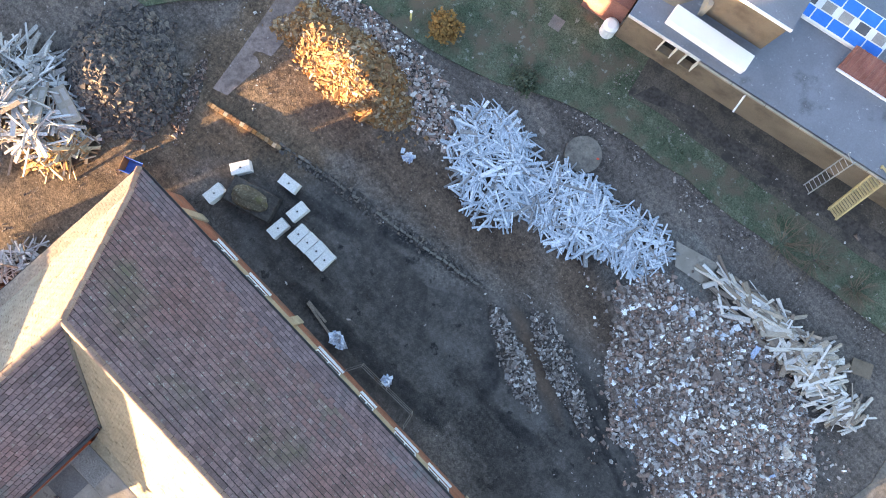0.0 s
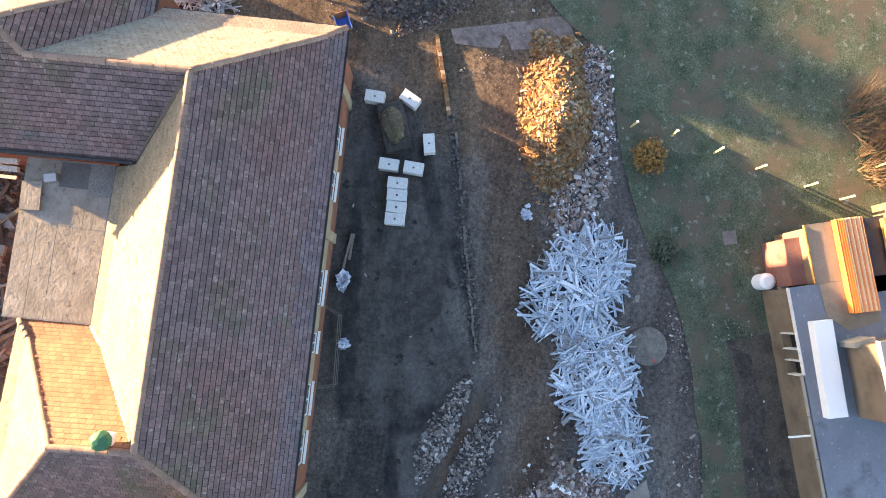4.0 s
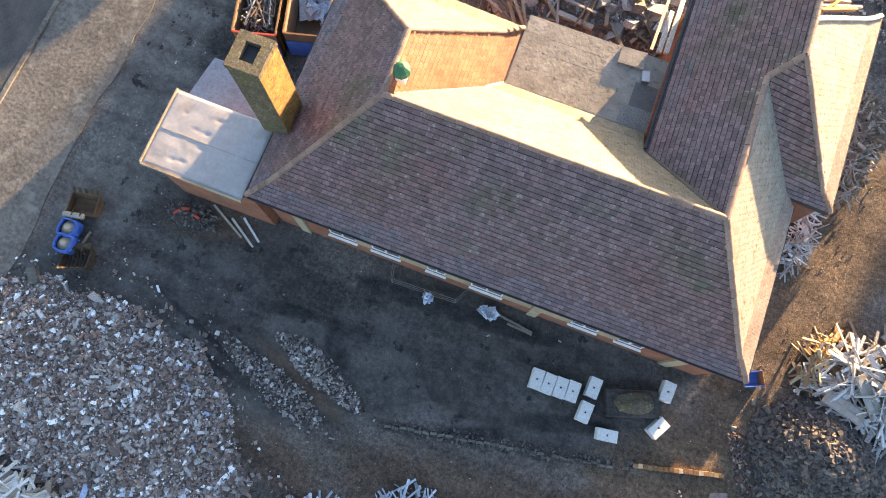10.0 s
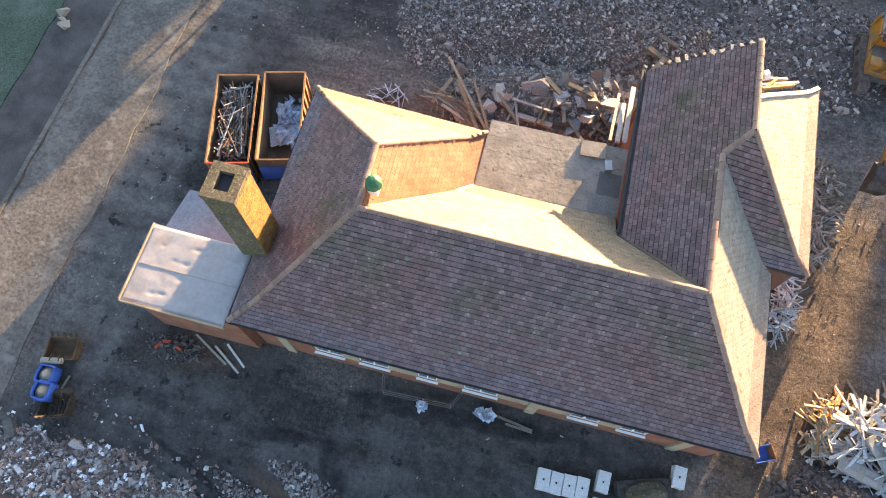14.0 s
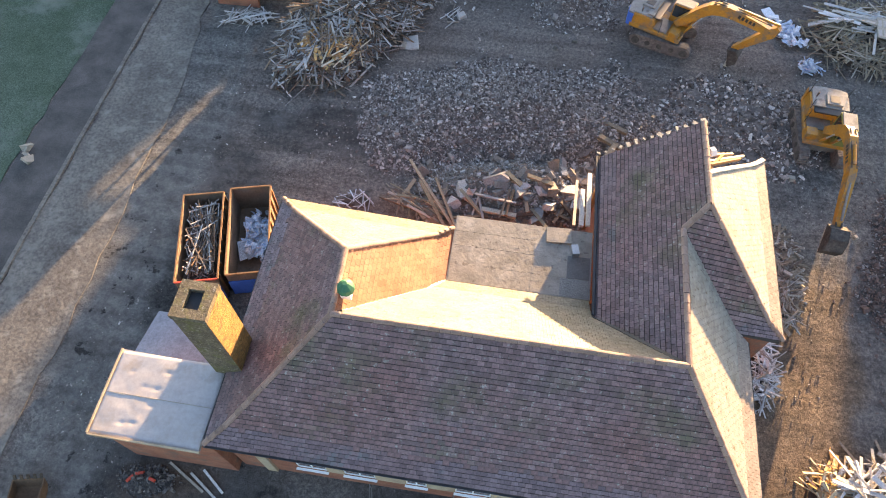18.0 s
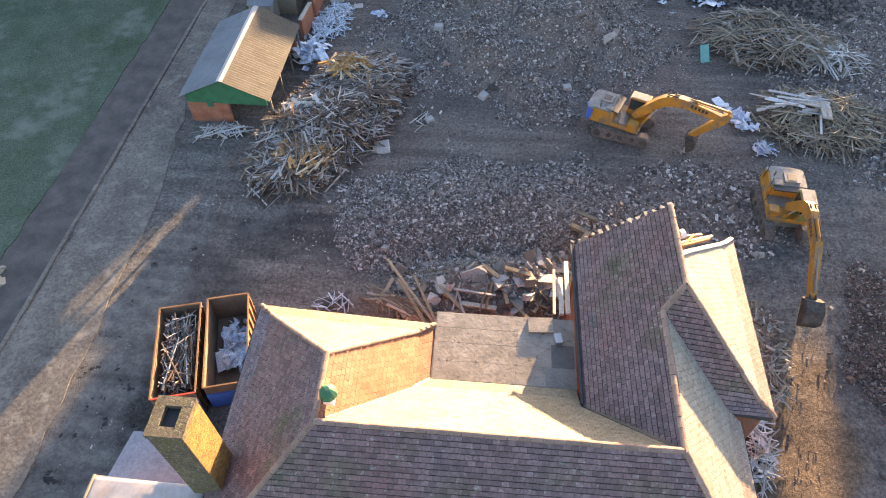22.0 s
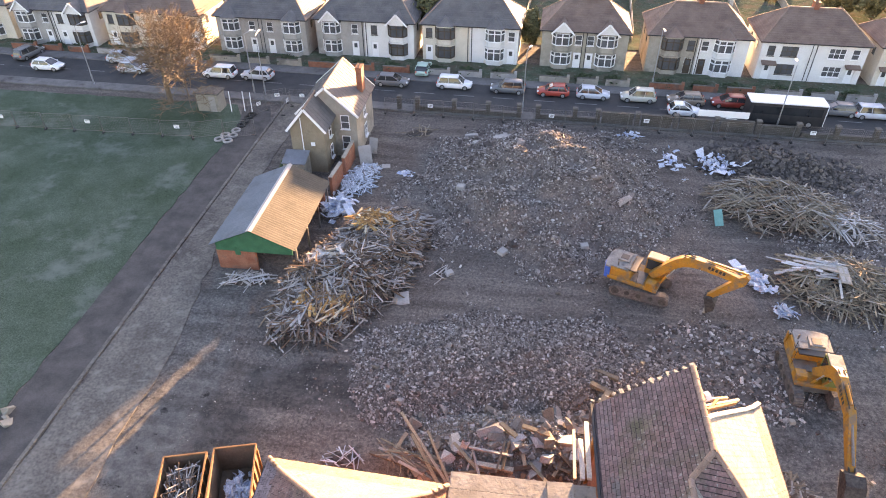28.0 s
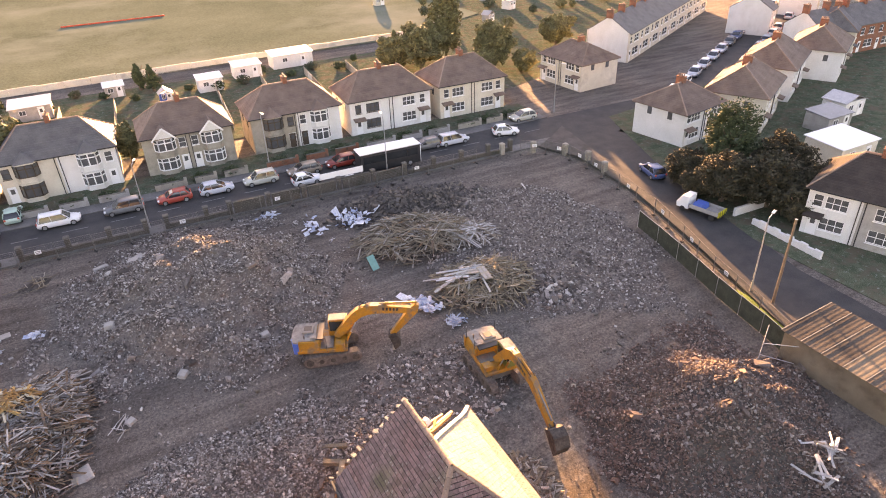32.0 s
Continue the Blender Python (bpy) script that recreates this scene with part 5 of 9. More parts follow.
def crumpled(m, n, sx, sy, sz, label, strips=False, material=PLASTIC, seed=0, grow=1.0, name="plastic_sheeting", category="plastic waste"):
    """Torn sheets: creased quads tumbled over one another."""
    r = random.Random(seed)
    g = Geo()
    for k in range(2 * n):
        c = Vector((r.gauss(0, sx / 2.2), r.gauss(0, sy / 2.2), r.uniform(0.05, sz)))
        q = Euler((r.gauss(0, 0.5), r.gauss(0, 0.5), r.uniform(0, 6.28))).to_matrix()
        a, b = grow * r.uniform(0.08, 0.34), grow * r.uniform(0.06, 0.26)
        if strips and k % 6:
            a, b = r.uniform(0.25, 0.75), r.uniform(0.025, 0.06)
        elif n > 30 and k % 25 == 0:
            a, b = r.uniform(0.4, 0.7), r.uniform(0.3, 0.5)
        vs = [c + q @ Vector((x * a, y * b, r.uniform(-0.10, 0.10))) for y in (-1, 0, 1) for x in (-1, 0, 1)]
        vs = [Vector((p.x, p.y, max(p.z, 0.03))) for p in vs]
        g.add(vs + [p - Vector((0, 0, 0.012)) for p in vs], [(0, 1, 4, 3), (1, 2, 5, 4), (3, 4, 7, 6), (4, 5, 8, 7), (12, 13, 10, 9), (13, 14, 11, 10), (15, 16, 13, 12), (16, 17, 14, 13)])
    return solid(name, g, material, label, category, m=m, fix=False, kind="stuff")


crumpled(SK2 @ pose(0.2, 0.5, 0.35), 70, 0.75, 1.5, 0.8, "torn white and blue plastic in the skip", seed=3, grow=1.3)
crumpled(pose(-16.3, 48.9, 0.1), 60, 1.4, 1.8, 0.7, "crumpled grey-white sheeting behind the store shed", seed=14, grow=1.6)
crumpled(pose(20.2, 61.2, 0.3), 46, 2.0, 1.9, 0.5, "torn blue-white plastic by the fence", seed=6, grow=0.9)
crumpled(pose(16.0, 61.6, 0.1), 14, 1.5, 3.0, 0.2, "flat white boards and torn plastic", seed=7, grow=1.3)
crumpled(pose(19.8, 42.9, 0.1, 0, 0, 30), 34, 0.9, 1.9, 0.4, "crumpled white sheeting beside the timber", seed=8, grow=1.2)
crumpled(pose(21.0, 39.3, 0.1), 26, 0.8, 0.8, 0.35, "small pile of white plastic strips", seed=9, strips=True)
crumpled(pose(-10.7, 56.2, 0.05), 9, 0.8, 0.8, 0.15, "small burst of blue-white plastic on bare ground", seed=15)
crumpled(pose(12.8, 67.2, 0.1), 10, 1.6, 0.8, 0.15, "white sheet lying near the fence", seed=10)
crumpled(pose(1.2, 5.2, 0.05), 9, 0.5, 0.15, 0.15, "torn plastic and scrap below a window", seed=11)
crumpled(pose(-2.0, 4.8, 0.05), 4, 0.15, 0.15, 0.3, "clear plastic sheet in the yard", seed=12)
crumpled(pose(5.6, -4.0, 0.05), 6, 0.3, 0.25, 0.12, "scrap of grey plastic netting", seed=13)

# ---- houses, lodge and shed ----
def street_y(x, off=0.0):
    """The street runs almost along x, bending slightly towards the site."""
    return 75.4 + off - 0.04 * x


def hip_roof(parent, x0, x1, y0, y1, ze, zr, material, over=0.35, hip=True, thick=0.16):
    x0, x1, y0, y1 = x0 - over, x1 + over, y0 - over, y1 + over
    zr += 0.3
    ym, run = (y0 + y1) / 2, (y1 - y0) / 2 * (0.78 if hip else 0.0)
    a, b, c, d = (x0, y0, ze), (x1, y0, ze), (x1, y1, ze), (x0, y1, ze)
    r0, r1 = (x0 + run, ym, zr), (x1 - run, ym, zr)
    for pts in ([a, b, r1, r0], [c, d, r0, r1]) + (([b, c, r1], [d, a, r0]) if hip else ()):
        g = Geo().slab(pts, thick, (0, 0, -thick))
        deck = part("roof_slope", g, material, parent)
        courses = Geo()
        p = [Vector(q) for q in pts]
        n = 16
        for k in range(1, n):
            t = k / n
            lo, hi = p[0].lerp(p[-1], t), p[1].lerp(p[2], t)
            courses.beam(lo + Vector((0, 0, 0.012)), hi + Vector((0, 0, 0.012)), 0.10, 0.03)
        part("tile_course", courses, material, deck, fix=False)
    part("ridge", Geo().cyl(r0, r1, 0.13, n=6), RIDGE, parent)
    for p, q in (((a, r0), (b, r1), (c, r1), (d, r0)) if hip else ()):
        part("hip", Geo().cyl(p, q, 0.10, n=5), RIDGE, parent)
    return r0, r1


def wall_with(parent, x0, x1, y, z0, z1, holes, material, t=0.28, out=-1):
    """A wall along x with real openings (x0, x1, z0, z1), as its piers, aprons and lintels."""
    wall = None
    xs = sorted({x0, x1, *[h[0] for h in holes], *[h[1] for h in holes]})
    for a, b in zip(xs, xs[1:]):
        m = (a + b) / 2
        cuts = sorted((h[2], h[3]) for h in holes if h[0] < m < h[1])
        z = z0
        for c, d in cuts + [(z1, z1)]:
            if c > z:
                g = Geo().box((m, y - out * t / 2, (z + c) / 2), (b - a, t, c - z))
                wall = part("front_wall", g, material, parent) if wall is None else (part("wall_piece", g, material, wall), wall)[1]
            z = d
    return wall


def door(parent, cx, y, w=0.9, h=2.05, material=None, axis="x"):
    d = part("door", Geo().box((cx, y, h / 2 + 0.1), (w, 0.06, h)).box((cx, y - 0.04, h * 0.3 + 0.1), (w * 0.6, 0.02, h * 0.35)), material or WHITE, parent)
    part("door_glass", Geo().box((cx, y - 0.05, h * 0.72 + 0.1), (w * 0.5, 0.02, h * 0.3)), GLASS, d)
    part("door_frame", Geo().box((cx - w / 2 - 0.04, y - 0.02, h / 2 + 0.1), (0.08, 0.12, h)).box((cx + w / 2 + 0.04, y - 0.02, h / 2 + 0.1), (0.08, 0.12, h)).box((cx, y - 0.02, h + 0.14), (w + 0.16, 0.12, 0.08)), WHITE, d)


def bay(parent, cx, y, w, z0, h, mat_wall, out=0.7, joinery=WHITE):
    """A canted bay of one storey: apron, three lights, and the panes in them."""
    pts = [(cx - w / 2, y), (cx - w / 2 + 0.45, y - out), (cx + w / 2 - 0.45, y - out), (cx + w / 2, y)]
    ap = 0.75
    g = Geo().extrude(pts, "z", z0, z0 + ap)
    b = part("bay_apron", g, mat_wall, parent)
    glass, bars = Geo(), Geo()
    for p, q in zip(pts, pts[1:]):
        p, q = Vector((*p, 0)), Vector((*q, 0))
        n = 2 if (q - p).length > 1.0 else 1
        glass.slab([p + Vector((0, 0, z0 + ap)), q + Vector((0, 0, z0 + ap)), q + Vector((0, 0, z0 + h)), p + Vector((0, 0, z0 + h))], 0.02)
        for k in range(n + 1):
            c = p.lerp(q, k / n)
            bars.box((c.x, c.y, z0 + ap + (h - ap) / 2), (0.14, 0.12, h - ap))
        for z in (z0 + ap, z0 + ap + (h - ap) * 0.68, z0 + h):
            bars.beam(p + Vector((0, 0, z)), q + Vector((0, 0, z)), 0.12, 0.12)
    part("bay_frame", bars, joinery, b)
    part("bay_glass", glass, GLASS, b)
    part("bay_cornice", Geo().extrude([(x + (x - cx) * 0.06, yy - 0.08) for x, yy in pts], "z", z0 + h, z0 + h + 0.16), mat_wall, b)
    return pts


def gablet(parent, cx, y, w, z, h, mat_wall, roof, depth=2.2):
    """A small front gable over a bay."""
    part("bay_gable", Geo().extrude([(cx - w / 2, z), (cx + w / 2, z), (cx, z + h)], "y", y - 0.75, y - 0.6), mat_wall, parent)
    for s in (-1, 1):
        part("gable_slope", Geo().slab([(cx + s * (w / 2 + 0.2), y - 0.95, z - 0.15), (cx, y - 0.95, z + h + 0.1), (cx, y + depth, z + h + 0.1), (cx + s * (w / 2 + 0.2), y + depth * 0.2, z - 0.15)], 0.1, (0, 0, -0.1)), roof, parent)
        part("bargeboard", Geo().beam((cx + s * (w / 2 + 0.2), y - 0.98, z - 0.18), (cx, y - 0.98, z + h + 0.06), 0.06, 0.2), WHITE, parent)


def bay_hood(parent, cx, y, w, z, roof, h=0.85):
    """A small pointed roof over a bay, running back under the main eave."""
    pts = [(cx - w / 2 - 0.15, y + 0.2, z), (cx - w / 2 + 0.3, y - 0.95, z), (cx + w / 2 - 0.3, y - 0.95, z), (cx + w / 2 + 0.15, y + 0.2, z)]
    apex, back = (cx, y + 0.3, z + h + 0.2), (cx, y + 1.2, z + h + 0.2)
    g = Geo().add(pts + [apex, back], [(0, 1, 4), (1, 2, 4), (2, 3, 4), (0, 4, 5), (3, 5, 4), (3, 2, 1, 0)])
    part("bay_hood", g, roof, parent)


def chimney_stack(parent, x, y, z, h=1.5, material=BRICK, pots=4):
    c = part("chimney", Geo().box((x, y, z + h / 2), (0.6, 1.2, h)).box((x, y, z + h), (0.7, 1.3, 0.12)), material, parent)
    for k in range(pots):
        part("chimney_pot", Geo().cyl((x, y - 0.42 + 0.28 * k, z + h), (x, y - 0.42 + 0.28 * k, z + h + 0.4), 0.11, 0.09, 8), RIDGE, c)


def semi(w, m, ww, roof, label, style="bays", doors=(WHITE, WHITE), depth=8.2, ze=5.1, zr=7.9, group="semi-detached houses", joinery=(WHITE, WHITE), tops=("gable", "gable")):
    """A pair of semi-detached houses as one building of width w; ww: the wall finish of each half."""
    root = thing("semi_detached_house", label, "house", m, group=group)
    h = w / 2
    for s, wall, dmat, trim_, top_ in ((-1, ww[0], doors[0], joinery[0], tops[0]), (1, ww[1], doors[1], joinery[1], tops[1])):
        a, b = (-h, 0) if s < 0 else (0, h)
        outer, inner = s * h, 0
        if style == "bays":
            bx, dx = s * h * 0.52, s * h * 0.14 if len(label) % 2 else s * h * 0.86
        elif style == "outer":
            bx, dx = s * h * 0.68, s * h * 0.2
        else:
            bx, dx = s * h * 0.45, s * h * 0.8
        holes = [(dx - 0.48, dx + 0.48, 0.1, 2.2), (dx - 0.45, dx + 0.45, 3.2, 4.5)]
        if style == "flat":
            holes += [(bx - 1.1, bx + 1.1, 0.85, 2.2), (bx - 1.0, bx + 1.0, 3.2, 4.5)]
        wall_with(root, a, b, 0, 0, ze, holes, wall)
        part("side_wall", Geo().box((outer - s * 0.14, depth / 2, ze / 2), (0.28, depth - 0.56, ze)), wall, root)
        part("rear_wall", Geo().box(((a + b) / 2, depth - 0.14, ze / 2), (h, 0.28, ze)), wall, root)
        window(root, dx, 0.1, 3.2, 0.9, 1.3, 1, 2, frame=trim_)
        door(root, dx, 0.12, material=dmat)
        if style == "flat":
            window(root, bx, 0.1, 0.85, 2.2, 1.35, 3, 2, frame=trim_)
            window(root, bx, 0.1, 3.2, 2.0, 1.3, 3, 2, frame=trim_)
            part("porch_roof", Geo().slab([(dx - 0.9, -0.9, 2.35), (dx + 0.9, -0.9, 2.35), (dx + 0.9, 0, 2.6), (dx - 0.9, 0, 2.6)], 0.12), roof, root)
        else:
            bay(root, bx, 0, 2.6, 0, 2.35, wall, joinery=trim_)
            bay(root, bx, 0, 2.6, 2.55, 2.3, wall, joinery=trim_)
            if top_ == "gable":
                gablet(root, bx, 0, 2.6, ze - 0.1, 1.3, WHITEWASH if trim_ is WHITE else wall, roof)
            else:
                bay_hood(root, bx, 0, 2.6, ze - 0.05, roof)
        for k in (0.3, 0.7):
            g = Geo().box((outer + s * 0.01, depth * k, 3.8), (0.05, 0.7, 1.0))
            part("side_window", g, GLASS, root)
        part("downpipe", Geo().cyl((s * 0.25, -0.06, 0), (s * 0.25, -0.06, ze), 0.05, n=6), BLACK, root)
    hip_roof(root, -h, h, 0, depth, ze, zr, roof)
    part("gutter", Geo().box((0, -0.42, ze - 0.05), (w + 0.7, 0.1, 0.1)), BLACK, root)
    chimney_stack(root, 0, depth / 2 + 0.3, zr - 0.5)
    return root


PAIRS = [(-73.5, -61.5, 86.6, (GREYWALL, WHITEWASH), SLATE, "outer", "white and grey semi-detached house with dark slate roof", dict(joinery=(WHITE, DARKFRAME))),
         (-60.0, -45.4, 87.0, (CREAM, CREAM), BROWNTILE, "bays", "cream semi-detached house behind the bare tree", dict(joinery=(DARKFRAME, DARKFRAME), tops=("hood", "hood"))),
         (-43.0, -30.0, 86.8, (GREYWALL, GREYWALL), SLATE, "outer", "grey pebbledash semi-detached house with corner bays", dict(tops=("hood", "hood"))),
         (-28.8, -15.0, 87.2, (GREYWALL, WHITEWASH), SLATE, "outer", "grey and white semi-detached house with gabled bays", dict(joinery=(WHITE, DARKFRAME))),
         (-13.8, -0.8, 86.8, (CREAM, WHITEWASH), SLATE, "bays", "cream and white semi-detached house with tall bays", dict(joinery=(DARKFRAME, WHITE), tops=("hood", "hood"))),
         (2.3, 13.5, 86.4, (ROUGHCAST, ROUGHCAST), BROWNTILE, "bays", "brown-grey semi-detached house with white gabled bays", {}),
         (16.1, 28.6, 86.2, (ROUGHCAST, WHITEWASH), BROWNTILE, "bays", "half grey, half white semi-detached house", dict(joinery=(DARKFRAME, WHITE), tops=("hood", "hood"), doors=(DARKFRAME, DARKFRAME))),
         (30.0, 42.6, 85.4, (WHITEWASH, WHITEWASH), BROWNTILE, "flat", "white flat-fronted semi-detached house with brown tile roof", dict(joinery=(DARKFRAME, WHITE))),
         (44.2, 55.4, 84.8, (CREAM, CREAM), BROWNTILE, "flat", "tan semi-detached house at the end of the row", {})]
for x0, x1, y, ww, roof, style, label, more in PAIRS:
    semi(x1 - x0, pose((x0 + x1) / 2, y, 0, 0, 0, -2.3), ww, roof, label, style, **more)

# road, pavements and kerbs
def strip(name, y0, y1, x0, x1, z, material, label, category):
    sheet(name, [(x0, street_y(x0, y0)), (x1, street_y(x1, y0)), (x1, street_y(x1, y1)), (x0, street_y(x0, y1))], z, material, label, category, thick=0.2)


strip("main_road", -3.5, 3.6, -160, 90, 0.05, ROAD, "dark asphalt street with worn white centre dashes", "road")
strip("near_pavement", -5.4, -3.5, -160, 54, 0.16, PAVING, "grey pavement along the site wall", "pavement")
strip("far_pavement", 3.6, 5.8, -160, 58, 0.16, PAVING, "grey pavement in front of the houses", "pavement")
strip("front_gardens", 5.8, 11.6, -90, 58, 0.10, GRASS_BROWN, "small front gardens of grass and paving", "garden")
strip("back_gardens", 19.5, 56, -160, 62, 0.06, GRASS_BROWN, "long winter back gardens behind the houses", "garden")
sheet("side_road", [(57.5, 74.0), (46.2, 33.0), (44.5, 0), (52.0, 0), (52.8, 30.0), (65.5, 71.5)], 0.045, ROAD, "dark asphalt side road along the fence", "road", thick=0.2)
sheet("far_street", [(63, 66.5), (110, 90), (210, 143), (215, 133), (112, 80), (68, 58.5)], 0.045, ROAD, "long straight terrace street", "road", thick=0.2)
sheet("allotments", [(62.5, 92.5), (78, 98), (100, 110), (214, 168), (400, 260), (400, 700), (62.5, 700)], 0.03, GRASS_BROWN, "hazy allotments and rough gardens beyond the terrace", "garden")
sheet("playing_field", [(-600, 140), (0, 139), (62, 137), (90, 150), (80, 700), (-600, 700)], 0.09, PITCH, "playing field with haze painted into its pale grass", "field")

for k in range(28):
    x = -82 + 5.0 * k
    g = Geo().box((x, street_y(x, 0.1), 0.056), (2.6, 0.11, 0.012), rz=-2.3)
    solid("road_dash", g, DASH, "worn white centre dash on the asphalt", "road marking", kind="structure")
# low garden walls in front of the houses
for k, (x0, x1, y, ww, roof, style, label, more) in enumerate(PAIRS):
    wall = thing("garden_wall", "low front garden wall with pillars", "garden wall", pose((x0 + x1) / 2, street_y((x0 + x1) / 2, 5.95), 0.1, 0, 0, -2.3), group="front garden walls")
    h = (x1 - x0) / 2
    mt = (BRICK, GREYWALL, ROUGHCAST)[k % 3]
    for a, b in ((-h, -h * 0.35), (-h * 0.15, h * 0.3), (h * 0.5, h)):
        part("wall_length", Geo().box(((a + b) / 2, 0, 0.4), (b - a, 0.2, 0.8)), mt, wall)
        part("coping", Geo().box(((a + b) / 2, 0, 0.83), (b - a + 0.05, 0.28, 0.07)), CONCRETE, wall)
        part("pillar", Geo().box((b, 0, 0.55), (0.36, 0.36, 1.1)), mt, wall)

# the lodge beside the lane
lodge = thing("lodge_house", "two-storey rendered lodge with steep slate gables", "house")


def gable_block(parent, x0, x1, y0, y1, ze, zr, wall, roof, over=0.3, windows=True):
    xm = (x0 + x1) / 2
    for y, out in ((y0, 1), (y1, -1)):
        part("gable_wall", Geo().extrude([(x0, 0), (x1, 0), (x1, ze), (xm, zr - 0.15), (x0, ze)], "y", y, y + out * 0.28), wall, parent)
    for x, s in ((x0, 1), (x1, -1)):
        part("side_wall", Geo().box((x + s * 0.14, (y0 + y1) / 2, ze / 2), (0.28, y1 - y0 - 0.57, ze)), wall, parent)
    for s, xe in ((-1, x0 - over), (1, x1 + over)):
        k = (zr - ze) / (xm - x0)
        e = ze - over * k
        deck = part("roof_slope", Geo().slab([(xe, y0 - over, e), (xe, y1 + over, e), (xm, y1 + over, zr), (xm, y0 - over, zr)], 0.14, (0, 0, -0.14)), roof, parent)
        g = Geo()
        n = int((y1 - y0 + 2 * over) / 0.6)
        for j in range(n):
            y = y0 - over + 0.3 + j * 0.6
            part("batten_roll", Geo().beam((xe, y, e + 0.02), (xm, y, zr + 0.02), 0.04, 0.04), roof, deck)
        for y in (y0 - over - 0.03, y1 + over + 0.03):
            part("bargeboard", Geo().beam((xe, y, e - 0.08), (xm, y, zr - 0.06), 0.05, 0.24), WHITE, parent)
    part("ridge", Geo().cyl((xm, y0 - over, zr + 0.02), (xm, y1 + over, zr + 0.02), 0.12, n=6), RIDGE, parent)


gable_block(lodge, -22.2, -18.8, 55.6, 59.2, 5.0, 7.0, LODGE_TAN, SLATE)
gable_block(lodge, -22.4, -16.4, 59.2, 66.5, 5.0, 7.7, ROUGHCAST, SLATE)
for z in (0.9, 3.2):
    window(lodge, -17.6, 59.16, z, 0.9, 1.5, 1, 2)
    window(lodge, 57.4, -18.72, z, 0.8, 1.4, 1, 2, out=1, axis="y")
    window(lodge, 62.5, -16.32, z, 1.0, 1.4, 2, 2, out=1, axis="y")
part("wall_plate", Geo().box((-20.0, 55.54, 3.2), (0.4, 0.06, 0.4)), WHITE, lodge)
part("downpipe", Geo().cyl((-21.0, 55.5, 0), (-21.0, 55.5, 6.0), 0.05, n=6), WHITE, lodge)
chimney_stack(lodge, -16.9, 64.0, 5.4, 2.6, BRICK, 2)
lean = thing("wash_house", "small grey lean-to against the lodge", "outbuilding")
part("lean_wall", Geo().box((-21.6, 54.6, 1.0), (2.2, 1.8, 2.0)), ROUGHCAST, lean)
part("lean_roof", Geo().slab([(-22.8, 53.5, 2.0), (-20.4, 53.5, 2.0), (-20.4, 55.5, 2.5), (-22.8, 55.5, 2.5)], 0.1), LEADROOF, lean)
solid("yard_bush", Geo().cyl((0, 0, 0), (0, 0, 0.5), 0.3, 0.55, 7).cyl((0, 0, 0.5), (0, 0, 1.5), 0.55, 0.15, 7), LEAF, "small dark bush beside the lean-to", "bush", m=pose(-23.2, 54.9, 0))
for x, y, rx, rz, w, d in ((-15.5, 58.2, 68, 25, 1.3, 1.9), (-15.1, 60.3, 72, -8, 0.9, 1.7), (-14.3, 57.0, 6, 30, 1.0, 0.8), (-13.2, 57.4, 4, 10, 0.9, 0.7)):
    solid("scrap_board", Geo().box((0, 0, 0), (w, d, 0.06)), GREYWALL, "pale board leaning or lying by the lodge", "board", m=pose(x, y, 0.08 + 0.45 * d * math.sin(radians(rx)), rx, 0, rz), group="pale boards by the lodge")
yard_wall = thing("yard_wall", "rust-brown brick yard wall behind the lodge", "wall")
for a, b in (((-16.9, 58.9), (-17.0, 55.2)), ((-17.05, 54.4), (-17.3, 51.4))):
    part("wall_length", Geo().beam((*a, 1.0), (*b, 1.0), 0.3, 2.0), BRICK, yard_wall)
    part("coping", Geo().beam((*a, 2.03), (*b, 2.03), 0.38, 0.08), ROUGHCAST, yard_wall)

# the store shed
shed = thing("store_shed", "green and brick store shed with corrugated roof", "shed")
SX0, SX1, SY0, SY1, SZE, SZR = -23.7, -17.1, 39.5, 49.4, 2.7, 4.25
SXM = -20.35
part("brick_base", Geo().box((-22.0, SY0 + 0.13, 0.95), (3.3, 0.25, 1.9)).box((SX0 + 0.25, 44.5, 1.2), (0.25, 9.5, 2.4)), BRICK, shed)
part("back_wall", Geo().box((-20.4, SY1 - 0.2, 1.3), (6.2, 0.2, 2.6)), BRICK, shed)
part("green_gable", Geo().extrude([(SX0 + 0.1, 1.9), (SX1 - 0.1, 1.9), (SX1 - 0.1, SZE), (SXM, SZR - 0.1), (SX0 + 0.1, SZE)], "y", SY0 - 0.02, SY0 + 0.08), GREEN_P, shed, "green boarded gable")
part("shed_window", Geo().box((-21.8, SY0 - 0.03, 1.9), (0.45, 0.06, 0.7)), GREEN_P, shed)
for y in (39.8, 42.9, 46.1, 49.1):
    part("post", Geo().box((SX1 + 0.1, y, 1.3), (0.14, 0.14, 2.6)), STEEL, shed)
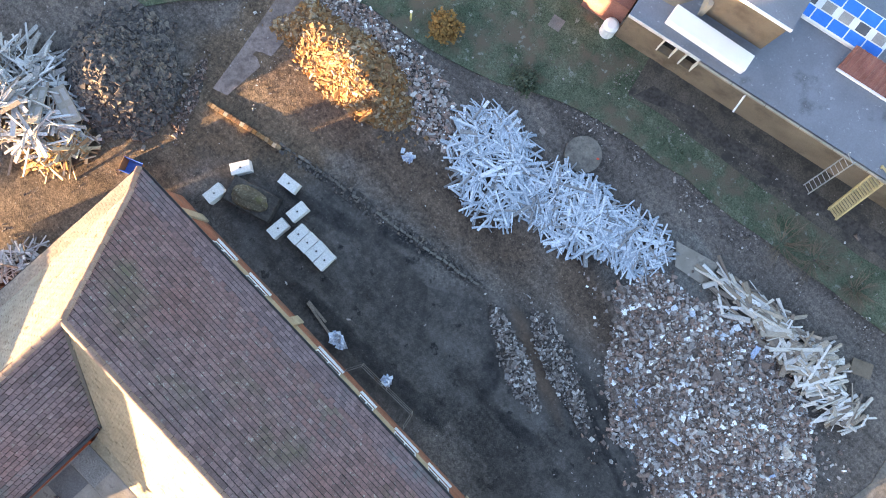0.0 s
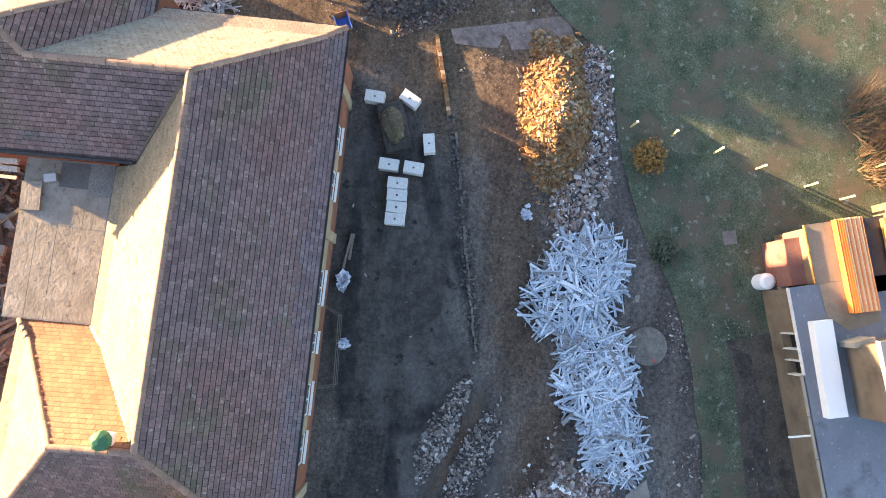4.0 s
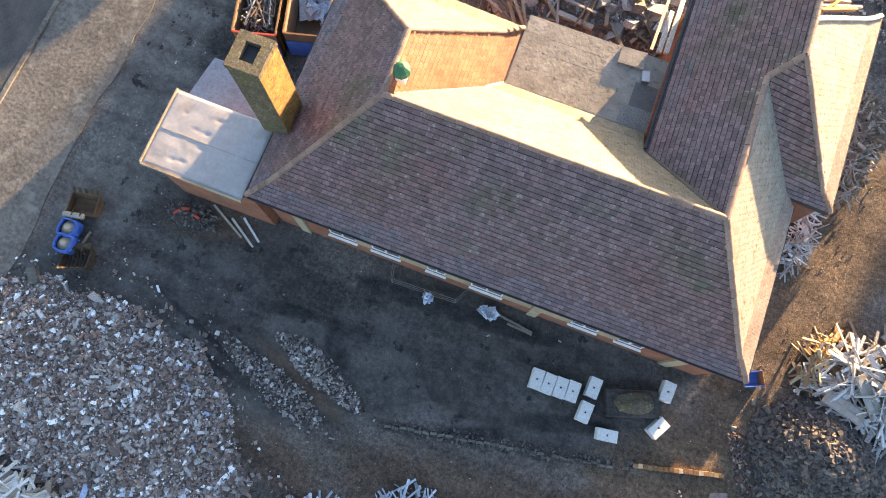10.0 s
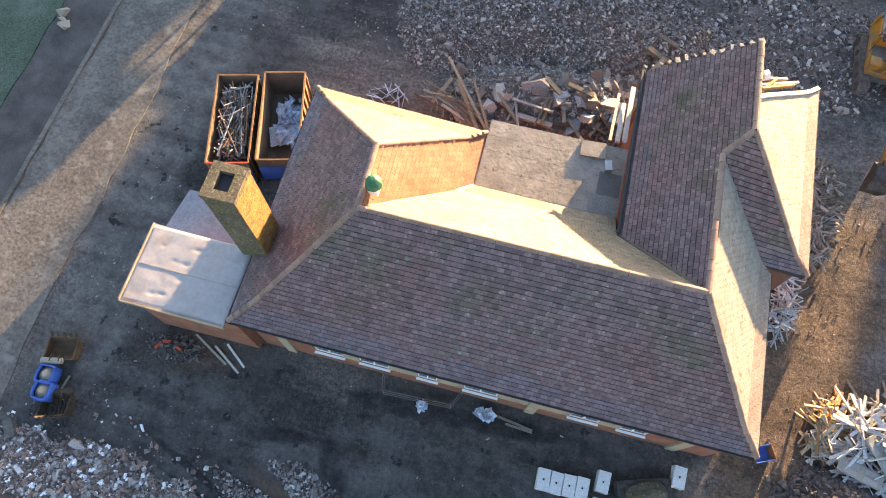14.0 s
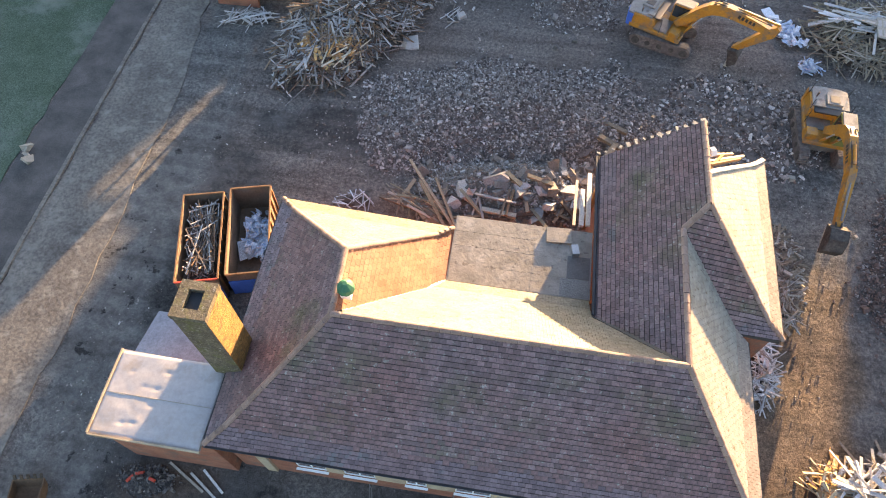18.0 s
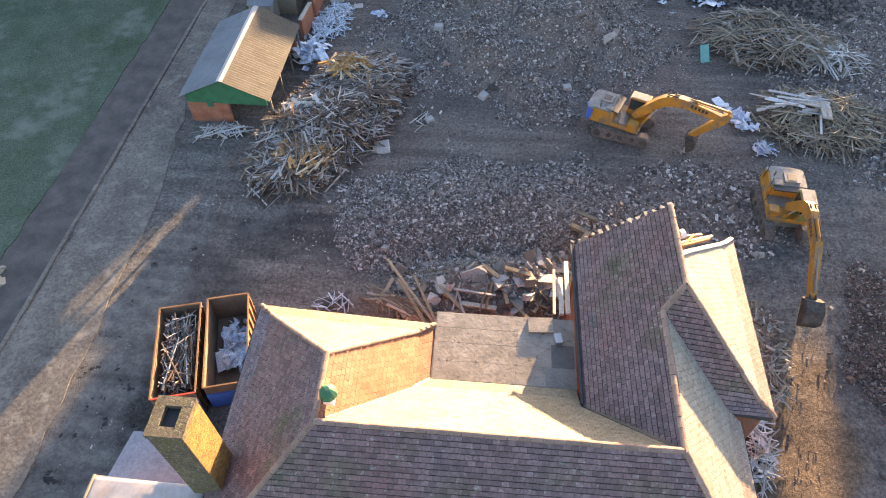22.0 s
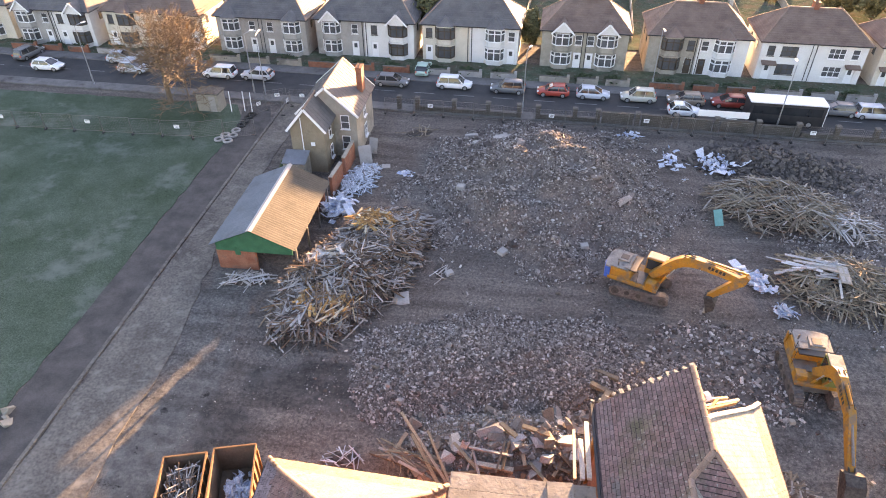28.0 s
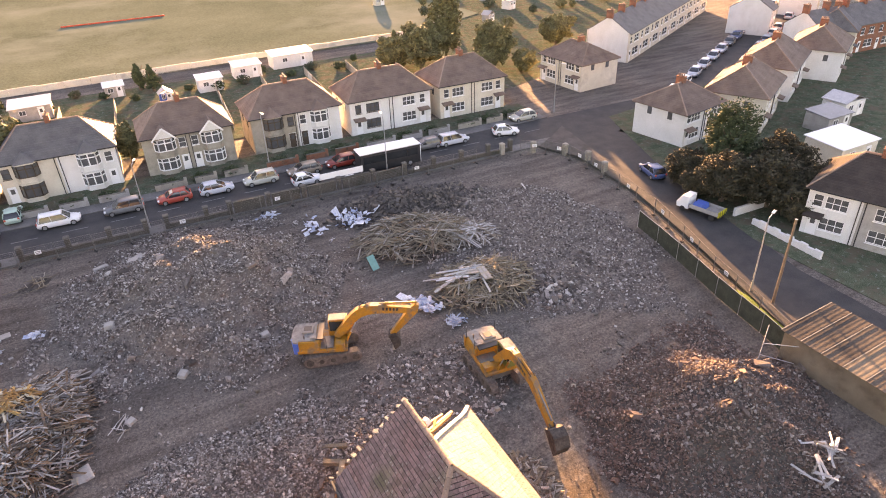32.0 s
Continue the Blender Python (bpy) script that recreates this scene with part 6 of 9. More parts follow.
# One sheet roof in two colours: bluish sky side, tan sun side.
for s, xe, m_, nm in ((-1, SX0 - 0.3, SHED_BLUE, "blue-grey corrugated sheet"), (1, SX1 + 0.3, SHEET_TAN, "tan corrugated sheet, darkened for missing shade")):
    n = 8
    for k in range(n):
        y0, y1 = SY0 - 0.35 + k * (SY1 - SY0 + 0.6) / n, SY0 - 0.35 + (k + 1) * (SY1 - SY0 + 0.6) / n
        g = Geo()
        w = 10
        z0 = SZE - 0.1
        for i in range(w + 1):
            t = i / w
            y = y0 + (y1 - y0 + 0.04) * t
            up_ = 0.004 * math.cos(t * w * math.pi) + 0.035 * t
            g.v += [(xe, y, z0 + up_), (SXM, y, SZR + up_), (xe, y, z0 + up_ - 0.03), (SXM, y, SZR + up_ - 0.03)]
        g.f = [(4 * i, 4 * i + 1, 4 * i + 5, 4 * i + 4) for i in range(w)] + [(4 * i + 2, 4 * i + 6, 4 * i + 7, 4 * i + 3) for i in range(w)] + [(4 * i, 4 * i + 4, 4 * i + 6, 4 * i + 2) for i in range(w)]
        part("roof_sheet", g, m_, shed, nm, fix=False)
part("ridge_cap", Geo().slab([(SXM - 0.25, SY0 - 0.4, SZR - 0.02), (SXM, SY0 - 0.4, SZR + 0.06), (SXM, SY1 + 0.3, SZR + 0.06), (SXM - 0.25, SY1 + 0.3, SZR - 0.02)], 0.03)
     .slab([(SXM, SY0 - 0.4, SZR + 0.06), (SXM + 0.25, SY0 - 0.4, SZR - 0.02), (SXM + 0.25, SY1 + 0.3, SZR - 0.02), (SXM, SY1 + 0.3, SZR + 0.06)], 0.03), SHEETMETAL, shed)

# ---- yard things ----
def concrete_block(x, y, rz, label="pale cast concrete ballast block with lifting hole"):
    root = thing("concrete_block", label, "concrete block", pose(x, y, lift(x, y), 0, 0, rz), group="ballast blocks")
    L, W, H, hole = 1.02, 0.6, 0.6, 0.10
    g = Geo()
    g.box((-(L / 4 + hole / 4), 0, H / 2), (L / 2 - hole / 2, W, H)).box(((L / 4 + hole / 4), 0, H / 2), (L / 2 - hole / 2, W, H))
    g.box((0, -(W / 4 + hole / 4), H / 2), (hole, W / 2 - hole / 2, H)).box((0, (W / 4 + hole / 4), H / 2), (hole, W / 2 - hole / 2, H))
    part("block_body", g, BLOCKC, root)
    part("lifting_socket", Geo().box((0, 0, H - 0.12), (hole + 0.06, hole, 0.02)), BLACK, root)
    return root


for x, y, rz in ((4.64, 2.88, 91), (5.27, 2.87, 88), (5.9, 2.9, 90), (6.53, 2.94, 89), (7.48, 3.49, 87), (7.42, 2.18, 86), (8.79, 1.5, 9), (11.1, 2.75, 60), (11.03, 4.62, 86)):
    concrete_block(x, y, rz)
plinth = thing("stone_plinth", "mossy dark stone plinth with a weathered lump on top", "plinth", pose(9.55, 3.45, 0, 0, 0, 18))
part("plinth_base", Geo().box((0, 0, 0.25), (2.75, 1.45, 0.5), taper=0.96), HEAP_DK, plinth, bevel=0.04)
bm_ = bmesh.new()
bmesh.ops.create_icosphere(bm_, subdivisions=3, radius=1.0)
for q in bm_.verts:
    k = 1 + 0.28 * noise.noise(q.co * 1.3) + 0.12 * noise.noise(q.co * 4.0)
    q.co = Vector((0.15 + q.co.x * 1.05 * k, q.co.y * 0.55 * k, 0.5 + max(q.co.z, -0.1) * 0.38 * k))
me_ = bpy.data.meshes.new("weathered_lump")
bm_.to_mesh(me_)
bm_.free()
me_.materials.append(MOSSY)
new("weathered_lump", me_).parent = plinth
kerb2 = thing("broken_kerb", "broken line of old kerb stones across the yard", "kerb", kind="structure")
for k in range(34):
    t = k / 33
    x, y = 11.0 - 12.6 * t, 0.45 - 2.4 * t
    if random.random() < 0.85:
        part("kerb_stone", Geo().box((x, y + random.uniform(-0.05, 0.05), 0.05), (0.34, 0.13, 0.14), rz=11 + random.uniform(-14, 14)), CONCRETE, kerb2)
low_wall = thing("wall_stub", "low stub of old brick wall in the clay", "wall stub")
for k in range(18):
    part("wall_brick", Geo().box((10.65 + 0.245 * k, 0.62 + 0.063 * k + random.uniform(-0.02, 0.02), 0.09), (0.23, 0.22, 0.18), rz=14 + random.uniform(-5, 5)), RUBBLE_BR, low_wall)
heap("stone_windrow", 4.4, -0.75, 7.0, 0.4, 12, 0.10, HEAP_DK, RUBBLE_DK, 620, 0.10, "thin line of crushed stone along the broken kerb", 51, peak=0.6, cell=0.35)


def mesh_panel(m, label="steel mesh site fence panel", w=3.4, h=2.0, netting=STEEL, group="site fence panels", sign=False, lean=0):
    root = thing("site_fence", label, "fence", m, group=group)
    part("panel_frame", Geo().cyl((-w / 2, 0, 0.1), (-w / 2, 0, h), 0.025, n=6).cyl((w / 2, 0, 0.1), (w / 2, 0, h), 0.025, n=6).cyl((-w / 2, 0, h), (w / 2, 0, h), 0.02, n=6).cyl((-w / 2, 0, 0.2), (w / 2, 0, 0.2), 0.02, n=6), STEEL, root)
    g = Geo()
    for k in range(1, 18):
        x = -w / 2 + w * k / 18
        g.box((x, 0, h / 2 + 0.05), (0.008, 0.008, h - 0.1))
    for k in range(1, 9):
        g.box((0, 0, 0.2 + (h - 0.2) * k / 9), (w, 0.008, 0.008))
    part("wire_mesh", g, netting, root, kind="stuff", fix=False)
    for s in (-1, 1):
        part("foot_block", Geo().box((s * w / 2, 0, 0.05), (0.18, 0.45, 0.1)), RUBBER, root)
    if sign:
        part("sign_plate", Geo().box((0.2, -0.03, 1.3), (0.6, 0.02, 0.42)), WHITE, root, "white sign plate")
        part("sign_mark", Geo().box((0.2, -0.045, 1.38), (0.42, 0.01, 0.07)).box((0.2, -0.045, 1.22), (0.34, 0.01, 0.05)), STEEL, root)
    return root


cage = thing("barrier_frame", "grey tubular barrier frame leaning by the wall", "barrier")
for a, b in (((-4.3, 5.75, 0.05), (-4.1, 4.95, 0.05)), ((-4.1, 4.95, 0.05), (-0.6, 5.1, 0.05)), ((-0.6, 5.1, 0.05), (-0.2, 5.9, 0.05)), ((-4.3, 5.75, 1.2), (-4.1, 4.95, 1.2)), ((-4.1, 4.95, 1.2), (-0.6, 5.1, 1.2)),
             ((-0.6, 5.1, 1.2), (-0.2, 5.9, 1.2)), ((-4.3, 5.75, 0), (-4.3, 5.75, 1.25)), ((-4.1, 4.95, 0), (-4.1, 4.95, 1.25)), ((-0.6, 5.1, 0), (-0.6, 5.1, 1.25)), ((-0.2, 5.9, 0), (-0.2, 5.9, 1.25)),
             ((-2.3, 5.02, 0), (-2.3, 5.02, 1.25)), ((-4.1, 4.95, 0.6), (-0.6, 5.1, 0.6))):
    part("rail_tube", Geo().cyl(a, b, 0.022, n=6), STEEL, cage)
for x, y, ln, rz in ((-12.6, 4.6, 2.0, -32), (-12.2, 4.9, 1.6, -36), (-13.6, 4.9, 2.4, -28), (2.6, 5.2, 2.2, -8), (3.0, 5.0, 1.4, -4)):
    solid("loose_plank", Geo().box((0, 0, 0.05), (ln, 0.12, 0.06)), TIMBER_O, "grey loose plank lying by the wall", "plank", m=pose(x, y, lift(x, y), 0, 0, rz), group="loose planks")


def bulk_bag(x, y):
    root = thing("bulk_bag", "blue woven bulk bag of sand", "bulk bag", pose(x, y, 0.05), group="bulk bags")
    g = Geo()
    for z, r in ((0.0, 0.40), (0.2, 0.50), (0.55, 0.53), (0.82, 0.46), (0.84, 0.40), (0.62, 0.40)):
        for k in range(16):
            a = 2 * math.pi * k / 16
            q = r / max(abs(math.cos(a)), abs(math.sin(a))) ** 0.6 * (1 + 0.06 * bumps(x + 3 * math.cos(a), y + 3 * math.sin(a), 1.0, z))
            g.v.append((q * math.cos(a), q * math.sin(a), z + 0.05 * bumps(x + 4 * math.cos(a), y + 4 * math.sin(a), 1.0, 3) * (z > 0.5)))
    g.f = [(16 * j + k, 16 * j + (k + 1) % 16, 16 * j + 16 + (k + 1) % 16, 16 * j + 16 + k) for j in range(5) for k in range(16)]
    part("bag_body", g, BLUE_P, root, smooth=True)
    part("sand_fill", Geo().cyl((0, 0, 0.5), (0, 0, 0.80), 0.46, 0.14, 14), RENDER, root)
    for s in (0, 90, 180, 270):
        a = radians(s + 45)
        part("lift_loop", Geo().beam((0.44 * math.cos(a), 0.44 * math.sin(a), 0.8), (0.62 * math.cos(a + 0.5), 0.62 * math.sin(a + 0.5), 0.55), 0.07, 0.02), BLUE_P, root)


bulk_bag(-20.95, 1.5)
bulk_bag(-20.75, 0.7)


def digger_bucket(m, label, teeth=5, w=1.5, slots=False):
    """A spare bucket lying on its back, mouth up: lip and teeth to +y, hinge tube to -y."""
    root = thing("digger_bucket", label, "bucket", m, group="spare buckets")
    prof = [(0.72, 0.74), (0.58, 0.26), (0.30, 0.06), (-0.10, 0.04), (-0.42, 0.24), (-0.52, 0.58)]
    if slots:
        part("bucket_rim", Geo().beam((-w / 2, 0.72, 0.72), (w / 2, 0.72, 0.72), 0.12, 0.1).beam((-w / 2, -0.5, 0.56), (w / 2, -0.5, 0.56), 0.14, 0.12), RUST_DK, root)
        for k in range(7):
            x = -w / 2 + 0.12 + k * (w - 0.24) / 6
            bar = Geo()
            for (a, b), (c, d) in zip(prof, prof[1:]):
                bar.beam((x, a, b), (x, c, d), 0.07, 0.05)
            part("bucket_bar", bar, RUST_DK, root)
    else:
        shell = Geo()
        for (a, b), (c, d) in zip(prof, prof[1:]):
            shell.slab([(-w / 2, a, b), (w / 2, a, b), (w / 2, c, d), (-w / 2, c, d)], 0.045)
        part("bucket_shell", shell, RUST, root)
    for e in (-1, 1):
        part("bucket_cheek", Geo().extrude(prof, "x", e * w / 2 - 0.03, e * w / 2 + 0.03), RUST_DK if slots else RUST, root)
    for k in range(teeth):
        x = -w / 2 + 0.1 + k * (w - 0.2) / (teeth - 1)
        part("tooth", Geo().beam((x, 0.7, 0.72), (x + 0.01, 0.84, 0.95), 0.12, 0.06), RUST_DK, root)
    part("hinge_tube", Geo().cyl((-0.5 * w, -0.62, 0.62), (0.2 * w, -0.62, 0.62), 0.16, n=12), ROUGHCAST if not slots else RUST_DK, root)
    for x in (-0.28, 0.18):
        part("lug", Geo().box((x, -0.5, 0.62), (0.06, 0.4, 0.34)), RUST_DK, root)


RUST_DK = mat("dark_rusted_plate", (0.045, 0.032, 0.022), (0.085, 0.058, 0.035), rough=0.85, scale=3.0, fine=18.0, bump=0.2, grain=0.4)
digger_bucket(pose(-20.85, 2.72, 0.0, -12, 0, 12), "rusty spare toothed digger bucket lying mouth up")
digger_bucket(pose(-19.85, 0.12, 0.0, 14, 0, 198), "dark slotted screening bucket beside the blue bags", 6, 1.4, True)
solid("loose_plank", Geo().box((0, 0, 0.05), (1.15, 0.12, 0.06)), TIMBER_OL, "grey loose plank lying by the buckets", "plank", m=pose(-20.2, 1.2, 0.02, 0, 0, 82), group="loose planks")
solid("concrete_lump", Geo().box((0, 0, 0.18), (1.0, 0.5, 0.36), taper=0.9), CONCRETE, "long broken concrete block at the rubble's edge", "concrete lump", m=pose(-21.7, -1.4, 0.05, 0, 6, -55), group="broken concrete lumps")
small_skip = thing("small_skip", "small battered blue and yellow skip at the corner", "skip", pose(15.0, 6.8, 0, 0, 0, 25) @ Matrix.Scale(0.6, 4))
part("skip_body", Geo().slab([(-0.7, -0.5, 0.05), (0.7, -0.5, 0.05), (0.7, 0.5, 0.05), (-0.7, 0.5, 0.05)], 0.05).slab([(-0.7, -0.5, 0), (0.7, -0.5, 0), (0.9, -0.65, 0.8), (-0.9, -0.65, 0.8)], 0.04).slab([(0.7, 0.5, 0), (-0.7, 0.5, 0), (-0.9, 0.65, 0.8), (0.9, 0.65, 0.8)], 0.04), BLUE_P, small_skip)
for e_ in (-1, 1):
    part("skip_end", Geo().slab([(e_ * 0.7, -e_ * 0.5, 0), (e_ * 0.7, e_ * 0.5, 0), (e_ * 0.9, e_ * 0.65, 0.8), (e_ * 0.9, -e_ * 0.65, 0.8)], 0.04), SKIP_Y, small_skip)
pad = solid("concrete_pad", Geo().cyl((-0.6, -10.8, 0.0), (-0.6, -10.8, 0.12), 1.0, 1.0, 28), CONCRETE, "round concrete pad with a red mark", "concrete pad")
part("red_mark", Geo().box((-1.3, -11.2, 0.125), (0.14, 0.1, 0.012), rz=30), RED_P, pad)
door_panel = [(20.0, 7.9, 1.62, 8, 40), (19.2, 6.9, 1.25, -12, 70), (21.6, 9.4, 1.45, 14, 10), (26.0, 42.5, 1.75, 6, -5), (24.9, 43.4, 1.7, -8, 60)]
for x, y, z, rx, rz in door_panel:
    d_ = thing("old_door", "old grey-brown panelled door thrown on the heap", "door", pose(x, y, z, rx, 4, rz), group="thrown doors")
    part("door_leaf", Geo().box((0, 0, 0), (0.8, 1.95, 0.045)), ROUGHCAST, d_)
    for sx in (-0.19, 0.19):
        for sy in (-0.5, 0.42):
            part("door_panel", Geo().box((sx, sy, 0.026), (0.26, 0.6, 0.012)), GREYWALL, d_)
r_ = random.Random(77)
for k in range(110):
    x, y = r_.uniform(-22, -7.5), r_.uniform(-12, -1.5)
    z = height(x, y)
    if z < 0.12:
        continue
    solid("plaster_lump", Geo().box((0, 0, 0), (r_.uniform(0.15, 0.6), r_.uniform(0.09, 0.22), r_.uniform(0.06, 0.14)), taper=0.9), (BLOCKC, GREYWALL, CREAM, PLASTIC, BLOCKC)[r_.randrange(5)],
          "pale broken block lying on the rubble", "block", m=pose(x, y, z + 0.07, r_.uniform(-18, 18), r_.uniform(-18, 18), r_.uniform(0, 180)), group="pale broken blocks")
for k in range(60):
    x, y = r_.uniform(-10, 36), r_.uniform(24, 66)
    z = height(x, y)
    solid("concrete_lump", Geo().box((0, 0, 0), (r_.uniform(0.25, 0.6), r_.uniform(0.18, 0.4), r_.uniform(0.1, 0.25)), taper=0.8), ROUGHCAST if r_.random() < 0.25 else CONCRETE,
          "broken lump of concrete lying on the ground", "concrete lump", m=pose(x, y, z + 0.1, r_.uniform(-15, 15), r_.uniform(-15, 15), r_.uniform(0, 180)), group="broken concrete lumps")
# long beams behind the school
for a, b, w in (((-5.78, 25.1, 1.9), (-2.4, 21.0, 1.1), 0.16), ((-4.0, 24.1, 1.7), (-2.2, 20.8, 1.2), 0.14), ((-5.0, 24.2, 1.1), (-2.9, 21.0, 0.8), 0.22), ((-7.35, 22.9, 0.7), (-3.8, 21.8, 0.9), 0.22), ((-6.9, 23.3, 0.6), (-4.2, 22.4, 0.9), 0.18),
                 ((1.6, 25.0, 1.9), (3.2, 24.6, 1.8), 0.26), ((0.3, 25.1, 1.8), (1.3, 24.3, 1.7), 0.28), ((-0.9, 22.4, 1.4), (1.2, 22.2, 1.4), 0.30), ((-2.4, 23.8, 1.2), (-0.8, 22.1, 1.2), 0.2), ((2.1, 22.9, 1.3), (3.2, 21.6, 1.3), 0.2), ((6.0, 29.6, 1.1), (7.8, 28.6, 1.0), 0.35), ((6.2, 27.4, 0.9), (7.1, 29.0, 1.1), 0.35), ((7.9, 30.4, 0.8), (5.2, 31.8, 0.7), 0.3),
                 ((5.0, 23.8, 4.3), (4.93, 19.9, 4.75), 0.24), ((4.7, 22.9, 3.9), (4.62, 20.0, 4.5), 0.24), ((4.5, 24.3, 2.9), (4.35, 20.6, 3.6), 0.16)):
    solid("roof_beam", Geo().beam(a, b, w, w * 0.7), TIMBER_O if a[2] > 2.5 else TIMBER_OL, "heavy old roof beam fallen among the rubble", "beam", group="fallen beams")
for x, y, w, d, h, rz in ((-1.5, 63.3, 1.5, 1.0, 0.7, 20), (-1.9, 61.3, 1.3, 0.9, 0.6, -30), (-5.1, 65.4, 1.6, 0.5, 0.2, 5), (-0.5, 44.3, 0.9, 0.8, 0.5, 50), (-4.9, 52.4, 1.0, 0.7, 0.5, -15), (-4.7, 41.0, 0.8, 0.6, 0.4, 35), (6.4, 45.5, 0.8, 0.6, 0.4, 10), (-8.0, 37.4, 1.2, 1.4, 0.08, 12)):
    solid("concrete_lump", Geo().box((0, 0, 0), (w, d, h), taper=0.78), GREYWALL, "pale lump of broken concrete half sunk in rubble", "concrete lump", m=pose(x, y, height(x, y) + 0.1, 8, -7, rz), group="pale concrete lumps", bevel=0.05)
sheet("pale_slab", [(-7.3, -11.2), (-9.7, -11.95), (-10.0, -10.6), (-8.2, -10.2)], 0.06, ROOFCRETE, "pale patch of old concrete between the heaps", "slab", thick=0.08)
for x, y, w, d, rz in ((-12.57, -9.97, 0.9, 0.35, 70), (-14.17, -9.94, 0.8, 0.3, 100), (-12.2, -9.3, 0.6, 0.3, 20), (-11.9, -10.9, 0.7, 0.22, 45), (-9.6, -8.4, 0.6, 0.28, 80), (-10.6, -9.0, 0.5, 0.3, 150)):
    solid("sheet_shard", Geo().box((0, 0, 0), (w, d, 0.03), taper=0.7), PLASTIC, "pale blue shard of broken panel on the rubble", "shard", m=pose(x, y, height(x, y) + 0.12, 8, 5, rz), group="broken panel shards")
for name, y0, y1, z, m_, label, cat in (("wall_path", -1.15, 0.22, 0.05, PATH_BROWN, "brown-stained path along the low building", "path"), ("wall_bed", -2.6, -1.2, 0.04, HEAP_DK, "dark bare bed strewn with crumbs beside the path", "soil")):
    sheet(name, [tuple((NB @ Vector((x, y, 0)))[:2]) for x, y in ((1.2, y0 * 0.8), (6.0, y0), (14.0, y0 * 1.1), (14.0, y1), (6.0, y1), (1.2, y1))], z, m_, label, cat, thick=0.08)
sheet("broken_path", [(14.55, 0.7), (15.35, 1.0), (15.9, -1.6), (16.75, -5.2), (15.0, -6.0), (14.5, -2.3)], 0.06, PATH_PINK, "worn pinkish concrete path across the clay", "path", thick=0.08)
for k in range(9):
    solid("loose_brick", Geo().box((0, 0, 0.035), (0.215, 0.1, 0.065)), BRICK, "red brick lying on the frosty grass", "brick", m=pose(21.9 + r_.uniform(-0.7, 0.7), -2.5 + r_.uniform(-0.8, 0.8), 0.06, 0, 0, r_.uniform(0, 180)), group="bricks on the grass")
solid("teal_panel", Geo().box((0, 0, 0), (0.8, 1.5, 0.05)), mat("teal_paint", (0.08, 0.27, 0.25), (0.11, 0.33, 0.31), rough=0.5, bump=0.05), "teal painted door panel standing in the lath heap", "panel", m=pose(18.5, 50.9, 0.75, 50, 0, 15))

# ---- the low building beyond the grass ----
north = thing("flat_roofed_block", "flat-roofed brown block with grey felt roof", "building", NB)
for a_, b_ in ((0.3, 2.45), (3.2, 3.75), (4.45, 20.3)):
    part("block_wall", Geo().box(((a_ + b_) / 2, 0.4, 1.55), (b_ - a_, 0.3, 3.1)), BROWN_RENDER, north)
part("block_wall", Geo().box((10.3, 8.0, 1.55), (20.0, 0.3, 3.1)), BROWN_RENDER, north)
part("block_wall", Geo().box((0.45, 4.2, 1.55), (0.3, 7.3, 3.1)), BROWN_RENDER, north)
part("felt_roof", Geo().slab([(0.25, -0.05, 3.3), (20.4, -0.05, 3.3), (20.4, 8.4, 3.3), (0.25, 8.4, 3.3)], 0.2), LEADROOF, north, "grey felt flat roof with damp stains")
part("roof_edge", Geo().box((2.3, -0.08, 3.28), (4.1, 0.05, 0.22)), BLOCKC, north)
for k in range(8):
    part("edge_board", Geo().box((5.3 + 1.95 * k, -0.16, 3.2), (1.88, 0.1, 0.12)), ROUGHCAST, north)
for x0_, x1_ in ((2.45, 3.2), (3.75, 4.45)):
    part("window_sill", Geo().box(((x0_ + x1_) / 2, 0.3, 1.6), (x1_ - x0_ + 0.1, 0.5, 0.1)), BROWN_RENDER, north)
    part("apron", Geo().box(((x0_ + x1_) / 2, 0.4, 0.78), (x1_ - x0_, 0.26, 1.55)), BROWN_RENDER, north)
    part("dark_pane", Geo().box(((x0_ + x1_) / 2, 0.5, 2.35), (x1_ - x0_, 0.04, 1.5)), CARGLASS, north)
    for x_ in (x0_, x1_):
        part("window_post", Geo().box((x_, 0.2, 2.35), (0.06, 0.34, 1.5)), BLOCKC, north)
part("overflow_pipe", Geo().cyl((7.2, -0.1, 2.9), (7.2, -1.0, 2.6), 0.05, n=6), WHITE, north)
part("skylight", Geo().box((4.15, 0.93, 3.55), (4.45, 0.92, 0.5), rz=-1.5), WHITE, north, "white roof-light box", bevel=0.03)
rb = part("raised_block", Geo().box((4.85, 3.3, 4.55), (3.4, 2.5, 2.6)), BROWN_RENDER, north, "taller brown plant room")
part("raised_roof", Geo().box((4.8, 3.35, 5.93), (3.7, 2.75, 0.14)), LEADROOF, rb)
part("raised_fascia", Geo().box((4.8, 1.95, 5.9), (3.75, 0.06, 0.2)), WHITE, rb)
part("cut_wall", Geo().box((3.1, 2.3, 3.9), (0.25, 1.0, 1.2), rz=8), ROUGHCAST, rb)
cl = part("clerestory", Geo().extrude([(4.5, 3.3), (4.5, 3.5), (6.1, 4.2), (6.1, 3.3)], "x", 1.0, 11.5), WHITE, north, "white-framed sloping roof light")
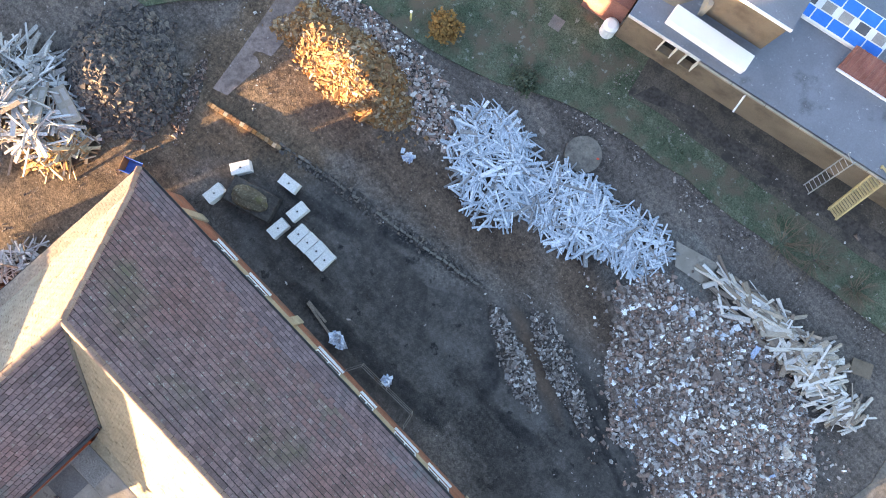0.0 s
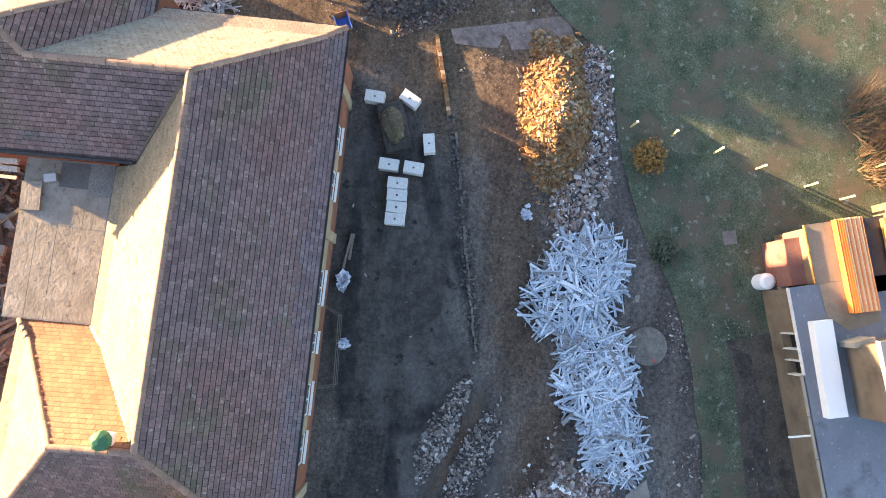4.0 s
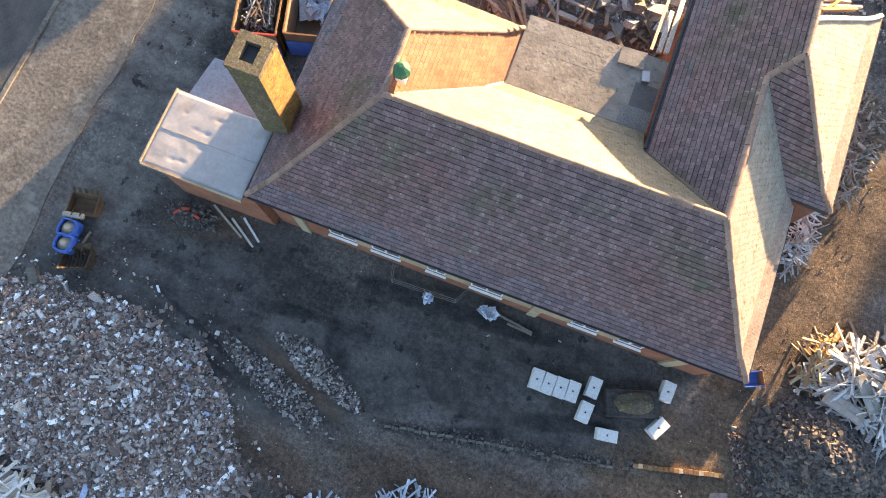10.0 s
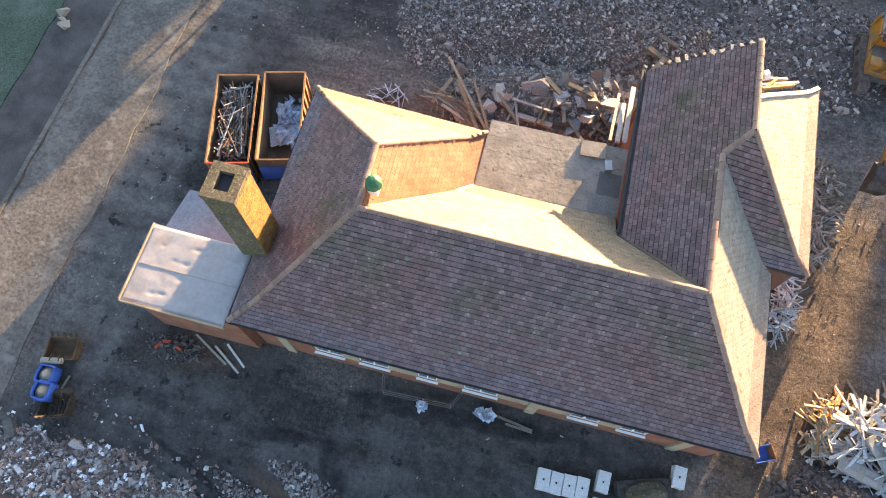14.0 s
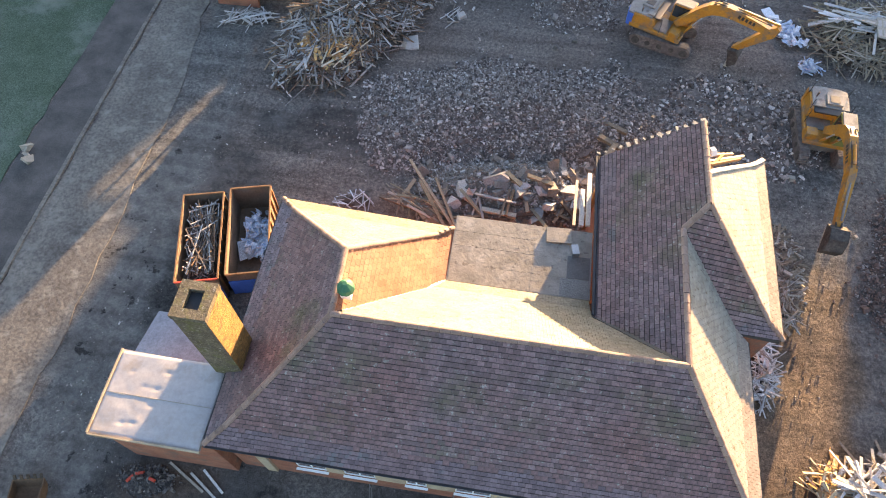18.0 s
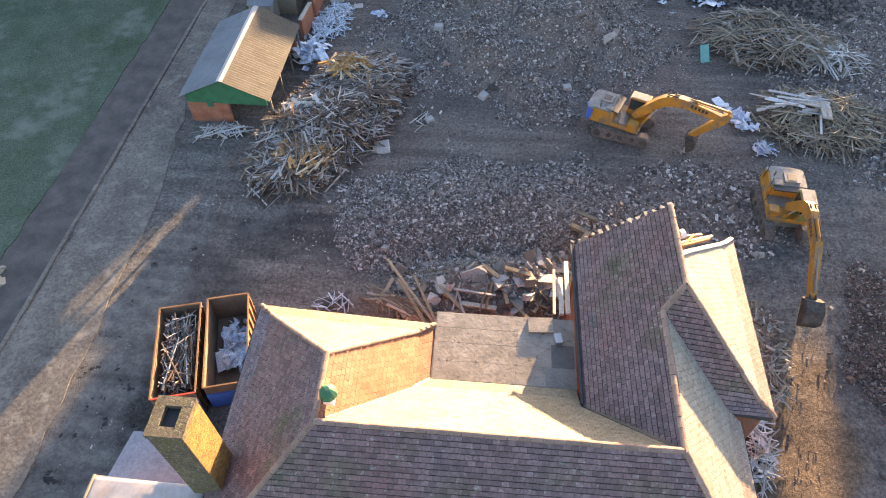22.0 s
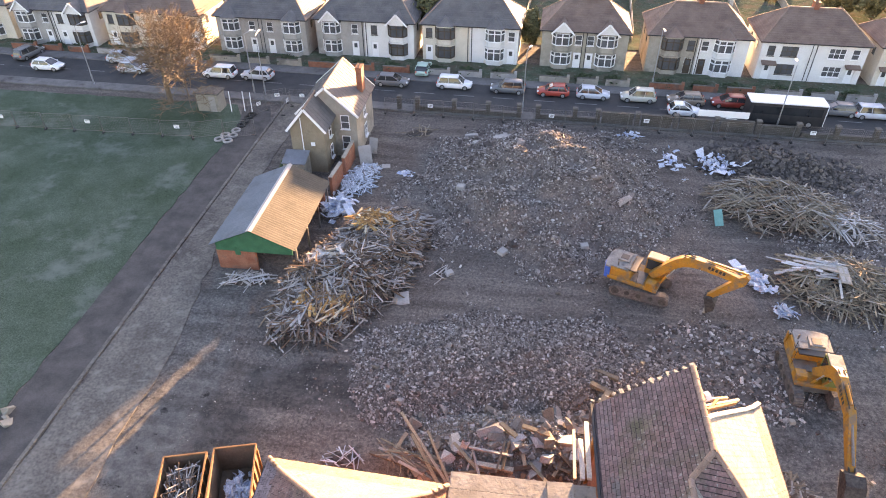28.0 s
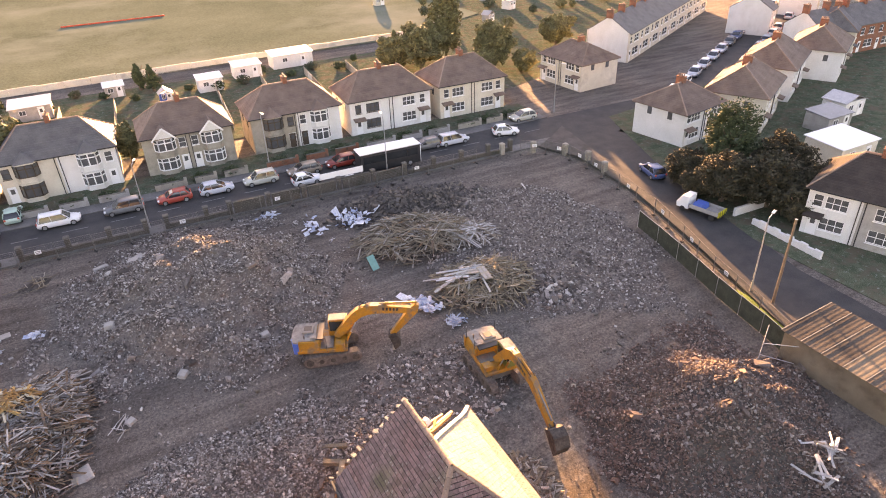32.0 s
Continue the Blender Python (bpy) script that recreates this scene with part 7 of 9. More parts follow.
for k in range(11):
    x0_ = 1.06 + k * 0.95
    for j, (t0, t1) in enumerate(((0.04, 0.34), (0.66, 0.97))):
        part("blue_panel", Geo().slab([(x0_, 4.5 + 1.6 * t0, 3.515 + 0.7 * t0), (x0_ + 0.88, 4.5 + 1.6 * t0, 3.515 + 0.7 * t0), (x0_ + 0.88, 4.5 + 1.6 * t1, 3.515 + 0.7 * t1), (x0_, 4.5 + 1.6 * t1, 3.515 + 0.7 * t1)], 0.012),
             SKYBLUE, cl, "bright blue panel")
    part("light_pane", Geo().slab([(x0_ + 0.15, 5.1, 3.785), (x0_ + 0.75, 5.1, 3.785), (x0_ + 0.75, 5.5, 3.96), (x0_ + 0.15, 5.5, 3.96)], 0.012), GREYWALL if k % 3 else GLASS, cl)
rp = part("tiled_porch", Geo().slab([(10.15, 3.27, 3.42), (15.0, 3.27, 3.42), (15.0, 4.3, 4.1), (10.15, 4.3, 4.1)], 0.1), PORCH_RED, north, "small red tiled pitch")
part("porch_edge", Geo().box((12.6, 3.22, 3.4), (4.9, 0.08, 0.14)), WHITE, rp)
for k in range(16):
    part("pantile_roll", Geo().cyl((10.3 + k * 0.3, 3.27, 3.45), (10.3 + k * 0.3, 4.3, 4.13), 0.075, n=6), PORCH_RED, rp)
deck2 = thing("timber_deck_roof", "tan flat roof with an ochre strip and stacked orange sheets", "roof deck", NB)
part("deck_wall", Geo().box((-1.1, 4.8, 1.5), (2.7, 6.8, 3.05)), BROWN_RENDER, deck2)
part("tan_roof", Geo().slab([(-2.6, 1.28, 3.28), (0.24, 1.28, 3.28), (0.24, 4.05, 3.28), (-2.6, 4.05, 3.28)], 0.2), LODGE_TAN, deck2)
part("tan_roof", Geo().slab([(0.26, 1.4, 3.325), (1.85, 1.5, 3.325), (2.6, 2.4, 3.325), (2.4, 4.0, 3.325), (0.26, 4.05, 3.325)], 0.02), LODGE_TAN, deck2)
part("yellow_edge", Geo().box((-1.15, 1.24, 3.3), (2.85, 0.07, 0.12)), OCHRE, deck2)
# Black strip in the gap between tan roof and ochre strip.
part("tarred_gap", Geo().slab([(-2.5, 4.07, 3.3), (1.0, 4.07, 3.3), (1.0, 4.84, 3.3), (-2.5, 4.84, 3.3)], 0.2), BLACK, deck2)
part("ochre_roof", Geo().box((-0.7, 5.37, 3.5), (3.4, 1.05, 0.3)), OCHRE_Y, deck2, "bright ochre roof strip")
part("white_upstand", Geo().box((-0.7, 5.95, 3.6), (3.45, 0.1, 0.35)), WHITE, deck2)
part("rear_roof", Geo().slab([(-3.5, 6.3, 3.6), (1.0, 6.3, 3.6), (1.0, 11.0, 3.6), (-3.5, 11.0, 3.6)], 0.4), LEADROOF, deck2)
part("rear_wall", Geo().box((-1.2, 8.8, 1.55), (4.2, 4.0, 3.1)), BROWN_RENDER, deck2)
part("low_red_step", Geo().box((-0.95, 1.12, 1.2), (2.3, 0.95, 2.4)), PORCH_RED, deck2, "low dull red lean-to roof")
stack = thing("sheet_stack", "stack of orange corrugated plastic sheets on the roof", "sheet stack", NB @ pose(-0.4, 3.22, 3.32, 0, 0, 0))
for k in range(12):
    y_ = -0.62 + 0.113 * k
    part("corrugated_sheet", Geo().extrude([(y_ - 0.05, 0.0), (y_ + 0.05, 0.0), (y_ + 0.045, 0.26), (y_, 0.32), (y_ - 0.045, 0.26)], "x", -2.25 + 0.02 * (k % 3), 2.22 + 0.03 * (k % 2)), ORANGE_S if k < 4 else (TILE_RED if k % 2 else ROUGHCAST), stack)
tank = thing("water_tank", "white plastic water tank beside the wall", "tank", NB @ pose(-0.15, 0.2, 0))
part("tank_body", Geo().cyl((0, 0, 0), (0, 0, 1.0), 0.42, 0.42, 14).cyl((0, 0, 1.0), (0, 0, 1.12), 0.42, 0.25, 14), WHITE, tank)
part("tank_box", Geo().box((0.2, 0.75, 0.5), (0.6, 0.5, 1.0)), BLOCKC, tank)
lad = thing("ladder", "aluminium ladder leaning on the roof edge", "ladder")
a0, b0 = Vector((-10.1, -18.1, 0.1)), Vector((-9.6, -19.15, 3.45))
sd = Vector((0.25, -0.08, 0))
for s in (-1, 1):
    part("stile", Geo().beam(a0 + sd * s, b0 + sd * s, 0.06, 0.04), GALV, lad)
for k in range(11):
    p = a0.lerp(b0, (k + 0.5) / 11)
    part("rung", Geo().cyl(p - sd, p + sd, 0.022, n=6), GALV, lad)
gang = thing("board_gangway", "yellow slatted board ramp to the roof", "ramp")
a0, b0 = Vector((-12.0, -18.2, 0.1)), Vector((-11.25, -19.9, 3.4))
sd = Vector((0.32, -0.05, 0))
for s in (-1, 1):
    part("runner", Geo().beam(a0 + sd * s, b0 + sd * s, 0.1, 0.12), YELLOW_W, gang)
for k in range(22):
    p = a0.lerp(b0, (k + 0.5) / 22) + Vector((0, 0, 0.08))
    part("slat", Geo().beam(p - sd * 1.1, p + sd * 1.1, 0.11, 0.03), YELLOW_W, gang)
for x, y in ((10.9, -9.1), (10.6, -11.3), (9.9, -13.6), (9.3, -15.9), (8.6, -18.5), (8.1, -20.4), (10.0, -22.2)):
    root = thing("fence_post", "pale yellow timber fence post in the grass", "post", pose(x, y, 0, random.uniform(-3, 3), random.uniform(-3, 3), 20), group="grass fence posts")
    part("post_shaft", Geo().box((0, 0, 0.6), (0.09, 0.09, 1.2)), mat("yellow_post", (0.6, 0.52, 0.2), (0.68, 0.6, 0.28), rough=0.7) if "yellow_post" not in bpy.data.materials else bpy.data.materials["yellow_post"], root)
    part("post_cap", Geo().box((0, 0, 1.22), (0.12, 0.12, 0.04)), WHITE, root)
solid("manhole_cover", Geo().box((5.47, -14.7, 0.09), (0.7, 0.7, 0.08), rz=12).box((5.47, -14.7, 0.14), (0.5, 0.5, 0.02), rz=12), STEEL, "square steel manhole cover in the grass", "manhole")
grate = thing("steel_grating", "steel grating lying in the grass", "grating", pose(20.3, -4.5, 0.08, 0, 0, 62))
for k in range(9):
    part("bar", Geo().box((-0.6 + 0.15 * k, 0, 0.03), (0.04, 1.4, 0.05)), GALV, grate)

# small debris strewn over the bare ground
r_ = np.random.default_rng(88)
pts = []
for x, y in zip(r_.uniform(-22, 42, 60000), r_.uniform(-10, 66, 60000)):
    if -11 < x < 13 and 5.5 < y < 19 or x < -22 + 0.2 * (y > 40):
        continue
    if -17 < x < 13 and -4 < y < 6 and r_.random() < 0.88:
        continue
    if bumps(x, y, 0.22, 31) + 0.6 * bumps(x, y, 0.9, 33) + r_.uniform(-0.25, 0.25) > 0.22:
        pts.append((x, y, max(height(x, y), 0.0) + 0.01))
pts = np.array(pts[:15000])
v_, f_ = chunks(pts, 0.055 * r_.lognormal(0, 0.45, len(pts)), seed=89)
raw("stone_litter", v_, f_, RUBBLE, None, "small stones and plaster bits strewn over the ground", "debris")

solid("brown_board", Geo().box((0, 0, 0), (1.1, 0.8, 0.05)), BROWN_RENDER, "weathered brown board thrown beside the joists", "board", m=pose(-18.7, -13.5, 0.25, 6, 4, 25))
pts = []
for x, y in zip(r_.uniform(-1, 27, 2600), r_.normal(-1.5, 0.55, 2600)):
    q = NB @ Vector((x + 2.5, y, 0))
    if bumps(q.x, q.y, 0.5, 41) + r_.uniform(-0.3, 0.3) > 0.02:
        pts.append((q.x, q.y, 0.10))
for x, y in zip(r_.uniform(-22, 12, 5000), r_.normal(0, 0.9, 5000)):
    yy = -13.2 + 0.16 * (x + 2) + max(0, x - 2) * 0.3 + y
    if bumps(x, yy, 0.6, 43) + r_.uniform(-0.3, 0.3) > 0.05:
        pts.append((x, yy, 0.05))
pts = np.array(pts)
v_, f_ = chunks(pts, 0.06 * r_.lognormal(0, 0.5, len(pts)), seed=92)
tufts = []
for x, y in zip(r_.uniform(-24, 22, 14000), r_.uniform(-20, -3, 14000)):
    yy = -13.4 + 0.16 * (x + 2) + max(0, x - 2) * 0.3
    q = NB.inverted() @ Vector((x, y, 0))
    if y < yy - 0.3 and q.y < -2.3 - 0.4 * bumps(x, y, 0.8, 51) and bumps(x, y, 0.5, 53) + r_.uniform(-0.5, 0.5) > -0.05:
        tufts.append((x, y, 0.06))
t_, u_ = chunks(np.array(tufts), 0.13 * r_.lognormal(0, 0.4, len(tufts)), seed=93, flat=0.6, jag=0.2)
raw("grass_tufts", t_, u_, TUFT, None, "tufts of rough winter grass", "grass")
raw("edge_litter", v_, f_, RUBBLE, None, "crumbled stones and bits along the grass edge and path", "debris")
for x, y, rz in ((-15.9, 4.7, 20), (-15.2, 4.5, -15), (-16.3, 4.4, 60)):
    solid("red_scrap", Geo().box((0, 0, 0.06), (0.45, 0.16, 0.1), taper=0.8), RED_P, "bent red plastic scrap on the dark heap", "scrap", m=pose(x, y, height(x, y), 6, 8, rz), group="red scraps")

# ---- plants ----
def leafy(name, m, r, h, count, material, label, category="bush", seed=0, leaf=0.22, trunk=0.3, shape=1.0, upright=False):
    """A crown of many small leaf clumps round limbs, with gaps and an uneven outline."""
    rr = random.Random(seed)
    root = thing(name, label, category, m)
    g = Geo()
    g.cyl((0, 0, -0.05), (0, 0, h * 0.55), trunk, trunk * 0.5, 7)
    limbs = []
    for k in range(9):
        a, t = rr.uniform(0, 6.28), rr.uniform(0.15, 0.6)
        p, q = Vector((0, 0, h * t)), Vector((math.cos(a) * r * 0.75, math.sin(a) * r * 0.75, h * rr.uniform(0.4, 0.9)))
        if h > 4.5:
            limbs.append(Geo().cyl(p, q, trunk * 0.35, trunk * 0.1, 5))
        else:
            g.cyl(p, q, trunk * 0.35, trunk * 0.1, 5)
    part("trunk", g, BARK, root)
    for q in limbs:
        part("limb", q, BARK, root)
    n = count
    d = np.random.default_rng(seed)
    u = d.normal(size=(n, 3))
    u /= np.linalg.norm(u, axis=1)[:, None]
    rad = d.uniform(0.55, 1.0, n) ** 0.6
    lob = np.array([0.76 + 0.62 * noise.noise(Vector(x) * 2.3 + Vector((seed, 0, 0))) for x in u.tolist()])
    p = u * (rad * lob)[:, None] * np.array([r, r, h * 0.5]) + np.array([0, 0, h * 0.55])
    if upright:
        k = np.clip(1.15 - p[:, 2] / h, 0.05, 1.0)
        p[:, :2] *= k[:, None]
    p = p[p[:, 2] > 0.1]
    v, f = chunks(p, leaf * d.uniform(0.6, 1.6, len(p)), flat=0.5, seed=seed)
    crown = raw("crown", v, f, material, root, kind="stuff")
    return root


def bare_tree(m, h, spread, label, seed=0, material=BARK, twig=TWIG, name="bare_tree", depth=5, least=0.012, keep=(0.6, 0.85)):
    rr = random.Random(seed)
    root = thing(name, label, "tree", m)
    wood, thin = Geo(), Geo()

    def grow(p, d, ln, r, k):
        q = p + d * ln
        (wood if k > 2 else thin).cyl(p, q, max(r, least), max(r * 0.68, least * 0.75), 6 if k > 2 else 3, caps=False)
        if k == 0:
            return
        for j in range(3 if k > 1 else 4):
            e = (d + Vector((rr.gauss(0, 1), rr.gauss(0, 1), rr.gauss(0.25, 0.6))) * spread).normalized()
            grow(p.lerp(q, rr.uniform(0.6, 1.0)), e, ln * rr.uniform(*keep), r * 0.6, k - 1)

    grow(Vector((0, 0, -0.1)), Vector((0, 0, 1)), h * 0.28, h * 0.026, depth)
    part("trunk", wood, material, root, fix=False)
    part("twig_crown", thin, twig, root, kind="stuff", fix=False)


leafy("gorse_bush", pose(9.3, -10.0, 0), 1.0, 1.2, 900, LEAF_G, "orange-brown gorse bush in the rough grass", seed=1, leaf=0.13, trunk=0.06)
leafy("bramble_bush", pose(4.4, -11.2, 0), 0.9, 0.7, 600, GRASS_BROWN, "dull bramble clump at the grass edge", seed=2, leaf=0.12, trunk=0.05)
for k, (x, y, h_) in enumerate(((10.3, -22.4, 1.3), (11.8, -23.6, 1.5), (9.6, -25.2, 1.4), (12.8, -21.6, 1.2), (11.4, -26.6, 1.6), (14.4, -24.2, 1.5), (8.4, -27.4, 1.4), (13.5, -27.5, 1.6))):
    rr_ = random.Random(300 + k)
    root = thing("grass_tussock", "tall orange-brown dry grass clump in sunlight", "grass", pose(x, y, 0), group="dry grass clumps")
    g = Geo()
    for j in range(420):
        a_, d_ = rr_.uniform(0, 6.28), math.sqrt(rr_.random()) * 1.3
        p_ = Vector((math.cos(a_) * d_, math.sin(a_) * d_, 0))
        q_ = p_ + Vector((rr_.gauss(0.1, 0.3) + p_.x * 0.3, rr_.gauss(-0.2, 0.3) + p_.y * 0.3, h_ * rr_.uniform(0.4, 1.0)))
        g.cyl(p_, q_, 0.018, 0.004, 3, caps=False)
    part("blades", g, TWIG, root, kind="stuff", fix=False)
for k, (x, y, sz) in enumerate(((-11.3, -15.2, 1.5), (-13.0, -15.8, 1.2), (-15.7, -16.3, 1.0), (-19.0, -17.0, 1.1))):
    rr_ = random.Random(320 + k)
    root = thing("bare_shrub", "spreading leafless shrub by the boundary", "shrub", pose(x, y, 0), group="bare boundary shrubs")
    g = Geo()
    for j in range(26):
        a_ = rr_.uniform(0, 6.28)
        d_ = Vector((math.cos(a_), math.sin(a_), rr_.uniform(0.25, 0.9))).normalized()
        p_ = Vector((rr_.gauss(0, 0.08), rr_.gauss(0, 0.08), 0))
        q_ = p_ + d_ * sz * rr_.uniform(0.6, 1.1)
        g.cyl(p_, q_, 0.02, 0.01, 4, caps=False)
        for i in range(5):
            w_ = p_.lerp(q_, rr_.uniform(0.35, 0.95))
            e_ = (d_ + Vector((rr_.gauss(0, 0.5), rr_.gauss(0, 0.5), rr_.gauss(0, 0.3)))).normalized()
            g.cyl(w_, w_ + e_ * sz * rr_.uniform(0.3, 0.7), 0.009, 0.004, 3, caps=False)
    part("branch_tangle", g, BARK, root, kind="stuff", fix=False)
bare_tree(pose(-42.4, 69.6, 0), 14.5, 0.95, "large bare street tree with brown twigs", 8, depth=7, least=0.026, keep=(0.7, 0.95))


# ---- excavators ----
CAB_GREEN = mat("faded_green_cab_paint", (0.12, 0.13, 0.03), (0.17, 0.18, 0.05), rough=0.6, bump=0.08)

def excavator(m, swing, knee, tip, wrist, curl, label, back_blue=False, size=1.12):
    """A tracked excavator. swing: turn of the upper body; knee, tip, wrist: boom, stick end points (forward, up)."""
    root = thing("excavator", label, "excavator", m, group="tracked excavators")
    L, R = 4.5, 0.46
    for s in (-1, 1):
        y = s * 1.2
        tr = part("track", Geo().extrude([(-L / 2 + R + math.cos(a) * R, R + math.sin(a) * R) for a in np.linspace(math.pi / 2, 1.5 * math.pi, 7)] + [(L / 2 - R + math.cos(a) * R, R + math.sin(a) * R) for a in np.linspace(-math.pi / 2, math.pi / 2, 7)], "y", y - 0.27, y + 0.27), HEAP, root, "muddy steel crawler track")
        pads = Geo()
        for k in range(26):
            x = -L / 2 + R + (L - 2 * R) * k / 25
            pads.box((x, y, 2 * R + 0.02), (0.12, 0.62, 0.06)).box((x, y, 0.01), (0.12, 0.62, 0.05))
        for k in range(6):
            a = math.pi / 2 + math.pi * (k + 0.5) / 6
            for sx in (-1, 1):
                pads.box((sx * (L / 2 - R) - sx * math.cos(a) * (R + 0.02) * 1, y, R + math.sin(a) * (R + 0.02)), (0.07, 0.62, 0.07))
        part("track_shoe", pads, HEAP, tr, kind="stuff", fix=False)
        wh = Geo()
        for x in (-L / 2 + R, -0.9, 0, 0.9, L / 2 - R):
            wh.cyl((x, y + s * 0.25, R), (x, y + s * 0.31, R), 0.3 if abs(x) > 1 else 0.2, n=12)
        part("track_wheel", wh, HEAP_DK, tr, kind="stuff")
    part("undercarriage", Geo().box((0, 0, 0.62), (2.2, 2.0, 0.5)), STEEL, root)
    part("slew_ring", Geo().cyl((0, 0, 0.85), (0, 0, 1.08), 0.75, n=20), STEEL, root)
    up = part("upper_body", Geo().box((-0.55, 0, 1.25), (3.9, 2.6, 0.34)), ORANGE_P, root, "dusty orange-yellow superstructure", bevel=0.05)
    up.matrix_local = Matrix.Rotation(radians(swing), 4, "Z")
    part("engine_cover", Geo().box((-1.55, 0, 1.78), (1.7, 2.5, 0.75), taper=0.95), ORANGE_P, up, bevel=0.06)
    part("counterweight", Geo().extrude([(-2.75, -1.25), (-2.35, -1.3), (-2.35, 1.3), (-2.75, 1.25), (-2.95, 0.6), (-2.95, -0.6)], "z", 1.12, 2.1), BLUE_P if back_blue else ORANGE_P, up)
    part("grey_deck", Geo().box((-1.75, 0.1, 2.18), (1.45, 2.3, 0.09)).box((-1.7, 0.3, 2.3), (0.9, 1.0, 0.16)).box((-1.2, -0.6, 2.27), (0.5, 0.6, 0.1)), MACHINE_GREY, up, "grey engine deck panels")
    part("exhaust", Geo().cyl((-1.9, -0.8, 2.1), (-1.9, -0.8, 2.6), 0.06, n=8), STEEL, up)
    part("tool_box", Geo().box((0.85, -0.95, 1.6), (0.7, 0.7, 0.4)), ORANGE_P, up, bevel=0.03)
    # Solid black box stands for the dark inside an open bay.
    part("engine_bay", Geo().box((-0.72, 0.1, 2.16), (0.5, 2.1, 0.1)), BLACK, up, "black box standing for shade in the engine bay")
    part("walkway", Geo().box((-0.3, -0.4, 1.45), (1.2, 1.5, 0.06)), STEEL, up, "dusty grey walkway plates")
    part("deck_grille", Geo().box((-1.7, 0.3, 2.39), (0.6, 0.6, 0.02)), BLACK, up)
    part("rear_cap", Geo().extrude([(-2.75, -1.2), (-2.35, -1.25), (-2.35, 1.25), (-2.75, 1.2), (-2.92, 0.55), (-2.92, -0.55)], "z", 2.1, 2.2), MACHINE_GREY, up, "grey counterweight top")
    if not back_blue:
        for x_, y_ in ((-2.3, -1.2), (-0.8, -1.2), (-2.3, 1.2), (-0.8, 1.25)):
            part("guard_post", Geo().cyl((x_, y_, 2.1), (x_, y_, 2.95), 0.025, n=5), BLACK, up)
    part("handrail", Geo().cyl((-0.2, -1.28, 1.4), (-0.2, -1.28, 2.5), 0.02, n=5).cyl((-1.0, -1.28, 2.5), (-0.2, -1.28, 2.5), 0.02, n=5), BLACK, up)
    cab_paint = ORANGE_P if back_blue else CAB_GREEN
    cab = part("cab", Geo().box((0.65, 0.82, 1.66), (1.5, 0.95, 0.5)), cab_paint, up)
    part("cab_head", Geo().box((0.65, 0.82, 2.88), (1.45, 0.95, 0.1)), cab_paint, cab)
    part("cab_back", Geo().box((-0.05, 0.82, 2.3), (0.08, 0.93, 1.1)), cab_paint, cab)
    for x_, y_ in ((1.34, 0.4), (1.34, 1.24), (0.5, 1.24)):
        part("cab_pillar", Geo().box((x_, y_, 2.3), (0.06, 0.06, 1.1)), cab_paint, cab)
    part("cab_roof", Geo().box((0.62, 0.82, 2.96), (1.3, 0.85, 0.07)), ROUGHCAST if back_blue else MACHINE_GREY, cab, "pale cab roof", bevel=0.02)
    part("cab_glass", Geo().box((0.65, 0.82, 2.36), (1.36, 0.88, 0.92)), CARGLASS, cab)
    part("cab_seat", Geo().box((0.4, 0.82, 1.95), (0.4, 0.5, 0.1)), BLACK, cab)

    def arm(name, pts, w, mat_, parent, offset=0.0):
        """A box-section arm through points (x, z, depth)."""
        g = Geo()
        n = len(pts)
        for k, (x, z, d) in enumerate(pts):
            p, q = pts[max(k - 1, 0)], pts[min(k + 1, n - 1)]
            t = Vector((q[0] - p[0], 0, q[1] - p[1])).normalized()
            up_ = t.cross(Vector((0, 1, 0))) * (d / 2)
            for sy, sz in ((-1, -1), (1, -1), (1, 1), (-1, 1)):
                g.v.append(Vector((x, sy * w / 2, z)) + up_ * sz)
        for k in range(n - 1):
            for j in range(4):
                g.f.append((4 * k + j, 4 * k + (j + 1) % 4, 4 * k + 4 + (j + 1) % 4, 4 * k + 4 + j))
        g.f += [(3, 2, 1, 0), (4 * n - 4, 4 * n - 3, 4 * n - 2, 4 * n - 1)]
        return part(name, g, mat_, parent)

    def swan(p0, p1, p2):
        """The swan neck of the boom: a rounded bend at the knee, with its depth."""
        out = [(*p0, 0.5), (p0[0] * 0.45 + p1[0] * 0.55, p0[1] * 0.45 + p1[1] * 0.55, 0.72)]
        a_ = Vector(p1).lerp(Vector(p0), 0.3)
        b_ = Vector(p1).lerp(Vector(p2), 0.4)
        for k in range(5):
            u = k / 4
            q = a_ * (1 - u) ** 2 + Vector(p1) * 2 * u * (1 - u) + b_ * u * u
            out.append((q.x, q.y, 0.72 + 0.08 * math.sin(math.pi * u)))
        return out + [(p1[0] * 0.25 + p2[0] * 0.75, p1[1] * 0.25 + p2[1] * 0.75, 0.6), (*p2, 0.42)]

    foot = (0.55, 1.75)
    bm_ = arm("boom", swan(foot, knee, tip), 0.48, ORANGE_P, up)
    mx, mz = knee[0] * 0.45 + tip[0] * 0.55, knee[1] * 0.45 + tip[1] * 0.55 + 0.06
    sl = math.degrees(math.atan2(tip[1] - knee[1], tip[0] - knee[0]))
    for s in (-1, 1):
        g = Geo()
        for k in range(5):
            off = (k - 2) * 0.27
            g.box((mx + off * math.cos(radians(sl)), s * 0.243, mz + off * math.sin(radians(sl))), (0.17, 0.012, 0.26), m=Matrix.Rotation(-radians(sl), 4, "Y"))
        part("boom_mark", g, BLACK, bm_, "row of dark painted marks")
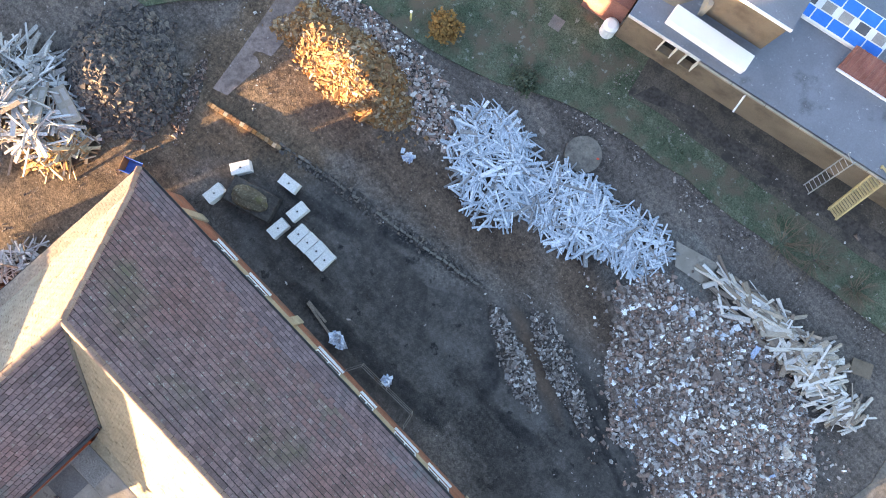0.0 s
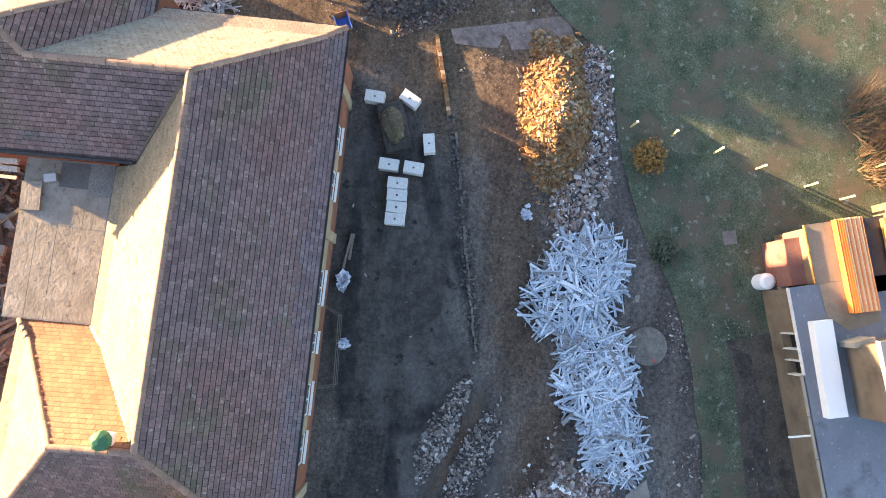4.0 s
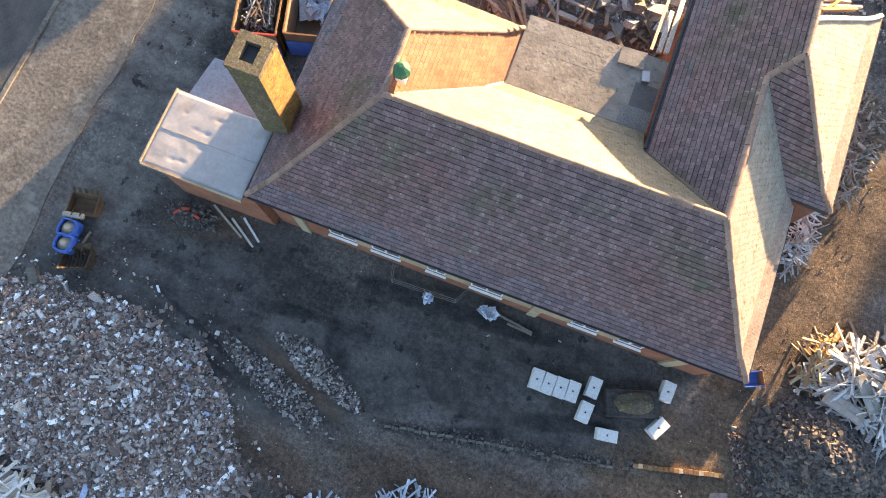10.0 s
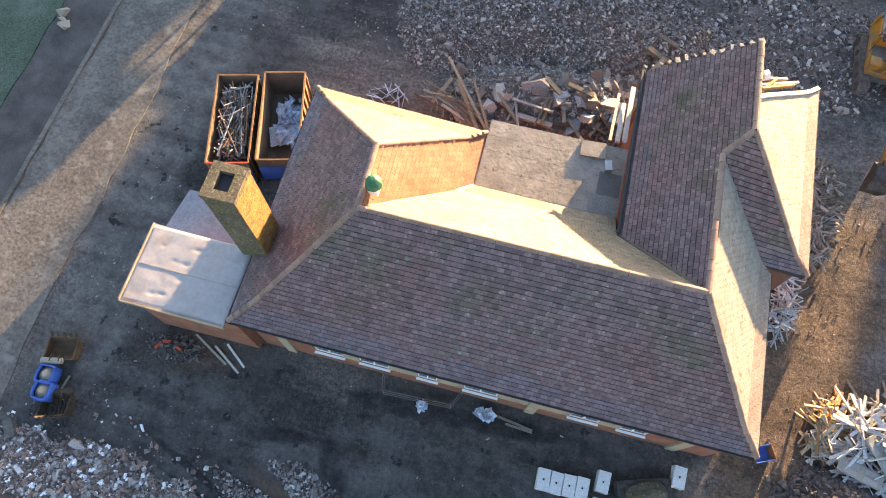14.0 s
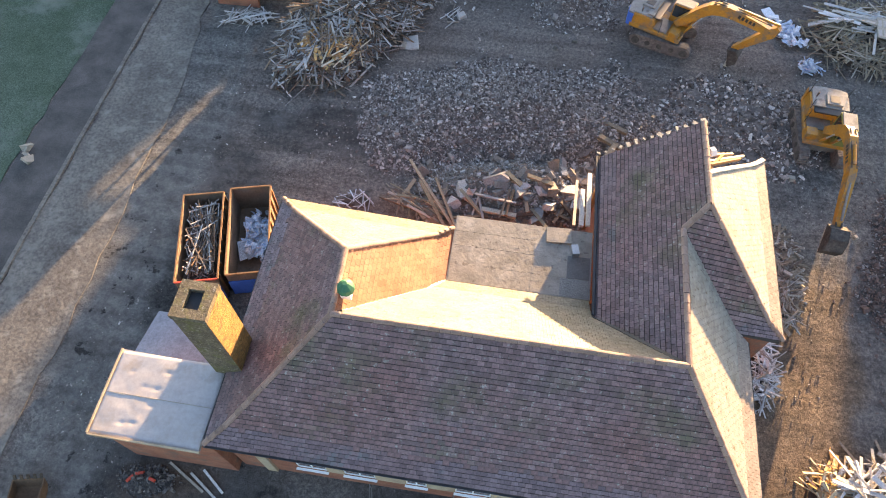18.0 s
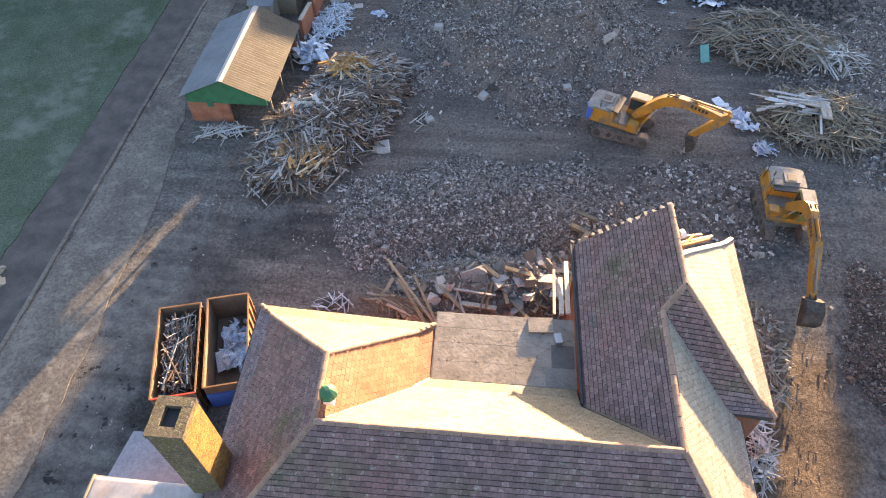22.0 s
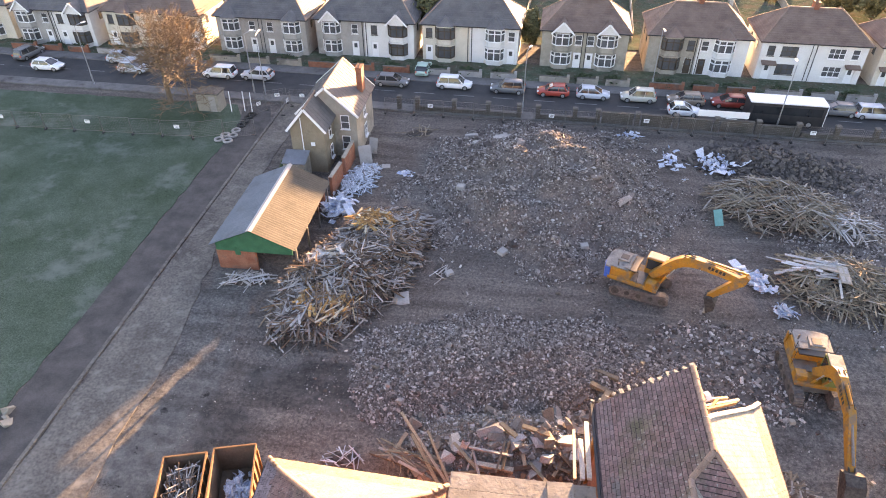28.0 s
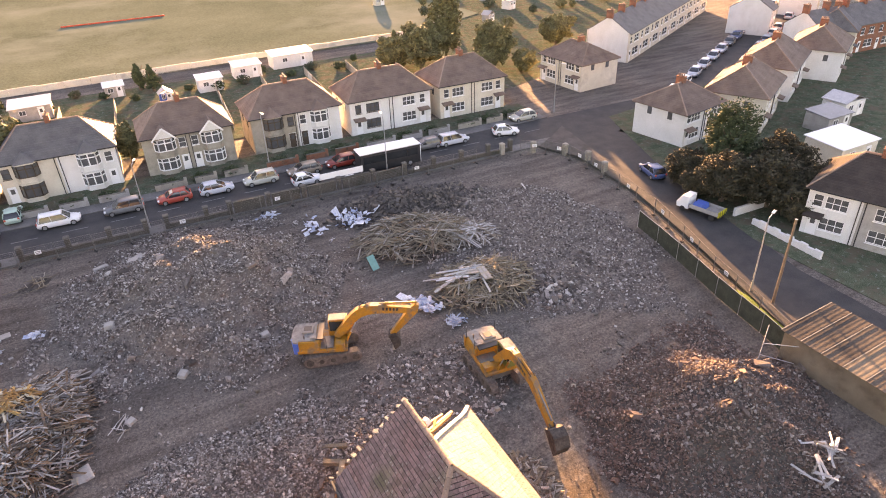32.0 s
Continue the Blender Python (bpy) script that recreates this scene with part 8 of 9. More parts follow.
    st = arm("stick", [(tip[0] - (wrist[0] - tip[0]) * 0.16, tip[1] - (wrist[1] - tip[1]) * 0.16 + 0.1, 0.35), (*tip, 0.74), (*wrist, 0.32)], 0.42, ORANGE_P, up)
    for s in (-1, 1):
        for nm, a, b in (("boom_ram", (foot[0] + 0.75, foot[1] - 0.35), ((foot[0] + knee[0]) / 2 + 0.5, (foot[1] + knee[1]) / 2 + 0.1)),):
            rm = part(nm, Geo().cyl((a[0], s * 0.36, a[1]), ((a[0] + b[0]) / 2, s * 0.36, (a[1] + b[1]) / 2), 0.09, n=8), ORANGE_P, up)
            part("ram_rod", Geo().cyl(((a[0] + b[0]) / 2, s * 0.36, (a[1] + b[1]) / 2), (b[0], s * 0.36, b[1]), 0.05, n=8), GALV, rm)
    a, b = (mx - 0.4, mz + 0.45), (tip[0] - (wrist[0] - tip[0]) * 0.14, tip[1] - (wrist[1] - tip[1]) * 0.14 + 0.3)
    rm = part("stick_ram", Geo().cyl((a[0], 0, a[1]), (b[0], 0, b[1]), 0.09, n=8), ORANGE_P, up)
    a, b = (tip[0] * 0.8 + wrist[0] * 0.2, tip[1] * 0.8 + wrist[1] * 0.2 + 0.35), (tip[0] * 0.15 + wrist[0] * 0.85 + 0.12, tip[1] * 0.15 + wrist[1] * 0.85 + 0.4)
    rm = part("bucket_ram", Geo().cyl((a[0], 0, a[1]), (b[0], 0, b[1]), 0.08, n=8), STEEL, up)
    part("bucket_link", Geo().beam((tip[0] * 0.18 + wrist[0] * 0.82, 0.16, tip[1] * 0.18 + wrist[1] * 0.82 + 0.05), (wrist[0] + 0.1, 0.16, wrist[1] + 0.3), 0.08, 0.2).beam((tip[0] * 0.18 + wrist[0] * 0.82, -0.16, tip[1] * 0.18 + wrist[1] * 0.82 + 0.05), (wrist[0] + 0.1, -0.16, wrist[1] + 0.3), 0.08, 0.2).box((wrist[0], 0, wrist[1] + 0.05), (0.35, 0.5, 0.35)), HEAP_DK, up, "greasy dark bucket linkage")
    for s in (-1, 1):
        hose = [(foot[0] + 0.2, foot[1] + 0.5), (foot[0] * 0.45 + knee[0] * 0.55, foot[1] * 0.45 + knee[1] * 0.55 + 0.42), (knee[0], knee[1] + 0.2), (mx, mz + 0.36), (tip[0] - 0.15, tip[1] + 0.5)]
        g = Geo()
        for p, q in zip(hose, hose[1:]):
            g.cyl((p[0], s * 0.14, p[1]), (q[0], s * 0.14, q[1]), 0.03, n=5)
        part("hydraulic_hose", g, BLACK, bm_)
    bk = Geo()
    prof = [(0.0, 0.25), (0.45, 0.1), (0.6, -0.35), (0.35, -0.85), (-0.2, -1.0)]
    c, s_ = math.cos(radians(curl)), math.sin(radians(curl))
    prof = [(wrist[0] + size * (c * x - s_ * z), wrist[1] + size * (s_ * x + c * z)) for x, z in prof]
    for (x0, z0), (x1, z1) in zip(prof, prof[1:]):
        bk.slab([(x0, -0.5, z0), (x1, -0.5, z1), (x1, 0.5, z1), (x0, 0.5, z0)], 0.05)
    for s in (-1, 1):
        bk.extrude([(x, z) for x, z in prof], "y", s * 0.5 - 0.03, s * 0.5 + 0.03)
    bkt = part("bucket", bk, HEAP_DK, up, "worn muddy bucket")
    for k in range(5):
        y = -0.42 + 0.21 * k
        x, z = prof[-1]
        part("bucket_tooth", Geo().box((x - 0.08, y, max(z, -0.0) - 0.04), (0.26, 0.1, 0.08)), ROUGHCAST, bkt)
    return root


excavator(pose(10.6, 40.8, 0.12, 0, 0, -16), -8, (2.75, 4.3), (6.75, 3.8), (4.8, 1.4), 25, "orange-yellow tracked excavator with blue rear and raised boom", back_blue=True)
excavator(pose(20.55, 32.25, 0.1, 0, 0, -91), -5, (3.0, 4.4), (6.0, 3.9), (8.75, 2.05), 52, "orange-yellow tracked excavator with arm stretched out", size=1.4)


# ---- vehicles ----
PAINTS = {}


def paint(key, c):
    if key not in PAINTS:
        PAINTS[key] = mat("car_paint_" + key, c, tuple(min(1, v * 1.12) for v in c), rough=0.28, scale=0.8, bump=0.0, grain=0.06, spec=0.6)
    return PAINTS[key]


def car(m, key, c, label, L=4.2, W=1.76, H=1.46, boxy=0.0, group="parked cars"):
    """A hatchback: a lofted lower body, a raked glasshouse, a painted roof and pillars. boxy: a taller, longer roof."""
    root = thing("car", label, "car", m, group=group)
    pm = paint(key, c)
    h, H = L / 2, H + 0.12 * boxy
    g = Geo()
    for x, w, top, low in ((-h, 0.74, 0.66, 0.44), (-h + 0.07, 0.88, 0.84, 0.31), (-h + 0.3, 0.96, 0.93, 0.24), (-h + 0.9, 1.0, 0.94, 0.20), (0.0, 1.0, 0.91, 0.20), (h - 1.1, 1.0, 0.90, 0.20),
                           (h - 0.5, 0.95, 0.80, 0.24), (h - 0.14, 0.83, 0.67, 0.30), (h, 0.64, 0.55, 0.42)):
        w *= W / 2
        g.v += [(x, -0.92 * w, low), (x, -w, low + 0.14), (x, -w, top - 0.14), (x, -0.88 * w, top), (x, 0.88 * w, top), (x, w, top - 0.14), (x, w, low + 0.14), (x, 0.92 * w, low)]
    n = len(g.v) // 8
    g.f = [(8 * j + i, 8 * j + (i + 1) % 8, 8 * j + 8 + (i + 1) % 8, 8 * j + 8 + i) for j in range(n - 1) for i in range(8)] + [tuple(range(7, -1, -1)), tuple(range(8 * n - 8, 8 * n))]
    part("body", g, pm, root, smooth=True)

    def rings(levels):
        q = Geo()
        for z, x0, x1, w in levels:
            q.v += [(x0 + 0.12, -w, z), (x1 - 0.12, -w, z), (x1, -w + 0.18, z), (x1, w - 0.18, z), (x1 - 0.12, w, z), (x0 + 0.12, w, z), (x0, w - 0.18, z), (x0, -w + 0.18, z)]
        k = len(levels)
        q.f = [(8 * j + i, 8 * j + (i + 1) % 8, 8 * j + 8 + (i + 1) % 8, 8 * j + 8 + i) for j in range(k - 1) for i in range(8)] + [tuple(range(7, -1, -1)), tuple(range(8 * k - 8, 8 * k))]
        return q

    t0, t1 = -h + 0.62 - 0.2 * boxy, h - 1.95 + 0.2 * boxy
    part("window_glass", rings([(0.88, -h + 0.16, h - 1.0, W / 2 - 0.06), (1.14, -h + 0.32 - 0.08 * boxy, h - 1.38, W / 2 - 0.13), (H - 0.06, t0, t1, W / 2 - 0.22)]), CARGLASS, root)
    part("roof", rings([(H - 0.075, t0 - 0.03, t1 + 0.05, W / 2 - 0.20), (H - 0.02, t0 + 0.05, t1 - 0.06, W / 2 - 0.25), (H + 0.01, t0 + 0.25, t1 - 0.3, W / 2 - 0.4)]), pm, root, smooth=True)
    for s in (-1, 1):
        for (x0, z0), (x1, z1), wd in (((h - 1.06, 0.89), (t1, H - 0.05), 0.07), ((-h + 0.34, 0.92), (t0 + 0.1, H - 0.05), 0.2), (((t0 + t1) / 2 + 0.02, 0.9), ((t0 + t1) / 2 - 0.05, H - 0.05), 0.07)):
            part("pillar", Geo().beam((x0, s * (W / 2 - 0.075), z0), (x1, s * (W / 2 - 0.205), z1), 0.045, wd), pm, root)
        for x in (-h + 0.78, h - 0.82):
            w = part("wheel", Geo().cyl((x, s * (W / 2 - 0.2), 0.32), (x, s * (W / 2 + 0.012), 0.32), 0.32, n=16), RUBBER, root)
            part("rim", Geo().cyl((x, s * (W / 2), 0.32), (x, s * (W / 2 + 0.022), 0.32), 0.21, n=10), GALV, w)
        part("headlight", Geo().box((h - 0.14, s * (W / 2 - 0.33), 0.64), (0.2, 0.34, 0.13)), WHITE, root)
        part("tail_light", Geo().box((-h + 0.06, s * (W / 2 - 0.2), 0.80), (0.1, 0.2, 0.2)), RED_P, root)
        part("wing_mirror", Geo().box((h - 1.28, s * (W / 2 + 0.06), 0.96), (0.12, 0.16, 0.12)), pm, root)
    return root


COLS = {"white": (0.72, 0.72, 0.72), "silver": (0.46, 0.48, 0.52), "grey": (0.13, 0.135, 0.14), "red": (0.42, 0.06, 0.04), "mint": (0.36, 0.52, 0.45), "champagne": (0.45, 0.44, 0.38), "darkred": (0.25, 0.03, 0.02), "brown": (0.22, 0.17, 0.13), "blue": (0.05, 0.09, 0.2)}
for x, y, key, turn, boxy, L in ((-39.4, 77.9, "white", 178, 1, 4.4), (-34.3, 77.9, "silver", 178, 0, 4.2), (-16.4, 78.0, "grey", -2, 0, 4.3), (-8.4, 78.1, "white", -2, 1, 4.5), (-1.6, 77.6, "grey", 178, 1, 4.4), (4.0, 77.3, "red", 178, 0, 4.0),
                                 (8.9, 77.1, "silver", -2, 0, 4.1), (14.3, 76.9, "champagne", 178, 1, 4.3), (19.9, 76.7, "brown", 178, 0, 4.4), (25.0, 76.6, "darkred", 178, 0, 4.3), (37.0, 75.8, "grey", 178, 0, 4.4), (41.0, 75.4, "silver", -2, 1, 4.6),
                                 (-51.6, 78.2, "silver", -2, 0, 4.1), (-55, 81.5, "silver", 10, 0, 4.1), (-63.5, 77.6, "white", -2, 0, 4.2), (-69.0, 81.6, "grey", 80, 1, 4.4), (19.2, 73.6, "white", -2, 0, 3.7), (54.5, 78.0, "champagne", 178, 0, 4.2), (49.0, 74.3, "white", -20, 0, 3.8), (56.5, 53.0, "blue", 75, 0, 4.2)):
    car(pose(x, y, 0.055, 0, 0, turn), key, COLS[key], {"white": "white hatchback parked at the kerb", "silver": "silver hatchback parked at the kerb", "grey": "dark grey estate car parked at the kerb", "red": "red hatchback parked at the kerb", "champagne": "pale gold people carrier parked at the kerb", "darkred": "dark red car parked at the kerb", "brown": "bronze hatchback parked at the kerb", "blue": "dark blue saloon on the side road", "mint": "mint green car"}[key], L=L, boxy=boxy)
car(pose(-13.0, 82.4, 0.12, 0, 0, 88), "mint", COLS["mint"], "old mint green saloon on a driveway", L=4.1)

bus = thing("coach_trailer", "long white-roofed dark box vehicle at the near kerb", "bus", pose(30.0, 72.9, 0.05, 0, 0, -3))
part("bus_body", Geo().box((0, 0, 1.5), (8.2, 2.4, 2.4)), BLACK, bus, bevel=0.08)
part("bus_roof", Geo().box((0, 0, 2.76), (8.3, 2.45, 0.16)), WHITE, bus, "white roof", bevel=0.05)
part("bus_front", Geo().box((4.12, 0, 1.5), (0.08, 2.3, 2.3)), WHITE, bus)
part("bus_window", Geo().box((0, -1.21, 1.9), (7.4, 0.03, 0.9)), CARGLASS, bus)
for x in (-2.7, 2.6):
    for s in (-1, 1):
        w_ = part("wheel", Geo().cyl((x, s * 1.0, 0.45), (x, s * 1.22, 0.45), 0.45, n=14), RUBBER, bus)
        part("rim", Geo().cyl((x, s * 1.21, 0.45), (x, s * 1.24, 0.45), 0.26, n=10), GALV, w_)
van = thing("tipper_truck", "white tipper truck with striped yellow tail on the side road", "truck", pose(53.7, 42.7, 0.05, 0, 0, 103) @ Matrix.Scale(0.86, 4))
part("truck_cab", Geo().extrude([(1.3, 0.45), (2.9, 0.45), (2.95, 1.1), (2.3, 2.1), (1.3, 2.15)], "y", -0.95, 0.95), WHITE, van, bevel=0.05)
part("windscreen", Geo().slab([(2.96, -0.8, 1.15), (2.96, 0.8, 1.15), (2.36, 0.75, 2.02), (2.36, -0.75, 2.02)], 0.02), CARGLASS, van)
part("chassis", Geo().box((-0.6, 0, 0.55), (4.4, 0.9, 0.25)), BLACK, van)
part("tipper_bed", Geo().box((-0.8, 0, 0.85), (3.9, 2.0, 0.12)).box((-0.8, -1.0, 1.1), (3.9, 0.06, 0.45)).box((-0.8, 1.0, 1.1), (3.9, 0.06, 0.45)), GREYWALL, van)
part("load", Geo().box((0.1, 0, 1.2), (1.6, 1.6, 0.7), taper=0.8), BLUE_P, van, "blue and white tool boxes")
tb = part("tailboard", Geo().box((-2.78, 0, 1.05), (0.08, 2.0, 0.7)), mat("hazard_yellow", (0.45, 0.40, 0.02), (0.52, 0.47, 0.04), rough=0.5, bump=0.05), van, "yellow hatched tailboard")
for k in range(5):
    part("stripe", Geo().beam((-2.83, -0.9 + 0.4 * k, 0.75), (-2.83, -0.65 + 0.4 * k, 1.35), 0.12, 0.012, roll=1.57), BLACK, tb)
for x in (-1.9, 2.0):
    for s in (-1, 1):
        part("wheel", Geo().cyl((x, s * 0.75, 0.36), (x, s * 0.98, 0.36), 0.36, n=12), RUBBER, van)

# ---- street furniture and fences ----
def street_lamp(x, y, turn, h=7.5, label="grey steel street lamp with angled head"):
    root = thing("street_lamp", label, "street lamp", pose(x, y, 0.1, 0, 0, turn), group="street lamps")
    part("lamp_base", Geo().cyl((0, 0, 0), (0, 0, 1.3), 0.10, 0.10, 8), GALV, root)
    part("lamp_column", Geo().cyl((0, 0, 1.3), (0, 0, h), 0.07, 0.045, 8), GALV, root)
    part("lamp_arm", Geo().cyl((0, 0, h), (0.9, 0, h + 0.15), 0.035, n=6), GALV, root)
    part("lamp_head", Geo().box((1.15, 0, h + 0.16), (0.6, 0.24, 0.12)), WHITE, root, bevel=0.03)


for x, y, t in ((-33.0, 73.1, 60), (0.4, 71.6, 70), (28.9, 70.8, 80), (-54.6, 73.4, 60), (60.3, 78.0, -60), (45.8, 29.6, 20), (16.5, 81.0, -90), (-31.5, 72.9, 90)):
    street_lamp(x, y, t)
pole = thing("telegraph_pole", "leaning wooden telegraph pole by the side road", "pole", pose(45.9, 27.4, 0, -2, 4, 0))
part("pole_shaft", Geo().cyl((0, 0, 0), (0, 0, 8.2), 0.14, 0.10, 8), BARK, pole)
part("pole_cap", Geo().cyl((0, 0, 8.2), (0, 0, 8.25), 0.12, n=8), GALV, pole)

# boundary wall along the street
WALL_Y = -4.95
for k, x in enumerate((-14.2, -12.0, -7.6, -3.6, 0.0, 2.2, 6.4, 9.0, 13.4, 17.6, 22.0, 26.4, 30.6, 34.6, 38.6, 42.6, 46.0)):
    root = thing("gate_pier", "square brown boundary pier with stone cap", "pier", pose(x, street_y(x, WALL_Y), 0, 0, 0, -2.3), group="boundary piers")
    part("pier_shaft", Geo().box((0, 0, 0.85), (0.5, 0.5, 1.7)), DARKWALL, root)
    part("pier_cap", Geo().box((0, 0, 1.76), (0.64, 0.64, 0.12), taper=0.8), CONCRETE, root)
bw = thing("boundary_wall", "long low boundary wall of the old school", "wall")
for x0, x1, h in ((-12.0, -7.6, 0.6), (-7.6, 0.0, 0.55), (2.2, 9.0, 0.6), (9.2, 13.2, 1.5), (13.6, 17.4, 1.5), (17.8, 21.8, 1.4), (22.2, 26.2, 1.5), (26.6, 30.4, 1.2), (30.8, 46.0, 0.6)):
    part("wall_length", Geo().beam((x0 + 0.25, street_y(x0, WALL_Y), h / 2), (x1 - 0.25, street_y(x1, WALL_Y), h / 2), 0.28, h), DARKWALL, bw)
    part("coping", Geo().beam((x0 + 0.25, street_y(x0, WALL_Y), h + 0.04), (x1 - 0.25, street_y(x1, WALL_Y), h + 0.04), 0.38, 0.09), DARKWALL, bw)
sign = thing("site_hoarding", "long blank white hoarding board on posts", "hoarding", pose(22.6, 69.9, 0, 0, 0, -2.3))
part("hoarding_board", Geo().box((0, 0, 2.05), (5.4, 0.05, 0.75)), WHITE, sign)
part("lower_board", Geo().box((0.9, -0.04, 1.35), (1.2, 0.04, 0.55)), WHITE, sign)
for x in (-2.5, 0, 2.5):
    part("post", Geo().box((x, 0.06, 1.2), (0.09, 0.09, 2.4)), TIMBER_B, sign)
for k in range(16):
    x = -14.0 + 3.5 * k
    mesh_panel(pose(x, street_y(x, -6.3) + 0.2 * math.sin(k), 0.02, 0, 0, -2.3 + random.uniform(-3, 3)), sign=k in (1, 5, 8, 13))
for k in range(10):
    x = -62 + 3.5 * k
    mesh_panel(pose(x, 61.0 + 0.35 * max(0, k - 7), 0.05, 0, 0, 3 if k < 8 else 22), sign=k in (1, 4, 7))
for x, y, rz in ((-27.4, 68.9, 85), (-26.2, 70.6, 5), (-30.5, 67.6, 60), (-29.2, 70.3, 30)):
    mesh_panel(pose(x, y, 0.05, 0, 0, rz), "leaning mesh gate panel at the lane", w=2.6, sign=True)
NET = mat("green_netting", (0.05, 0.07, 0.045), (0.08, 0.10, 0.06), rough=0.8, bump=0.1)
EAST = [(46.5, 66.9), (49.4, 65.2), (50.9, 62.0), (51.0, 58.6), (50.3, 52.0), (49.2, 45.0), (47.4, 39.2), (45.4, 33.5), (43.6, 27.0), (42.2, 22.6)]
for (xa, ya), (xb, yb) in zip(EAST, EAST[1:]):
    n = max(1, round(math.hypot(xb - xa, yb - ya) / 3.3))
    for k in range(n):
        x0, y0, x1, y1 = xa + (xb - xa) * k / n, ya + (yb - ya) * k / n, xa + (xb - xa) * (k + 1) / n, ya + (yb - ya) * (k + 1) / n
        w = math.hypot(x1 - x0, y1 - y0)
        p = mesh_panel(pose((x0 + x1) / 2, (y0 + y1) / 2, 0.03, 0, 0, math.degrees(math.atan2(y1 - y0, x1 - x0))), "steel mesh site fence panel along the side road", w=w - 0.08, netting=NET, sign=(k == 0 and xa > 44))
for x, y in ((51.5, 63.8), (52.4, 60.2), (48.4, 66.6), (44.6, 68.4), (52.0, 56.5)):
    solid("stone_bollard", Geo().box((x, y, 0.75), (0.55, 0.55, 1.5)).box((x, y, 1.55), (0.7, 0.7, 0.14), taper=0.7), ROUGHCAST, "brown stone gate pier at the street corner", "pier", group="corner piers")
sheet("east_pavement", [(50.0, 67.5), (52.2, 62), (51.2, 50), (48.2, 38.5), (44.4, 26.5), (43.6, 22.8), (45.4, 22.8), (46.2, 31.0), (50.0, 42.0), (53.6, 55), (57.4, 72.2), (54, 69.8)], 0.12, PATH_DARK, "brown worn pavement along the side road", "pavement", thick=0.2)
# Brightened grass colour stands for the sunbeam that reaches this verge.
sheet("bright_verge", [(44.4, 32.2), (45.2, 30.4), (45.4, 24.4), (42.6, 23.4), (43.2, 27.0)], 0.14, mat("sunbeam_grass", (0.16, 0.24, 0.03), (0.24, 0.32, 0.06), scale=0.8, fine=10, bump=0.8, grain=0.4), "green grass verge inside the fence, sunbeam painted on", "grass", thick=0.1)
sheet("east_gardens", [(66, 72), (57.5, 50), (54.0, 36), (54, 0), (140, 0), (140, 90), (112, 78)], 0.06, GRASS_BROWN, "overgrown gardens beside the side road", "garden")
# tyres, hut and posts by the lane
for k, (x, y) in enumerate(((-32.6, 60.8), (-31.5, 60.6), (-31.4, 61.9), (-32.3, 61.9), (-31.5, 63.1), (-31.4, 64.4), (-31.3, 65.4), (-31.3, 66.5), (-31.2, 67.2))):
    g = Geo()
    n, mnr = 18, 8
    for i in range(n):
        a = 2 * math.pi * i / n
        for j in range(mnr):
            b = 2 * math.pi * j / mnr
            rr_ = 0.42 + 0.14 * math.cos(b)
            g.v.append((rr_ * math.cos(a), rr_ * math.sin(a), 0.14 + 0.13 * math.sin(b)))
    g.f = [(i * mnr + j, ((i + 1) % n) * mnr + j, ((i + 1) % n) * mnr + (j + 1) % mnr, i * mnr + (j + 1) % mnr) for i in range(n) for j in range(mnr)]
    solid("old_tyre", g, GREYWALL if k < 5 else RUBBER, "white-painted old tyre lying on the verge" if k < 5 else "black old tyre lying on the verge", "tyre", group="tyres on the verge", smooth=True, m=pose(x, y, 0.06))
for x, y, z in ((-31.3, 23.5, 0.35), (-30.8, 22.5, 0.3), (-31.1, 22.9, 0.2)):
    v_, f_ = chunks(np.array([[0, 0, 0.0]]), np.array([2.2 * z]), seed=int(50 * z), jag=0.6, flat=1.0)
    o_ = raw("boulder", v_, f_, ROUGHCAST, None, "grey-white boulder at the edge of the grass", "boulder", kind="")
    o_.location = (x, y, z * 0.5)
    tagged(o_, group="boulders on the grass")
hut = thing("switch_hut", "small flat-roofed grey concrete hut", "hut", pose(-36.6, 68.6, 0, 0, 0, -2))
part("hut_wall", Geo().box((0, 0, 1.1), (2.7, 1.8, 2.2)), ROUGHCAST, hut)
part("hut_roof", Geo().box((0, 0, 2.26), (3.0, 2.1, 0.14)), CONCRETE, hut)
part("hut_door", Geo().box((0.6, -0.92, 1.0), (0.8, 0.05, 1.9)), GREYWALL, hut)
for x in (-34.0, -32.4, -31.4):
    solid("white_post", Geo().cyl((0, 0, 0), (0, 0, 2.6), 0.07, 0.06, 8), WHITE, "tall white steel post by the hut", "post", m=pose(x, 68.0 + 0.4 * bumps(x, 0), 0, 0, 2, 0), group="white posts")
# dark netting hung on the outside of the side-road fence
NETDARK = mat("dark_green_debris_netting", (0.045, 0.052, 0.040), (0.070, 0.076, 0.060), rough=0.9, scale=1.5, fine=30.0, bump=0.3, grain=0.4, spec=0.05)
NET_LINE = [(45.95, 44.0), (45.25, 40.5), (44.5, 37.1), (43.75, 34.0), (42.98, 31.0), (42.35, 28.0), (41.9, 25.4), (40.95, 21.4)]
screen = thing("fence_screen", "dark green debris netting hung along the side-road fence", "fence screen")
for (x0, y0), (x1, y1) in zip(NET_LINE, NET_LINE[1:]):
    part("net_panel", Geo().slab([(x0, y0, 0.05), (x1, y1, 0.05), (x1, y1, 1.88), (x0, y0, 1.92)], 0.02), NETDARK, screen)
    part("net_post", Geo().cyl((x0, y0, 0.0), (x0, y0, 2.05), 0.03, n=6), GALV, screen)
    part("top_tube", Geo().cyl((x0, y0, 1.97), (x1, y1, 1.93), 0.02, n=6), GALV, screen)
